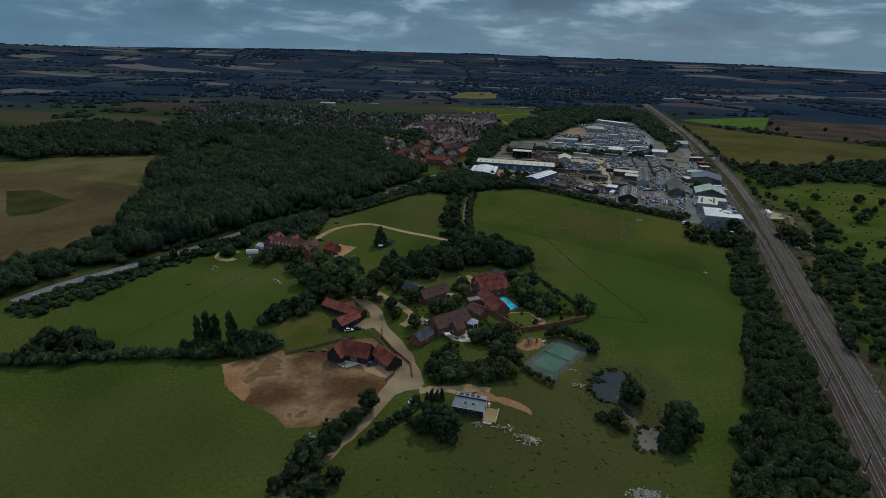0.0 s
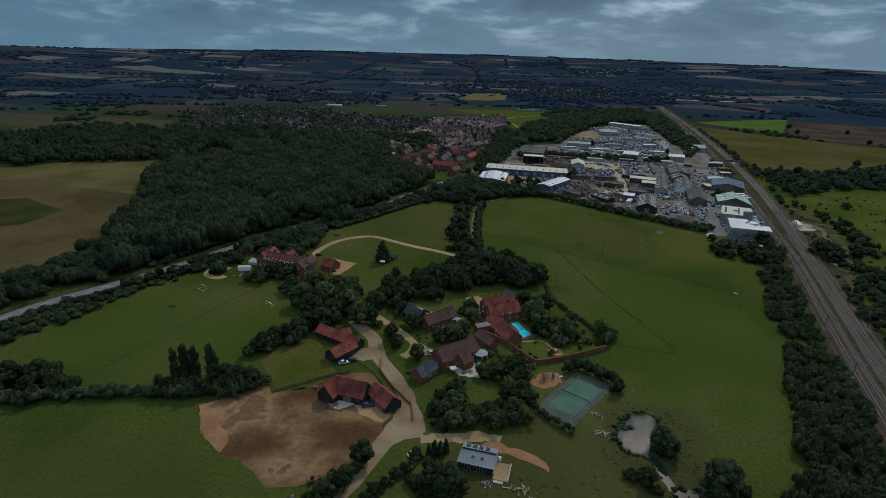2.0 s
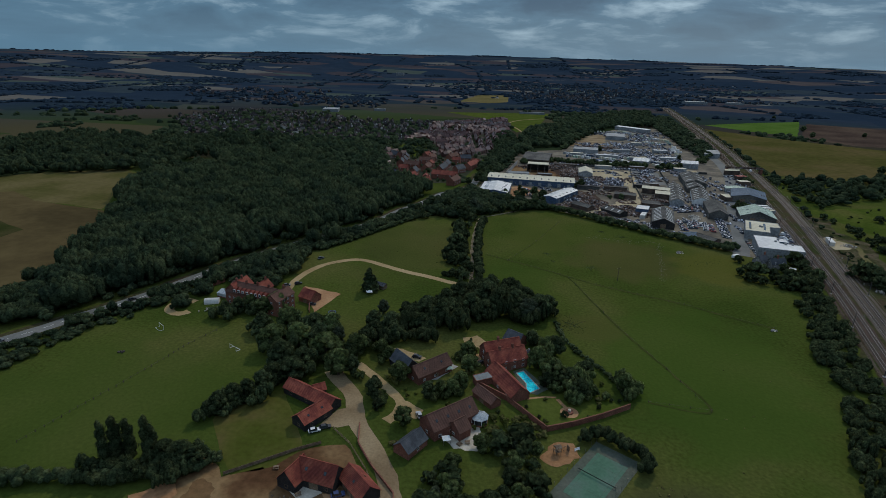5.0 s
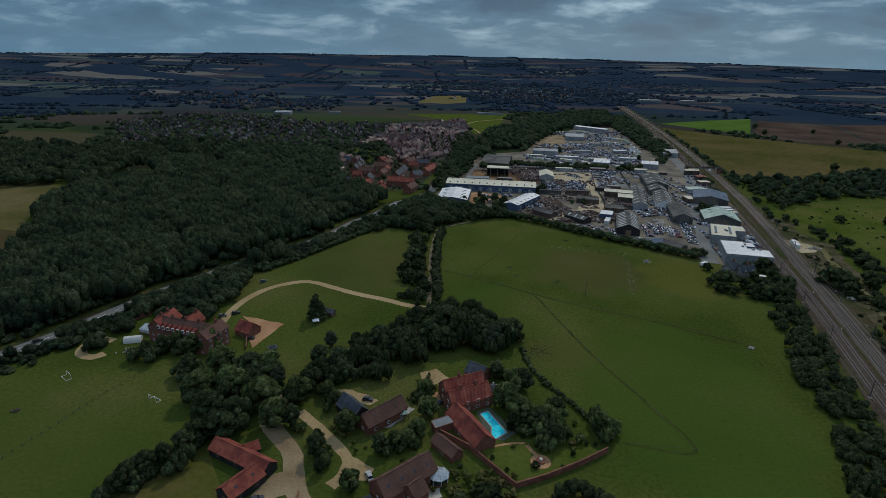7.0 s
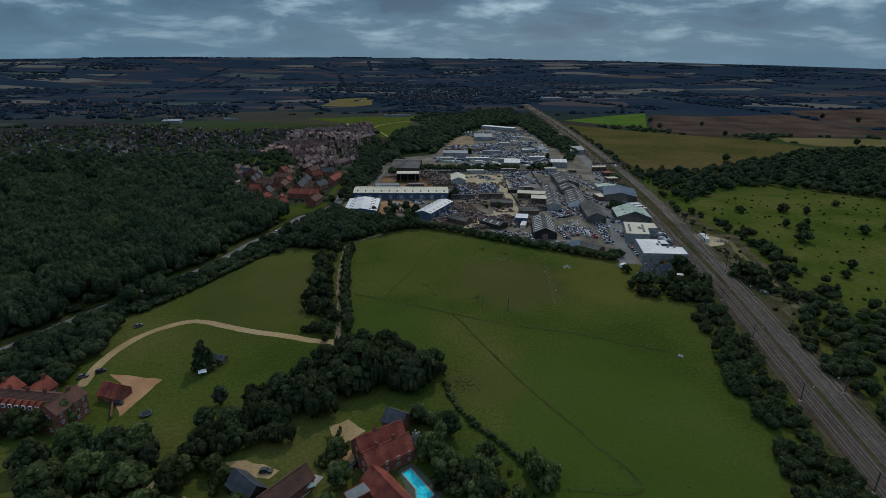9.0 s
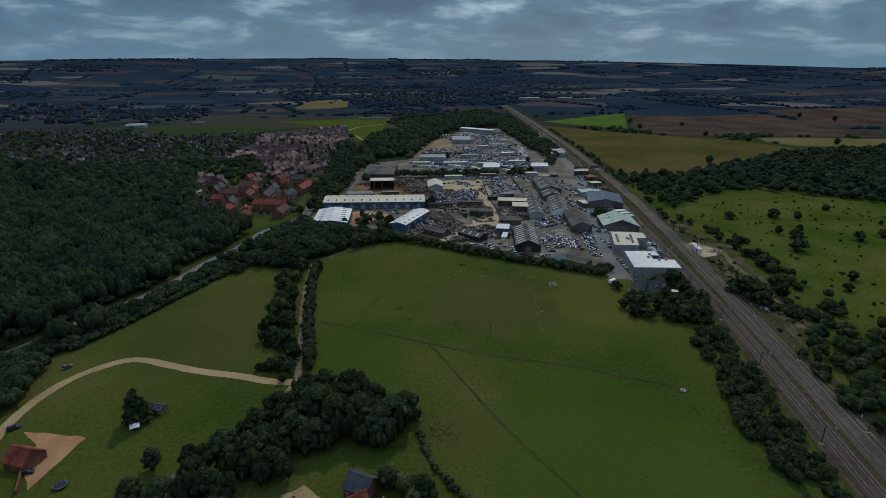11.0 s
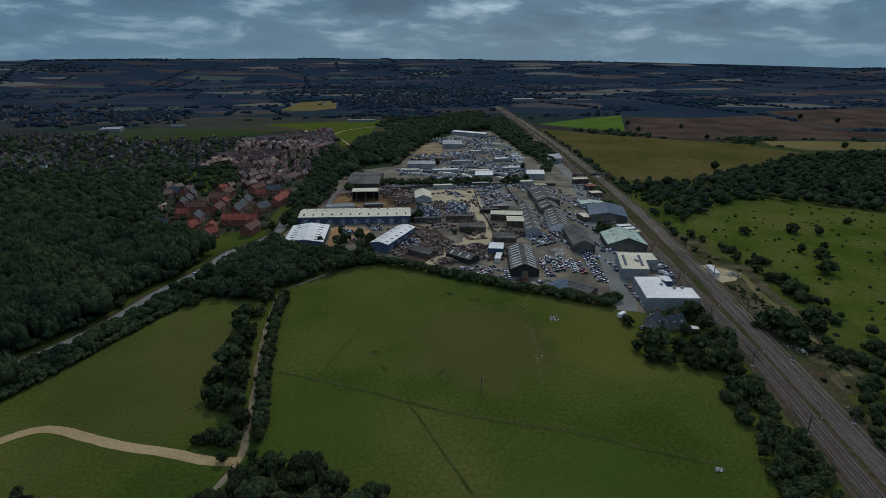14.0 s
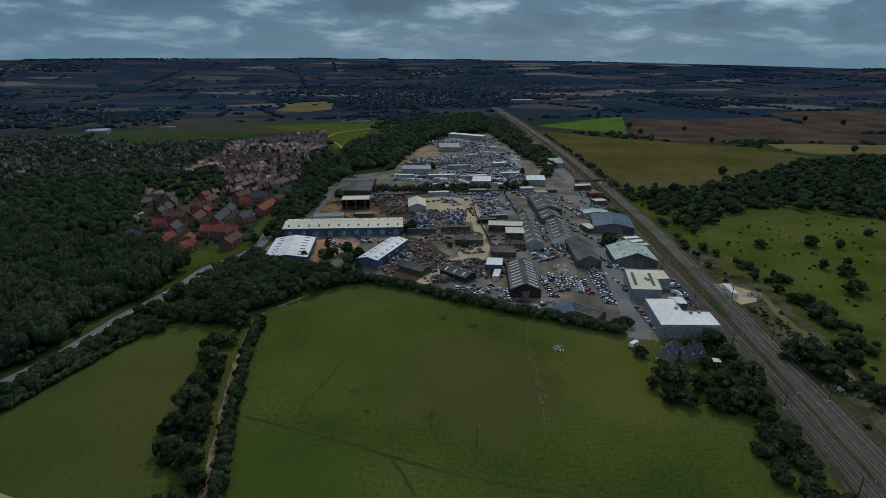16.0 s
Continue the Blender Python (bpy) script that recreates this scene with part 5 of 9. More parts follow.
strip("lane", LANE, 2.2, 0.06, "lane", 0.5, 3, "narrow stony lane between hedges")
strip("main_road_verge", MAIN_ROAD, 14.0, 0.05, "cess", 0.6, 8, "dry grass verge of the main road")
strip("main_road", MAIN_ROAD, 7.6, 0.10, "asphalt", 0.05, 8, "grey asphalt main road")
sheet("estate_yard", ESTATE_YARD, 0.05, "yard", 1.0, 10, "stained concrete ground of the trading estate")
strip("estate_road", ESTATE_ROAD, 11.0, 0.09, "asphalt", 0.1, 8, "grey asphalt estate road")
strip("sand_road", SAND_ROAD, 9.0, 0.09, "yard_sand", 0.8, 6, "sandy haul road through the scrap yards")
strip("east_track", EAST_TRACK, 4.0, 0.09, "dry", 0.6, 5, "brown dirt track beside the railway")
strip("railway_cess", RAIL, 30.0, 0.075, "cess", 1.6, 7, "dry grass strip along the railway", offset=-2.0)
sheet("lineside_rough", [(176, 385), (184, 420), (192, 460), (201, 505), (212, 560), (222, 600), (236, 590), (228, 550), (238, 520), (226, 480), (222, 450), (216, 420), (204, 385)], 0.062, "rough_earth", 2.5, 6, "rough brown earth and weeds beside the railway")
strip("railway_bed_west", RAIL_W, 8.4, 0.30, "ballast", 0.2, 14, "rusty brown ballast of the western tracks")
strip("railway_bed_east", RAIL_E, 8.4, 0.302, "clean_ballast", 0.2, 14, "grey-brown ballast of the eastern tracks")

# ---- plants: kinds ----
tree_kind("oak", "tree", "leaf", 5.6, 0.9, 12.0, "broad dark green tree with an uneven crown")
tree_kind("ash", "tree", "leaf", 4.4, 0.9, 12.0, "upright dark green broadleaf tree")
tree_kind("willow", "pale_tree", "leaf_pale", 4.8, 0.9, 12.0, "silvery pale willow with a loose crown")
tree_kind("poplar", "poplar_tree", "leaf", 2.2, 1.0, 16.0, "tall dark green columnar poplar tree", shape="column", lobes=9, clumps=90)
tree_kind("cone", "conifer", "leaf", 2.2, 0.5, 9.0, "dark green conical garden conifer", shape="cone", lobes=9, clumps=70, size=0.32)
tree_kind("fruit", "garden_tree", "leaf_light", 4.6, 0.8, 9.0, "light green garden tree with a loose crown", lobes=26, clumps=50, size=0.26)
tree_kind("shrub", "shrub", "leaf", 1.9, 0.0, 2.6, "rounded dark green shrub", lobes=9, clumps=45, size=0.26, girth=0.1, category="shrub")
tree_kind("gold", "golden_shrub", "leaf_bright", 1.9, 0.0, 2.8, "rounded yellow-green garden shrub", lobes=6, clumps=60, size=0.26, girth=0.1, category="shrub")

rt = random.Random(5)
# woods
AVOID = [(MAIN_ROAD, 11.0)]


def stand(x, y):
    """A woodland tree, taller and wider in some stretches than in others."""
    k = 0.5 + 0.9 * noise.noise((x / 38, y / 38, 5.0))
    return (x, y, rt.uniform(4.6, 8.2) + 2.4 * k, max(6.0, rt.uniform(7.5, 13.5) + 6.0 * k))


wood = [stand(x, y) for x, y in scatter(WOOD, 9.2, 1, AVOID)]
wood += [stand(x, y) for x, y in scatter(WOOD_WEST, 9.4, 2, AVOID) if not inside(x, y, WOOD)]
thicket("woodland", wood, "leaf_wood", 3, "dense dark mixed wood beside the main road", lobes=14, clumps=28, size=0.46)
thicket("woodland_north_west", [(x, y, rt.uniform(5.5, 10), rt.uniform(8, 15)) for x, y in scatter(WOOD_NORTH_WEST, 12.5, 5) if not inside(x, y, WOOD) and not inside(x, y, WOOD_WEST)], "leaf_wood", 13, "dark woods behind the arable field", lobes=6, clumps=16, size=0.9)
belt = []
for line, off in ((MAIN_ROAD, 10.0), (MAIN_ROAD, -10.0)):
    for a, b in sides(curve_through(line, 5.0), off, 0):
        if a.y < 560 and not (a.y < 330 and off > 0 and rt.random() < 0.4):
            low = off < 0 and (a.y < 262 or 324 < a.y < 352)
            belt.append((a.x + rt.uniform(-2, 2), a.y + rt.uniform(-2, 2), rt.uniform(1.2, 2.9) if low else rt.uniform(2.2, 4.0), rt.uniform(1.3, 3.6) if low else rt.uniform(3.5, 7.5)))
thicket("roadside_trees", belt, "leaf_wood", 17, "thick hedgerow trees along the main road")

# trees between the arable field and the main road, and the belt below it
south_wood = [(x, y, rt.uniform(3.2, 6.0), rt.uniform(5.5, 11)) for x, y in scatter([(-300, 205), (-276, 262), (-270, 281), (-277, 320), (-303, 375), (-260, 330), (-213, 330), (-228, 280), (-243, 258), (-249, 238), (-262, 200)], 6.2, 7, [(MAIN_ROAD, 7.5)]) if not inside(x, y, WOOD)]
south_wood += [(x, y, rt.uniform(1.6, 3.2), rt.uniform(1.5, 3.6) if y < 322 else rt.uniform(3.5, 7.5)) for x, y in scatter([(-240, 200), (-237, 228), (-229, 247), (-220, 280), (-202, 306), (-184, 350), (-176, 340), (-189, 298), (-196, 280), (-204, 262), (-209, 239), (-212, 223), (-219, 200)], 4.6, 8, [(MAIN_ROAD, 7.0)])]
south_wood += [(x + rt.gauss(0, 3), y + rt.gauss(0, 3), rt.uniform(1.8, 3.6), rt.uniform(3, 7)) for x, y, n in ((-182, 301, 9), (-178, 316, 8), (-196, 312, 8)) for i in range(n)]
south_wood += [(x, y, rt.uniform(2.0, 4.2), rt.uniform(2.8, 6.5)) for x, y in scatter([(-184, 362), (-166, 408), (-146, 448), (-132, 480), (-120, 512), (-106, 506), (-103, 496), (-130, 436), (-147, 402), (-166, 366)], 4.2, 9, [(MAIN_ROAD, 5.5)])]
south_wood += [(x, y, rt.uniform(2.8, 5.0), rt.uniform(4.5, 9.0)) for x, y in scatter([(-196, 345), (-182, 338), (-168, 331), (-156, 331), (-146, 334), (-144, 350), (-144, 370), (-150, 392), (-166, 372), (-182, 366)], 5.2, 10, [(MAIN_ROAD, 6.5), (MANOR_DRIVE, 5.0)])]
thicket("road_belt", south_wood, "leaf_wood", 19, "thick trees on both banks of the main road")


def hedge(name, points, width, height, label, mat="leaf", seed=0, gap=1.5):
    rng = random.Random(seed + 40)
    spots = [(x, y, width * rng.uniform(0.45, 0.7), height * rng.uniform(0.75, 1.2)) for x, y in along(points, gap, rng, width * 0.15)]
    return thicket(name, spots, mat, seed, label, "hedge", "", lobes=3, clumps=16, size=0.6)


hedge("hedge", [(-27.8, 541), (-3.2, 548), (17, 540), (48, 520), (76, 502), (102, 488), (126, 473)], 6.0, 5.4, "long dark hedge in front of the trading estate", seed=1)


def grow(kinds, spots, seed, wide=1.0):
    rng = random.Random(seed)
    for x, y, h in spots:
        plant(rng.choice(kinds), x, y, h * rng.uniform(0.92, 1.1), rng, wide)


grow(["oak", "oak", "ash"], TREES_NORTH, 1, 1.1)
grow(["oak", "fruit", "ash"], TREES_WEST, 2, 1.1)
grow(["oak", "ash"], TREES_LINE, 3)
grow(["poplar"], POPLARS, 4)
grow(["oak", "ash"], TREES_POPLAR_SIDE, 5, 1.1)
grow(["fruit", "fruit", "ash"], TREES_CENTRE, 6, 1.05)
grow(["oak", "fruit"], TREES_EAST, 7, 1.05)
grow(["oak"], TREES_POND, 8, 1.0)
grow(["oak", "ash"], TREES_NEW_HOUSE, 9)
grow(["cone"], CONIFERS, 10)
grow(["oak", "shrub"], TREES_ROAD, 11)
grow(["oak", "shrub"], BUSHES_EAST, 12, 1.1)
grow(["oak"], TREES_LANE, 13, 1.0)
grow(["oak", "ash"], TREES_CORNER, 14, 1.1)
grow(["oak", "ash"], TREES_YARD, 15)
grow(["willow"], WILLOWS + [(-6.0, 328.0, 12.0), (-78.0, 318.0, 9.0), (-88.0, 283.0, 9.0)], 16)
grow(["oak", "shrub"], TREES_COTTAGE, 17, 1.1)
grow(["oak"], LONE_TREES, 18, 1.2)
grow(["cone"], [(-94.0, 343.0, 13.0), (-92.0, 345.0, 9.0)], 19, 1.6)
# undergrowth and saplings that knit the groves together
KEEP = [([(-93.2, 246.0), (-71.0, 237.5)], 7), ([(-79.6, 225.0), (-74.2, 236.0)], 7), ([(-73, 203), (-55.6, 202)], 8), ([(-53.4, 206.0), (-43.6, 197.6)], 7.5), ([(-35, 232), (-22, 246.4)], 8), ([(-40.8, 219.5), (-36.5, 228.4)], 6), ([(-48, 262.8), (-37.1, 276.6)], 6.5), ([(-58.4, 275.4), (-49.8, 268)], 6), ([(-22.6, 284), (-8, 292)], 9.5), ([(-16.6, 276), (-4.2, 259.2)], 7.5), ([(-13.6, 305.4), (-6.8, 301.6)], 6), ([(-21.3, 260.6), (-13.3, 253.4)], 5), ([(-24, 267), (-15, 272)], 5), ([(-155.5, 320), (-128.5, 307.5)], 9), ([(-131, 301), (-126, 313)], 7), ([(-124.5, 325.2), (-116.5, 322.4)], 7), ([(-7, 280), (2.5, 268)], 6), ([(-34, 303), (-22, 298)], 4), ([(-66, 285), (-47, 280)], 4.5), ([(-29, 287), (-23, 282)], 4), (FARM_ROAD, 6), (LANE, 4), (BARN_DRIVE, 4), (MANOR_DRIVE, 5), ([(-47, 245), (-48, 238)], 5), ([(-70, 245), (-57, 228)], 6), ([(-3.5, 301), (-3, 293)], 4), ([(-112, 328), (-116, 316)], 8), ([(-40, 262), (-31, 276)], 5), ([(-56, 290), (-40, 288)], 5)]


def knit(name, groups, seed, label, low=0.35, high=0.8, count=4, reach=(2.5, 6.0), mat="leaf"):
    rng = random.Random(seed)
    spots = []
    for trees in groups:
        for x, y, h in trees:
            for k in range(count):
                a, d = rng.uniform(0, math.tau), rng.uniform(*reach)
                px_, py_ = x + d * math.cos(a), y + d * math.sin(a)
                if not any(near_line(px_, py_, l, w) for l, w in KEEP):
                    spots.append((px_, py_, rng.uniform(1.8, 3.6), h * rng.uniform(low, high)))
    return thicket(name, spots, mat, seed, label, lobes=7, clumps=30)


knit("north_grove_undergrowth", [TREES_NORTH], 91, "dense dark saplings and undergrowth behind the farmhouse", 0.5, 0.95, 7)
knit("west_grove_undergrowth", [TREES_WEST, TREES_LINE], 92, "dense dark undergrowth in front of the manor", 0.4, 0.85, 5)
knit("garden_undergrowth", [TREES_CENTRE], 93, "mixed garden shrubs among the barns", 0.25, 0.6, 3, mat="leaf_light")
knit("east_grove_undergrowth", [TREES_EAST], 94, "thick shrubs beside the pool garden", 0.5, 0.9, 5, mat="leaf_light")
knit("field_side_undergrowth", [TREES_POPLAR_SIDE], 95, "thick dark trees round the poplars", 0.5, 0.9, 5)
knit("lane_undergrowth", [TREES_LANE, TREES_CORNER], 96, "thick dark undergrowth beside the lane", 0.4, 0.8, 3)
knit("pond_undergrowth", [TREES_POND[1:], TREES_NEW_HOUSE], 97, "dark bushes under the pond trees", 0.3, 0.7, 3)
# garden between the barn house and the court
for x, y in scatter(GARDEN_TREES, 4.4, 21):
    if math.hypot(x + 13, y - 216) > 8.5:
        plant(rt.choice(["fruit", "fruit", "oak", "shrub", "willow" if rt.random() < 0.4 else "fruit", "gold" if rt.random() < 0.3 else "shrub"]), x, y, rt.uniform(2.6, 6.6), rt, 1.15)
for x, y in ((-9, 244), (-7, 241), (-5, 238), (-30.5, 249.0), (-3.5, 233)):
    plant("gold", x, y, rt.uniform(2.4, 3.4), rt)
for x, y in ((8, 268), (12, 254), (16, 268), (25, 262), (21, 255), (30, 268), (-2, 256), (3, 251), (28, 271), (33, 268), (-12, 250), (-18, 248)):
    plant("shrub", x, y, rt.uniform(1.3, 2.4), rt)
# trees and scrub beside the railway
LINESIDE = [(134, 408), (140, 397), (134, 385), (137, 379), (136, 364), (129, 347), (125, 334), (123, 302), (111, 264), (102, 231), (94, 206), (85, 187), (70, 130), (60, 80), (94, 80), (106, 130), (118, 187), (129, 241), (136, 279), (148, 344), (159, 400), (168, 444), (156, 440)]
side = []
for x, y in scatter(LINESIDE, 4.6, 23):
    k = noise.noise((x / 17, y / 17, 2.0))
    if k > -0.22 or y < 250:
        side.append((x, y, rt.uniform(2.2, 4.2), rt.uniform(2.5, 5.0) + max(0.0, 5.0 * k) + (1.5 if y < 260 else 0.0)))
thicket("lineside_trees", side, "leaf", 81, "thick belt of trees between pasture and railway", lobes=8, clumps=26, size=0.8)
scrub = []
for a, b in sides(curve_through(RAIL[3:9], 5.0), 0, 22):
    for k in range(3):
        if rt.random() < (0.22 if b.y > 385 else 0.6):
            low = b.y > 385
            scrub.append((b.x + rt.uniform(-10, 22), b.y + rt.uniform(-3, 3), rt.uniform(0.6, 1.7) if low else rt.uniform(1.4, 3.6), rt.uniform(0.6, 2.2) if low else rt.uniform(2.0, 6.0)))
scrub += [(x, y, rt.uniform(2.0, 4.5), rt.uniform(3.5, 8)) for x, y in scatter([(150, 250), (165, 300), (185, 385), (260, 400), (270, 330), (230, 260)], 8.0, 24) if rt.random() < 0.8]
for x, y, n in ((244, 552, 7), (247, 531, 8), (242, 499, 10), (238, 482, 8), (235, 465, 10), (234, 452, 8), (207, 451, 9), (206, 436, 8), (206, 420, 8), (219, 405, 9), (212, 408, 8), (232, 420, 8)):
    scrub += [(x + rt.gauss(0, 4), y + rt.gauss(0, 5), rt.uniform(1.4, 3.6), rt.uniform(2.0, 6.0)) for i in range(n)]
scrub += [(x, y, rt.uniform(0.5, 1.3), rt.uniform(0.5, 1.4)) for x, y in scatter([(198, 400), (200, 440), (206, 500), (214, 500), (214, 450), (206, 400)], 2.6, 28) if rt.random() < 0.6]
thicket("lineside_scrub", scrub, "leaf", 82, "scattered scrub and young trees beside the railway", lobes=5, clumps=26)
bushes = [(x, y, rt.uniform(0.5, 1.8), rt.uniform(0.6, 2.2)) for x, y in scatter(SCRUB, 9.0, 25) if rt.random() < 0.24]
thicket("meadow_bushes", bushes, "leaf", 83, "small dark bushes dotted over the rough meadow", lobes=4, clumps=22)
for x, y in scatter(SCRUB, 42, 26):
    if rt.random() < 0.5:
        plant(rt.choice(["oak", "shrub"]), x, y, rt.uniform(4, 8), rt, 1.1)
# small round trees along the lane
for a, b in sides(curve_through(LANE[7:13], 6.0), 4.5, 4.5):
    if rt.random() < 0.85:
        plant(rt.choice(["oak", "shrub"]), b.x + rt.uniform(-0.8, 0.8), b.y, rt.uniform(2.5, 5.0), rt)
    if rt.random() < 0.7:
        plant(rt.choice(["oak", "shrub"]), a.x + rt.uniform(-1.5, 0.8), a.y, rt.uniform(3.0, 7.0), rt)
# hedges
hedge("hedge", [(18, 240.5), (24, 244.5), (31, 240.5), (38.5, 235), (37, 229)], 3.4, 5.4, "tall dark clipped hedge behind the tennis court", seed=2, gap=0.6)
hedge("hedge", [(5.5, 213), (11, 207.5), (17, 203), (20, 201)], 2.6, 3.2, "loose hedge in front of the tennis court", seed=3)
hedge("hedge", [(-186, 168), (-160, 178), (-140, 184), (-122, 189), (-106, 196), (-100, 200)], 5.0, 4.5, "rough field hedge below the poplars", seed=4)
hedge("hedge", [(-240, 150), (-215, 160), (-186, 168)], 5.0, 5.0, "rough field hedge in the west", seed=5)
hedge("hedge", [(-112, 224), (-106, 232), (-102, 243), (-98, 252)], 3.6, 3.6, "hedge beside the paddock", seed=6)
hedge("hedge", [(-37.5, 378), (-41, 400), (-44.5, 420), (-48, 450), (-51, 478), (-51, 500)], 4.6, 4.4, "overgrown hedge along the lane", seed=7)
hedge("hedge", [(8, 330), (14, 310), (26, 292), (33, 281), (36, 270)], 2.4, 2.0, "low rough hedge beside the pasture", seed=8)
hedge("hedge", [(-42, 152), (-37, 161), (-31, 171), (-29, 177)], 2.6, 2.2, "clipped hedge along the farm road", seed=9)
hedge("hedge", [(-60, 128), (-55, 141), (-50, 155), (-46, 168)], 3.4, 3.0, "rough hedge on the farm road", seed=10)
hedge("hedge", [(-147, 398), (-130, 432), (-100, 496), (-64, 524)], 3.5, 3.2, "field hedge below the main road", seed=11)
hedge("hedge", [(-30, 300), (-32, 292), (-33, 284)], 1.6, 2.4, "clipped garden hedge by the farmhouse", seed=13)

rough = [(x, y, rt.uniform(0.25, 0.8), rt.uniform(0.12, 0.45)) for x, y in scatter([(29, 190), (33, 216), (40, 226), (54, 226), (62, 214), (64, 196), (56, 186), (48, 184), (40, 184)], 1.5, 27) if not inside(x, y, POND_A) and not inside(x, y, POND_B) and noise.noise((x / 5, y / 5, 9.0)) > -0.15 and rt.random() < 0.8]
thicket("pond_scrub", rough, "leaf_grass", 87, "rough olive scrub and rank grass round the pond", "scrub", lobes=3, clumps=12, size=0.9)
beds = [(x, y, rt.uniform(0.6, 1.5), rt.uniform(0.8, 2.6)) for x, y in ([(-20 + rt.uniform(0, 26), 243 + rt.uniform(-5, 6)) for i in range(50)] + [(-60 + rt.uniform(0, 16), 254 + rt.uniform(-4, 10)) for i in range(24)] + [(-36 + rt.uniform(0, 10), 278 + rt.uniform(-14, 20)) for i in range(36)] + [(2 + rt.uniform(0, 26), 268 + rt.uniform(-6, 12)) for i in range(26)] + [(-46 + rt.uniform(0, 8), 212 + rt.uniform(-12, 14)) for i in range(40)]) if not any(near_line(x, y, l, w * 0.85) for l, w in KEEP)]
thicket("garden_beds", beds, "leaf_grass", 88, "mixed light green garden shrubs between the houses", "shrubs", lobes=4, clumps=22)
corner = [(x, y, rt.uniform(3.0, 5.0), rt.uniform(5, 9)) for x, y in scatter([(-108, 552), (-100, 500), (-66, 498), (-50, 512), (-25, 538), (-2, 550), (-14, 560), (-42, 574), (-62, 580), (-78, 600), (-94, 596)], 6.0, 35, [(MAIN_ROAD, 9), (LANE, 4.0)])]
thicket("corner_trees", corner, "leaf_wood", 84, "thick trees between the main road and the estate", lobes=5, clumps=40)
strip_trees = [(x, y, rt.uniform(3.0, 5.5), rt.uniform(4, 9)) for x, y in scatter([(-88, 640), (-66, 630), (-56, 690), (-50, 760), (-56, 930), (-80, 1060), (-96, 1000), (-84, 860), (-84, 760)], 8.0, 36, [(MAIN_ROAD, 7)])]
thicket("verge_trees", strip_trees, "leaf_wood", 85, "trees between the housing and the trading estate", lobes=4, clumps=22)
# woods further off
FAR_AVOID = [(RAIL, 20.0)]
thicket("woodland_east", [(x, y, rt.uniform(3.5, 7.5), rt.uniform(4, 11)) for x, y in scatter(WOOD_EAST, 10.5, 31, FAR_AVOID)], "leaf_wood", 41, "belt of dark trees behind the rough meadow", lobes=3, clumps=22)
thicket("woodland_estate", [(x, y, rt.uniform(5.0, 8.0), rt.uniform(8, 13)) for x, y in scatter(WOOD_ESTATE, 10.0, 32, FAR_AVOID + [(MAIN_ROAD, 8)])], "leaf_wood", 51, "dark tree belt behind the trading estate", lobes=3, clumps=12)
thicket("woodland_rail", [(x, y, rt.uniform(5.0, 8.0), rt.uniform(6, 10)) for x, y in scatter(WOOD_RAIL, 10.0, 33, [(RAIL, 14.0)])], "leaf_wood", 61, "trees between the trading estate and the railway", lobes=3, clumps=12)
thicket("woodland_town", [(x, y, rt.uniform(5.0, 7.5), rt.uniform(9, 14)) for x, y in scatter(WOOD_TOWN, 9.0, 34)], "leaf_wood", 71, "dark wood beside the housing", lobes=3, clumps=12)

# distant hedgerows, copses and woods out to the hills
far = []
rf = random.Random(77)


def open_far(x, y):
    if math.hypot(x - 20, y - 250) < 640 or y < 300:
        return False
    return not any(inside(x, y, p) for p in (GREEN_FIELD, OLIVE_FIELD, PLOUGH_A, PLOUGH_B, PLOUGH_C, TAN_STRIP, ESTATE_YARD, TOWN_RED, PARK, YELLOW_FIELD, SCRUB)) and not near_line(x, y, RAIL, 22)


def far_height(x, y):
    return terrain(x - ORIGIN[0], y - ORIGIN[1])


for k in range(250):
    a, r = radians(rf.uniform(-58, 52)), 650 + 3900 * rf.random() ** 1.0
    cx, cy = 20 + math.sin(a) * r, 250 + math.cos(a) * r
    turn, length = (rf.choice([0.3, 0.3 + math.pi / 2]) + rf.uniform(-0.25, 0.25)), rf.uniform(80, 420) * (0.6 + r / 2500)
    copse = rf.random() < 0.34
    n = int(length / (9 + r / 300)) * (4 if copse else 1)
    for i in range(n):
        s = rf.uniform(-0.5, 0.5) * length * (0.5 if copse else 1.0)
        w = rf.gauss(0, length * 0.11 if copse else 2.5)
        x, y = cx + s * math.cos(turn) - w * math.sin(turn), cy + s * math.sin(turn) + w * math.cos(turn)
        if open_far(x, y):
            far.append((x, y, rf.uniform(4, 7) * (1 + r / 3600), rf.uniform(5, 10)))


def far_trees(name, spots, seed, label, mat="leaf_far"):
    rng = np.random.default_rng(seed)
    pieces = []
    for x, y, r, h in spots:
        v, f, out = lobe(rng, np.zeros(3), np.array([r, r, h * 0.55]), ICO1, 0.25)
        pieces.append((v + np.array([x, y, far_height(x, y) - 2 + h * 0.42]), f, out))
    return tagged(new(name, foliage(name, *joined(pieces), mat)), label, "trees", kind="stuff")


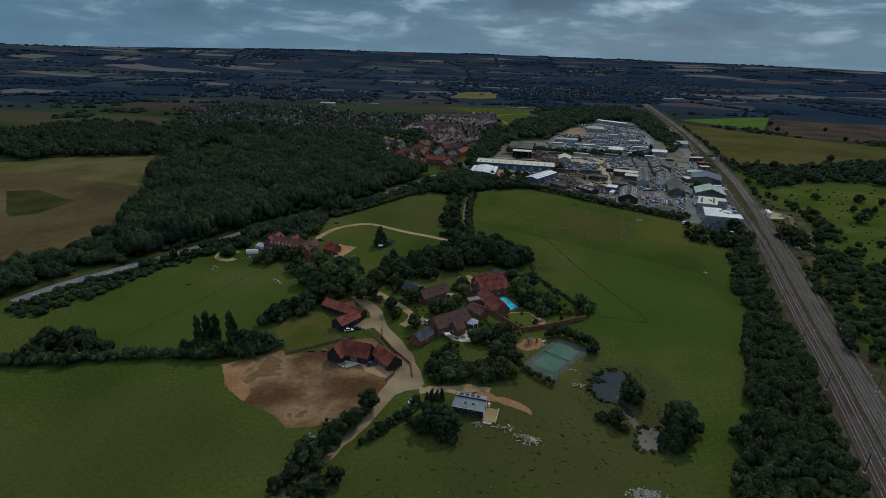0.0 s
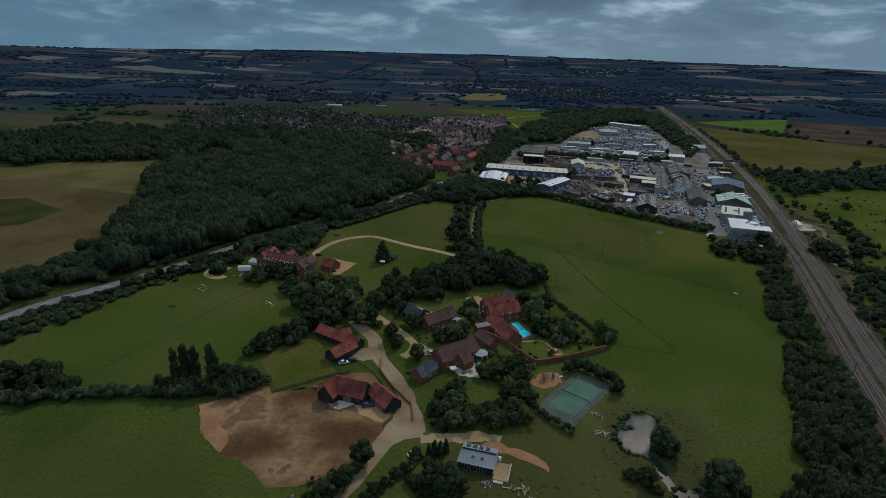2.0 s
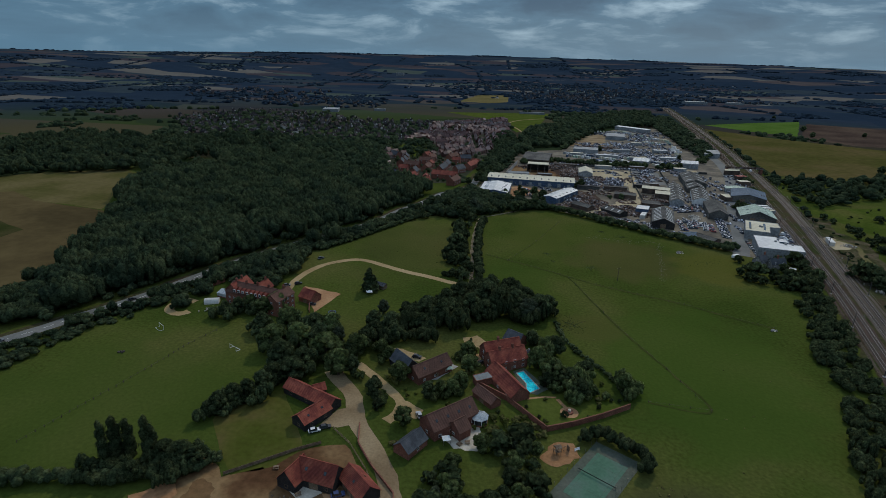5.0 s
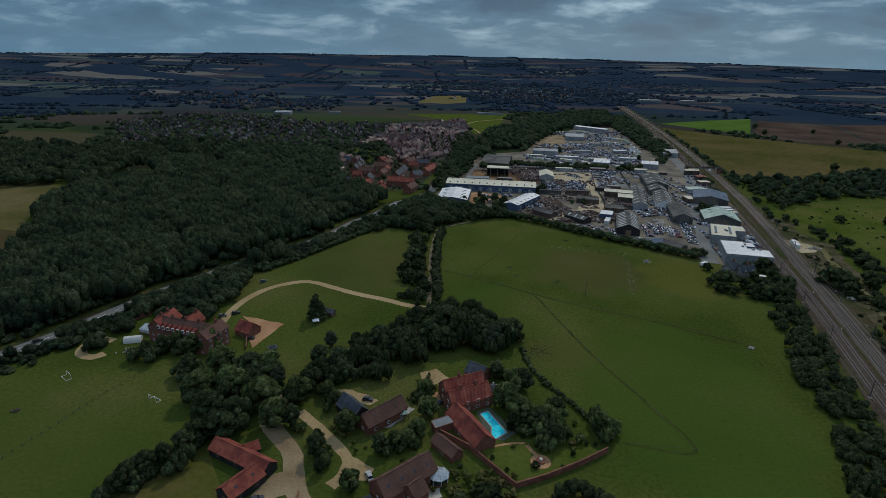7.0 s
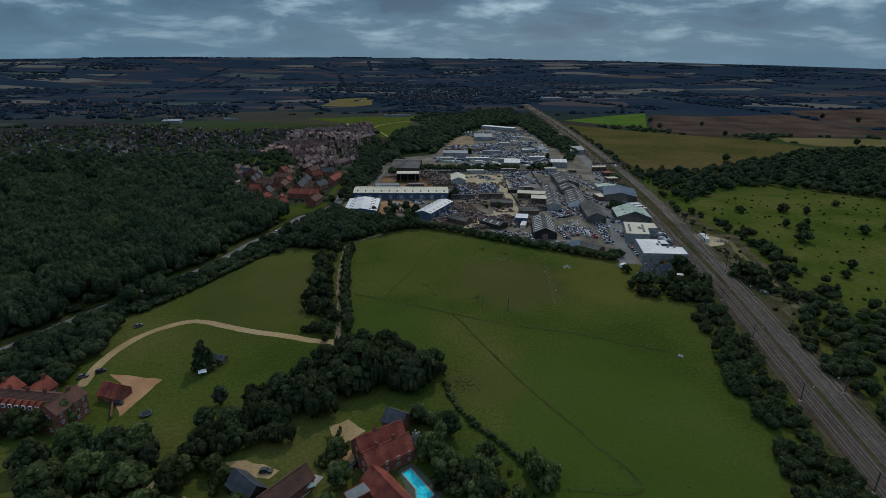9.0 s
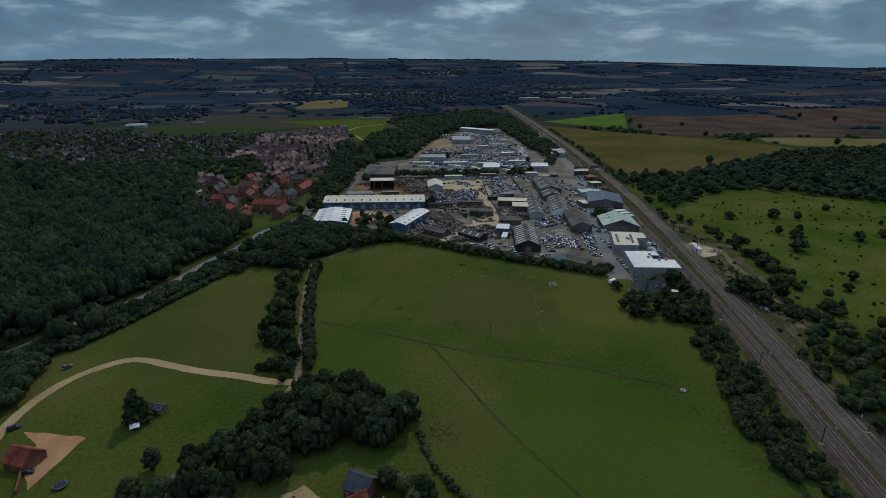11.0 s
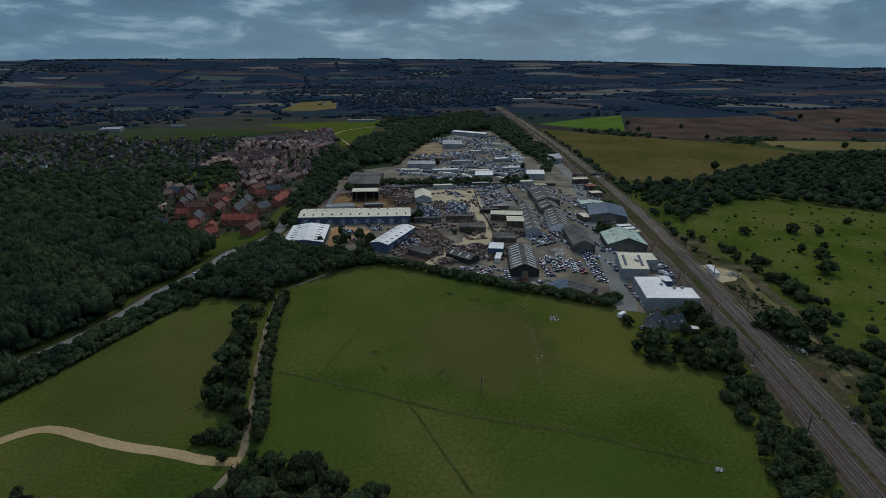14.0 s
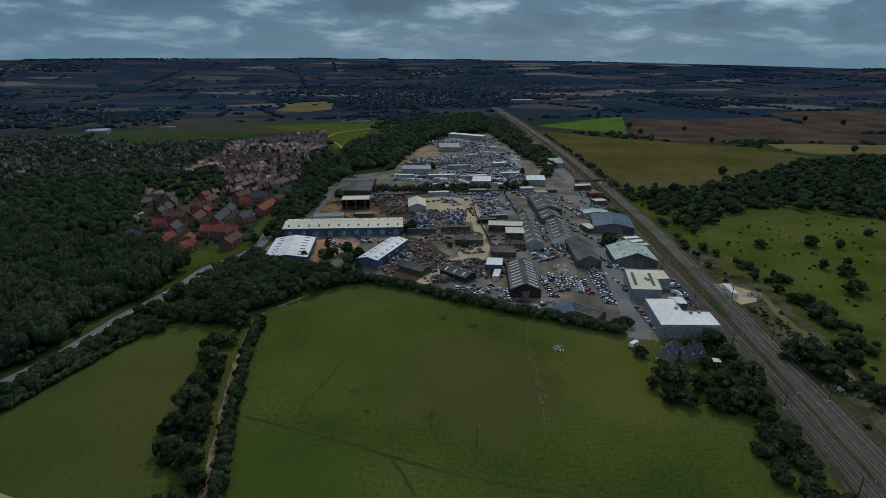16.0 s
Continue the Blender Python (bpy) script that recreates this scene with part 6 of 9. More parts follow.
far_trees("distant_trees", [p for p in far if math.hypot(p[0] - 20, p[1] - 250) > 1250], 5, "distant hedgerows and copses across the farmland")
far_trees("hedgerow_trees", [(x, y, r * 0.8, h) for x, y, r, h in far if math.hypot(x - 20, y - 250) <= 1250], 6, "dark hedgerow trees and copses beyond the estate", "leaf_wood")
bank = []
for a, b in sides(curve_through(RAIL_E[8:12], 9.0), 0, 11):
    if rf.random() < 0.6:
        bank.append((b.x + rf.uniform(-2, 3), b.y + rf.uniform(-3, 3), rf.uniform(1.6, 3.6), rf.uniform(2.5, 6.0)))
thicket("railway_bank_bushes", bank, "leaf_wood", 14, "row of bushes on the far railway bank", lobes=5, clumps=20)

# ---- the farm hamlet ----
gabled("barn", (-93.2, 246.0), (-71.0, 237.5), 6.5, 2.8, 5.2, "blackboard", "tile", "long low black barn with a red tiled roof", "barn", wins=3, doors=((1, 2.0, 2.4, 2.3),), frame_mat="wood")
gabled("barn", (-79.6, 225.0), (-74.2, 236.0), 7.0, 3.0, 5.6, "blackboard", "tile", "black barn wing with a red tiled roof", "barn", wins=2, rooflights=2, gable_win=True, frame_mat="wood")
gabled("porch", (-83.0, 244.5), (-79.5, 247.5), 4.2, 2.6, 4.3, "blackboard", "tile", "small tiled porch on the long barn", "porch")
gabled("barn", (-68.4, 203.8), (-55.6, 202.4), 7.8, 3.2, 7.6, "blackboard", "tile", "large converted barn with a red tiled roof", "barn", rooflights=2, wins=3, doors=((-1, 0.0, 3.0, 3.0),), frame_mat="wood")
gabled("barn", (-70.2, 197.2), (-68.0, 205.2), 7.0, 3.2, 7.2, "blackboard", "tile", "cross wing of the converted barn", "barn", gable_win=True, wins=1, frame_mat="wood")
gabled("garage", (-53.4, 206.0), (-44.2, 198.4), 7.2, 2.8, 6.0, "blackboard", "tile", "black timber garage with a red tiled roof", "garage", rooflights=1, doors=((-1, -3.0, 2.6, 2.3), (-1, 0.0, 2.6, 2.3), (-1, 3.0, 2.6, 2.3)))
gabled("barn_house", (-35.0, 232.0), (-22.0, 246.4), 9.0, 4.2, 8.2, "brick", "tile_brown", "long brick barn house with a brown tiled roof", "house", rooflights=4, wins=4, gable_win=True, doors=((-1, 3.4, 1.2, 2.1),))
gabled("house_wing", (-25.8, 233.2), (-22.6, 237.2), 6.5, 3.5, 6.4, "brick", "tile_brown", "gabled brick wing of the barn house", "house", gable_win=True)
gabled("outbuilding", (-40.8, 219.5), (-36.5, 228.4), 6.5, 2.8, 5.5, "brick", "slate", "slate-roofed outbuilding beside the barn house", "outbuilding", wins=1, doors=((2, 0.0, 1.8, 2.1),))
gabled("cottage", (-48.0, 262.8), (-37.1, 276.6), 7.4, 3.6, 7.0, "brick", "tile_brown", "brick cottage with a brown tiled roof", "house", wins=3, gable_win=True, rooflights=2, doors=((-1, 1.0, 1.0, 2.1),))
gabled("black_barn", (-58.4, 275.4), (-49.8, 268.0), 7.0, 3.2, 6.6, "blackboard", "slate", "black barn with a dark slate roof", "barn", wins=1, gable_win=True)
gabled("farmhouse", (-22.6, 286.2), (-8.4, 295.0), 8.2, 4.6, 8.6, "brick", "tile", "red brick farmhouse range with a tiled roof", "house", chimneys=(-0.2,), wins=4, storeys=2, gable_win=True)
gabled("farmhouse", (-19.6, 279.4), (-5.8, 288.8), 8.2, 4.6, 8.4, "brick", "tile", "front range of the red brick farmhouse", "house", chimneys=(-0.4, 0.35), wins=4, storeys=2, gable_win=True, doors=((-1, 1.0, 1.1, 2.1),))
gabled("pool_barn", (-16.6, 276.0), (-4.6, 259.8), 8.4, 2.8, 6.4, "brick", "tile", "long tiled barn beside the swimming pool", "barn", doors=((1, 0.0, 2.4, 2.2),), wins=3)
gabled("slate_wing", (-13.6, 305.4), (-6.8, 301.6), 8.0, 3.6, 6.6, "brick", "slate", "slate-roofed back wing of the farmhouse", "house", wins=2)
gabled("cart_shed", (-21.3, 260.6), (-13.3, 253.4), 5.0, 2.4, 4.4, "brick", "tile_brown", "low brick cart shed with a tiled roof", "shed", doors=((-1, 0.0, 2.4, 2.1),))
flat_block("lean_to", [(-24.4, 268.3), (-16.3, 274.5), (-14.0, 270.6), (-22.3, 264.6)], 3.0, "brick", "felt", "flat grey-roofed brick store by the farmhouse", "shed", 0.2)


def conservatory(x, y, r):
    e = thing("conservatory", x, y, 0, 0, "eight-sided conservatory with a pale glass roof", "conservatory")
    ring = [(r * math.cos(i * math.tau / 8 + 0.39), r * math.sin(i * math.tau / 8 + 0.39)) for i in range(8)]
    part("plinth", prism(bmesh.new(), ring, 0, 0.7), "brick", e)
    for i in range(8):
        a, b = ring[i], ring[(i + 1) % 8]
        m = ((a[0] + b[0]) / 2, (a[1] + b[1]) / 2)
        d = Vector((b[0] - a[0], b[1] - a[1])).normalized()
        n = Vector((d.y, -d.x)) * 0.03
        bm = bmesh.new()
        prism(bm, [(a[0] * 0.97 - n.x, a[1] * 0.97 - n.y), (b[0] * 0.97 - n.x, b[1] * 0.97 - n.y), (b[0] * 0.97 + n.x, b[1] * 0.97 + n.y), (a[0] * 0.97 + n.x, a[1] * 0.97 + n.y)], 0.7, 2.7)
        part("pane", bm, "glass", e)
        post = boxed(a[0] * 0.98 - 0.07, a[1] * 0.98 - 0.07, 0.7, a[0] * 0.98 + 0.07, a[1] * 0.98 + 0.07, 2.75)
        part("post", post, "white", e)
        bm = bmesh.new()
        k = 1.06
        f = [bm.verts.new(p) for p in ((a[0] * k, a[1] * k, 2.7), (b[0] * k, b[1] * k, 2.7), (0, 0, 4.3), (a[0] * k, a[1] * k, 2.76), (b[0] * k, b[1] * k, 2.76), (0, 0, 4.36))]
        for q in ((3, 4, 5), (2, 1, 0), (0, 1, 4, 3), (1, 2, 5, 4), (2, 0, 3, 5)):
            bm.faces.new([f[j] for j in q])
        part("roof_pane", bm, "glass_pale", e)
    return e


conservatory(-18.2, 243.2, 3.3)


def new_house():
    """The new single-storey house above the ponds."""
    e = thing("new_house", -9.9, 177.6, -4.0, 0, "new flat-roofed house with dark walls and grey roof", "house")
    part("wall", boxed(-5.7, -3.2, 0, 5.3, 4.3, 3.2), "blackboard", e)
    roof = part("roof", boxed(-6.1, -3.9, 3.204, 5.7, 2.3, 3.5, bevel=0.03), "felt", e)
    part("fascia", boxed(-6.1, -3.96, 3.15, 5.7, -3.904, 3.46), "white", e)
    upper = part("upper_roof", boxed(-5.9, 2.304, 3.204, 5.6, 4.6, 4.1, bevel=0.04), "metal_grey", e)
    part("upper_glazing", boxed(-5.6, 2.27, 3.55, 5.3, 2.302, 4.0), "glass", e)
    for x in (-1.6, 1.4):
        part("rooflight", boxed(x - 0.5, -1.3, 3.5, x + 0.5, -0.3, 3.72, bevel=0.03), "glass", roof)
    for i in range(4):
        part("solar_panel", boxed(-4.6 + i * 2.1, 2.7, 4.104, -3.2 + i * 2.1, 4.2, 4.2), "glass", upper)
    for u in (-3.8, -0.8, 2.2):
        window(e, u, 0.2, 2.2, 2.1, -1, 6, 3.2, "metal_grey")
    part("side_wall", boxed(5.304, -2.4, 0, 5.6, 4.0, 2.9), "white", e)
    part("door", boxed(5.604, 0.6, 0, 5.66, 1.6, 2.1), "wood", e)
    part("terrace", boxed(5.66, -4.8, 0.0, 10.2, 3.0, 0.4), "sand", e)
    part("terrace_wall", boxed(10.204, -4.9, 0.0, 10.5, 3.1, 1.0), "stone", e)
    part("terrace_step", boxed(6.0, -6.0, 0.0, 9.0, -4.804, 0.2), "stone", e)
    part("water_butt", prism(bmesh.new(), [(6.4 + 0.5 * math.cos(i * math.tau / 12), 4.2 + 0.5 * math.sin(i * math.tau / 12)) for i in range(12)], 0, 1.5), "white", e)


new_house()

# the manor
gabled("manor_house", (-158.5, 314.5), (-131.0, 310.0), 11.5, 7.0, 10.8, "brick", "tile_brown", "large red brick manor with many dormers", "house", chimneys=(-0.85, -0.4, 0.1, 0.6), wins=9, storeys=2, gable_win=True, doors=((-1, 0.0, 1.4, 2.3),))
gabled("manor_wing", (-130.8, 302.0), (-128.2, 315.0), 7.5, 8.2, 11.2, "brick", "tile_brown", "three-storey end wing of the brick manor", "house", chimneys=(0.5,), wins=4, storeys=3, gable_win=True)
gabled("manor_wing", (-157.0, 309.5), (-155.5, 322.0), 8.0, 7.4, 11.0, "brick", "tile", "gabled cross wing of the brick manor", "house", chimneys=(0.4,), wins=2, storeys=2, gable_win=True)
gabled("manor_wing", (-146.0, 316.0), (-144.5, 324.0), 7.0, 6.4, 9.6, "brick", "tile", "low rear wing of the brick manor", "house", chimneys=(0.6,), wins=2, storeys=2, gable_win=True)
gabled("coach_house", (-124.5, 325.2), (-116.5, 322.4), 8.0, 2.8, 6.2, "brick", "tile", "small tiled coach house beside the manor", "garage", wins=1, doors=((-1, 0.0, 2.6, 2.2),))


def dormer(x, y, rz, z):
    """A white-fronted dormer on the manor's roof."""
    e = thing("dormer", x, y, rz, z, "white-fronted tiled dormer on the manor roof", "dormer", "manor dormers")
    part("cheek", gable_body(0.85, 1.7, 1.5, 2.5), "tile", e)
    part("front", boxed(-0.7, -1.86, 0.1, 0.7, -1.702, 1.6), "white", e)
    part("pane", boxed(-0.5, -1.9, 0.3, 0.5, -1.862, 1.4), "glass", e)
    return e


rzm = math.degrees(math.atan2(-4.5, 27.5))
dx_m, dy_m = math.cos(radians(rzm)), math.sin(radians(rzm))
first = None
for i in range(8):
    u = -8.6 + i * 2.65
    cx, cy = -144.75 + dx_m * u + dy_m * 4.3, 312.25 + dy_m * u - dx_m * 4.3
    if first is None:
        first = dormer(cx, cy, rzm, 7.6)
    else:
        copy_thing(first, pose(cx, cy, 7.6, 0, 0, rzm))


def wall_run(name, points, height, thick, mat, label, category="wall", cap=None):
    """A garden wall of joined lengths with a coping."""
    e = thing(name, points[0][0], points[0][1], 0, 0, label, category)
    o = points[0]
    for a, b in zip(points, points[1:]):
        d = Vector((b[0] - a[0], b[1] - a[1], 0))
        n = Vector((-d.y, d.x, 0)).normalized() * thick / 2
        quad = [(a[0] - o[0] - n.x, a[1] - o[1] - n.y), (b[0] - o[0] - n.x, b[1] - o[1] - n.y), (b[0] - o[0] + n.x, b[1] - o[1] + n.y), (a[0] - o[0] + n.x, a[1] - o[1] + n.y)]
        part("wall_length", prism(bmesh.new(), quad, -0.1, height), mat, e)
        n *= 1.3
        quad = [(a[0] - o[0] - n.x, a[1] - o[1] - n.y), (b[0] - o[0] - n.x, b[1] - o[1] - n.y), (b[0] - o[0] + n.x, b[1] - o[1] + n.y), (a[0] - o[0] + n.x, a[1] - o[1] + n.y)]
        part("coping", prism(bmesh.new(), quad, height + 0.003, height + 0.12), cap or mat, e)
    return e


def fence(name, points, label, height=1.2, gap=2.6, mat="wood", rails=3, solid=False):
    """Posts with rails, or closed boards, along a line."""
    e = thing(name, points[0][0], points[0][1], 0, 0, label, "fence")
    o = Vector((*points[0], 0))
    line = []
    for a, b in zip(points, points[1:]):
        n = max(1, round(math.dist(a, b) / gap))
        line += [Vector((a[0] + (b[0] - a[0]) * i / n, a[1] + (b[1] - a[1]) * i / n, 0)) - o for i in range(n)]
    line.append(Vector((*points[-1], 0)) - o)
    post_mesh = None
    for p in line:
        if post_mesh is None:
            post_mesh = part("post", boxed(-0.07, -0.07, -0.1, 0.07, 0.07, height + 0.1), mat, e).data
            e.children[-1].location = p
        else:
            q = new("post", post_mesh)
            q.parent, q.location = e, p
    for a, b in zip(line, line[1:]):
        d = b - a
        n = Vector((-d.y, d.x, 0)).normalized() * 0.03
        quad = [tuple((a - n)[:2]), tuple((b - n)[:2]), tuple((b + n)[:2]), tuple((a + n)[:2])]
        if solid:
            part("board", prism(bmesh.new(), quad, 0.05, height), mat, e)
        else:
            bm = bmesh.new()
            for k in range(rails):
                z = height * (k + 0.7) / rails
                t = 0.06 if rails > 1 else 0.015
                prism(bm, quad, z - t, z + t)
            part("rail", bm, mat, e)
    return e


wall_run("garden_wall", GARDEN_WALL, 2.2, 0.35, "brick", "brick garden wall round the farmhouse garden")
wall_run("manor_wall", [(-185, 318), (-181, 324), (-177, 334)], 2.4, 0.4, "brick", "old red brick wall beside the manor")
wall_run("court_wall", [(-120.0, 322.0), (-114.5, 309.5)], 1.6, 0.35, "brick", "brick wall of the manor court")
wall_run("road_wall", [(-59.5, 232.0), (-56.5, 222.0), (-49.0, 213.0), (-38.5, 203.0), (-35.6, 194.0)], 0.9, 0.3, "brick", "low curved brick wall on the farm road", cap=None)
fence("board_fence", [(-92.0, 198.5), (-83.7, 206.0), (-75.1, 214.0), (-68.6, 219.0)], "brown close-boarded fence beside the paddock", 1.3, solid=True, mat="wood")
fence("road_fence", FENCE_ROAD, "pale post and rail fence on the road", 1.2)
fence("site_fence", [(-46.0, 200.0), (-43.2, 194.0), (-45.2, 188.0)], "dark board fence at the site entrance", 1.6, solid=True)
fence("pasture_fence", LINE_A, "long wire and post fence across the pasture", 1.0, 9.0, "bark", rails=1)
fence("pasture_fence", LINE_B, "dark post fence across the pasture", 1.0, 9.0, "bark", rails=1)
fence("pasture_fence", [(-23.7, 412.0), (-9.1, 451.1), (10.0, 516.0)], "thin post fence dividing the pasture", 1.0, 7.0, "bark", rails=1)
fence("manor_fence", [(-148.0, 281.0), (-152.6, 266.8), (-155.0, 250.0), (-160.0, 225.0), (-166.0, 196.0)], "thin fence across the manor paddock", 1.0, 3.0, "bark", rails=1)
strip("worn_line_a", LINE_A, 1.2, 0.06, "trodden", 0.4, 3, "worn earth line along the pasture fence")
strip("worn_line_b", LINE_B, 0.9, 0.064, "trodden", 0.35, 3, "dark worn line across the pasture")
strip("worn_line_c", LINE_C, 0.7, 0.034, "worn", 0.2, 3, "faint worn line dividing the pasture")

# courts, terraces and beds
sheet("paddock", PADDOCK, 0.04, "paddock", 0.5, 4, "dry mown paddock by the barns")
sheet("barn_terrace", PLINTH, 0.12, "stone", 0.3, 3, "pale stone terrace by the converted barn")
sheet("barn_court", BRICK_YARD, 0.11, "redsand", 0.3, 3, "red gravel court by the garage")
sheet("house_terrace", TERRACE_C, 0.10, "stone", 0.6, 2, "paved terrace behind the barn house")
sheet("farmhouse_court", E_COURT, 0.08, "sand", 0.5, 3, "sandy court behind the farmhouse")
sheet("farmhouse_side_court", E_COURT2, 0.08, "redsand", 0.4, 3, "sandy court beside the farmhouse")
sheet("cottage_court", D_COURT, 0.08, "sand", 0.5, 3, "sandy court behind the cottage")
sheet("cottage_patio", D_PATIO, 0.09, "concrete", 0.3, 3, "pale patio in front of the cottage")
sheet("garden_lawn", GARDEN_LAWN, 0.04, "lawn", 0.3, 3, "trim lawn of the walled garden")


def tennis_court():
    c, a = (22.0, 223.7), math.degrees(math.atan2(234.2 - 204.9, 37.2 - 20.9))
    e = thing("tennis_court", c[0], c[1], a, 0, "faded green tennis court with a mossy surround", "tennis court", kind="")
    part("surround", boxed(-16.8, -8.2, -0.05, 16.8, 8.2, 0.06), "court_edge", e)
    part("playing_surface", boxed(-11.9, -5.5, 0.06, 11.9, 5.5, 0.068), "court", e)
    for x0, y0, x1, y1 in ((-11.9, -5.5, 11.9, -5.4), (-11.9, 5.4, 11.9, 5.5), (-11.9, -5.4, -11.8, 5.4), (11.8, -5.4, 11.9, 5.4), (-11.8, -4.2, 11.8, -4.12), (-11.8, 4.12, 11.8, 4.2), (-6.4, -4.12, -6.32, 4.12), (6.32, -4.12, 6.4, 4.12)):
        part("court_line", boxed(x0, y0, 0.068, x1, y1, 0.073), "court_edge", e)
    part("net", boxed(-0.012, -6.4, 0.5, 0.012, 6.4, 0.9), "court_edge", e)
    for y in (-6.4, 6.4):
        part("net_post", boxed(-0.06, y - 0.06, 0, 0.06, y + 0.06, 1.1), "steel", e)
    for i in range(9):
        for s in (-1, 1):
            part("fence_post", boxed(-16.7 + i * 4.17 - 0.04, s * 8.1 - 0.04, 0, -16.7 + i * 4.17 + 0.04, s * 8.1 + 0.04, 2.7), "steel", e)


tennis_court()


def swimming_pool():
    deck = sheet("pool_deck", POOL_DECK, 0.12, "court_edge", 0.1, 3, "dark paved deck round the pool")
    e = thing("swimming_pool", -7.0, 279.4, 0, 0, "turquoise swimming pool with a pale stone rim", "swimming pool")
    pts = [(x + 7.0, y - 279.4) for x, y in ((-7.6, 279.3), (-4.7, 281.4), (2.6, 270.0), (-1.5, 265.6), (-2.7, 267.2), (-3.0, 272.3))]
    part("water", prism(bmesh.new(), pts, 0.124, 0.16), "pool", e)
    rim = bmesh.new()
    for a, b in zip(pts, pts[1:] + pts[:1]):
        d = Vector((b[0] - a[0], b[1] - a[1], 0))
        n = Vector((-d.y, d.x, 0)).normalized() * 0.2
        prism(rim, [(a[0] - n.x, a[1] - n.y), (b[0] - n.x, b[1] - n.y), (b[0] + n.x, b[1] + n.y), (a[0] + n.x, a[1] + n.y)], 0.122, 0.24)
    part("rim", rim, "concrete", e)


swimming_pool()


def pond(name, points, label, seed):
    rng = random.Random(seed)
    e = sheet(name, points, 0.03, "water" if seed == 3 else "water_still", 0.7, 2, label)
    line = points + points[:1]
    spots = [(x, y, rng.uniform(0.7, 1.5), rng.uniform(0.6, 1.6)) for x, y in along(line, 2.0, rng, 0.8)]
    thicket(name + "_reeds", spots, "leaf", seed, "low reeds and rushes round the pond", "reeds", lobes=3, clumps=14)
    return e


pond("pond", POND_A, "dark pond with bright sun glitter", 3)
pond("pond_lower", POND_B, "small dark lower pond", 4)
strip("pond_channel", [(45, 196), (47.4, 191.8), (48.7, 186.5), (50.5, 180.7)], 2.6, 0.026, "water_still", 0.5, 2, "narrow channel between the ponds")
thicket("pond_island", [(38.6 + 3.2 * math.cos(i) * rt.random(), 208.6 + 2.8 * math.sin(i) * rt.random(), 0.9, 0.8) for i in range(14)], "leaf", 8, "low green island in the pond", "reeds", lobes=3, clumps=14)


def fountain(x, y):
    e = thing("fountain", x, y, 0, 0, "round stone garden fountain on a paved ring", "fountain")
    for name, r, z0, z1, mat in (("paving", 3.4, 0.0, 0.1, "redsand"), ("basin", 1.5, 0.1, 0.6, "brick"), ("bowl", 0.6, 0.6, 1.3, "stone")):
        part(name, prism(bmesh.new(), [(r * math.cos(i * math.tau / 20), r * math.sin(i * math.tau / 20)) for i in range(20)], z0, z1), mat, e)
    return e


fountain(14.0, 257.0)
strip("garden_path", [(9.5, 264.5), (11.5, 261.5), (12.6, 259.8)], 1.4, 0.06, "redsand", 0.05, 1, "paved garden path to the fountain")
strip("garden_path_side", [(-2.0, 262.0), (4.0, 264.5), (9.0, 265.5)], 1.0, 0.062, "redsand", 0.05, 1, "paved garden path below the pool")


def goal(x, y, rz):
    e = thing("football_goal", x, y, rz, 0, "small white tube football goal on the grass", "goal", "football goals")
    for px_, py_, pz, qx, qy, qz in ((-2.4, 0, 0, -2.3, 0.1, 2), (2.3, 0, 0, 2.4, 0.1, 2), (-2.4, 0, 2, 2.4, 0.1, 2.1), (-2.4, 1.9, 0, 2.4, 2.0, 0.1), (-2.4, 0.1, 0, -2.3, 1.9, 0.1), (2.3, 0.1, 0, 2.4, 1.9, 0.1)):
        part("tube", boxed(px_, py_, pz, qx, qy, qz), "white", e)
    return e


g1 = goal(-131.2, 267.5, -25)
copy_thing(g1, pose(-174.1, 277.2, 0, 0, 0, 150))

e = thing("trampoline", -103.2, 312.0, 0, 0, "round blue garden trampoline on the lawn", "trampoline")
for name, r, z0, z1, mat in (("mat", 1.7, 0.82, 0.86, "tyre"), ("pad", 2.1, 0.8, 0.85, "metal_bluegrey")):
    part(name, prism(bmesh.new(), [(r * math.cos(i * math.tau / 20), r * math.sin(i * math.tau / 20)) for i in range(20)], z0 + (0.04 if name == "mat" else 0), z1 + (0.04 if name == "mat" else 0)), mat, e)
for i in range(6):
    a = i * math.tau / 6
    part("leg", boxed(1.9 * math.cos(a) - 0.04, 1.9 * math.sin(a) - 0.04, 0, 1.9 * math.cos(a) + 0.04, 1.9 * math.sin(a) + 0.04, 0.8), "steel", e)

gabled("garden_shed", (-91.5, 350.0), (-86.5, 348.5), 3.6, 2.2, 3.2, "wood", "slate", "dark garden shed on the manor lawn", "shed", rooflights=2, doors=((-1, 0.0, 1.0, 1.9),))


def picnic_table(x, y, rz, label="wooden picnic table on the grass", mat="wood"):
    e = thing("picnic_table", x, y, rz, 0, label, "table", "garden tables")
    part("tabletop", boxed(-0.9, -0.4, 0.7, 0.9, 0.4, 0.76), mat, e)
    for s in (-1, 1):
        part("bench", boxed(-0.9, s * 0.75 - 0.13, 0.42, 0.9, s * 0.75 + 0.13, 0.47), mat, e)
        part("leg", boxed(s * 0.7 - 0.05, -0.8, 0, s * 0.7 + 0.05, 0.8, 0.7), mat, e)
    return e


pt = picnic_table(-77.6, 205.0, 20)
for x, y, r in ((-66.0, 196.2, 40), (-70.5, 200.0, 80), (-20.5, 231.0, 10), (-23.0, 229.5, 60), (-5.0, 296.0, 20), (-3.8, 298.5, 70), (-19.0, 265.0, 30)):
    copy_thing(pt, pose(x, y, 0.1, 0, 0, r))


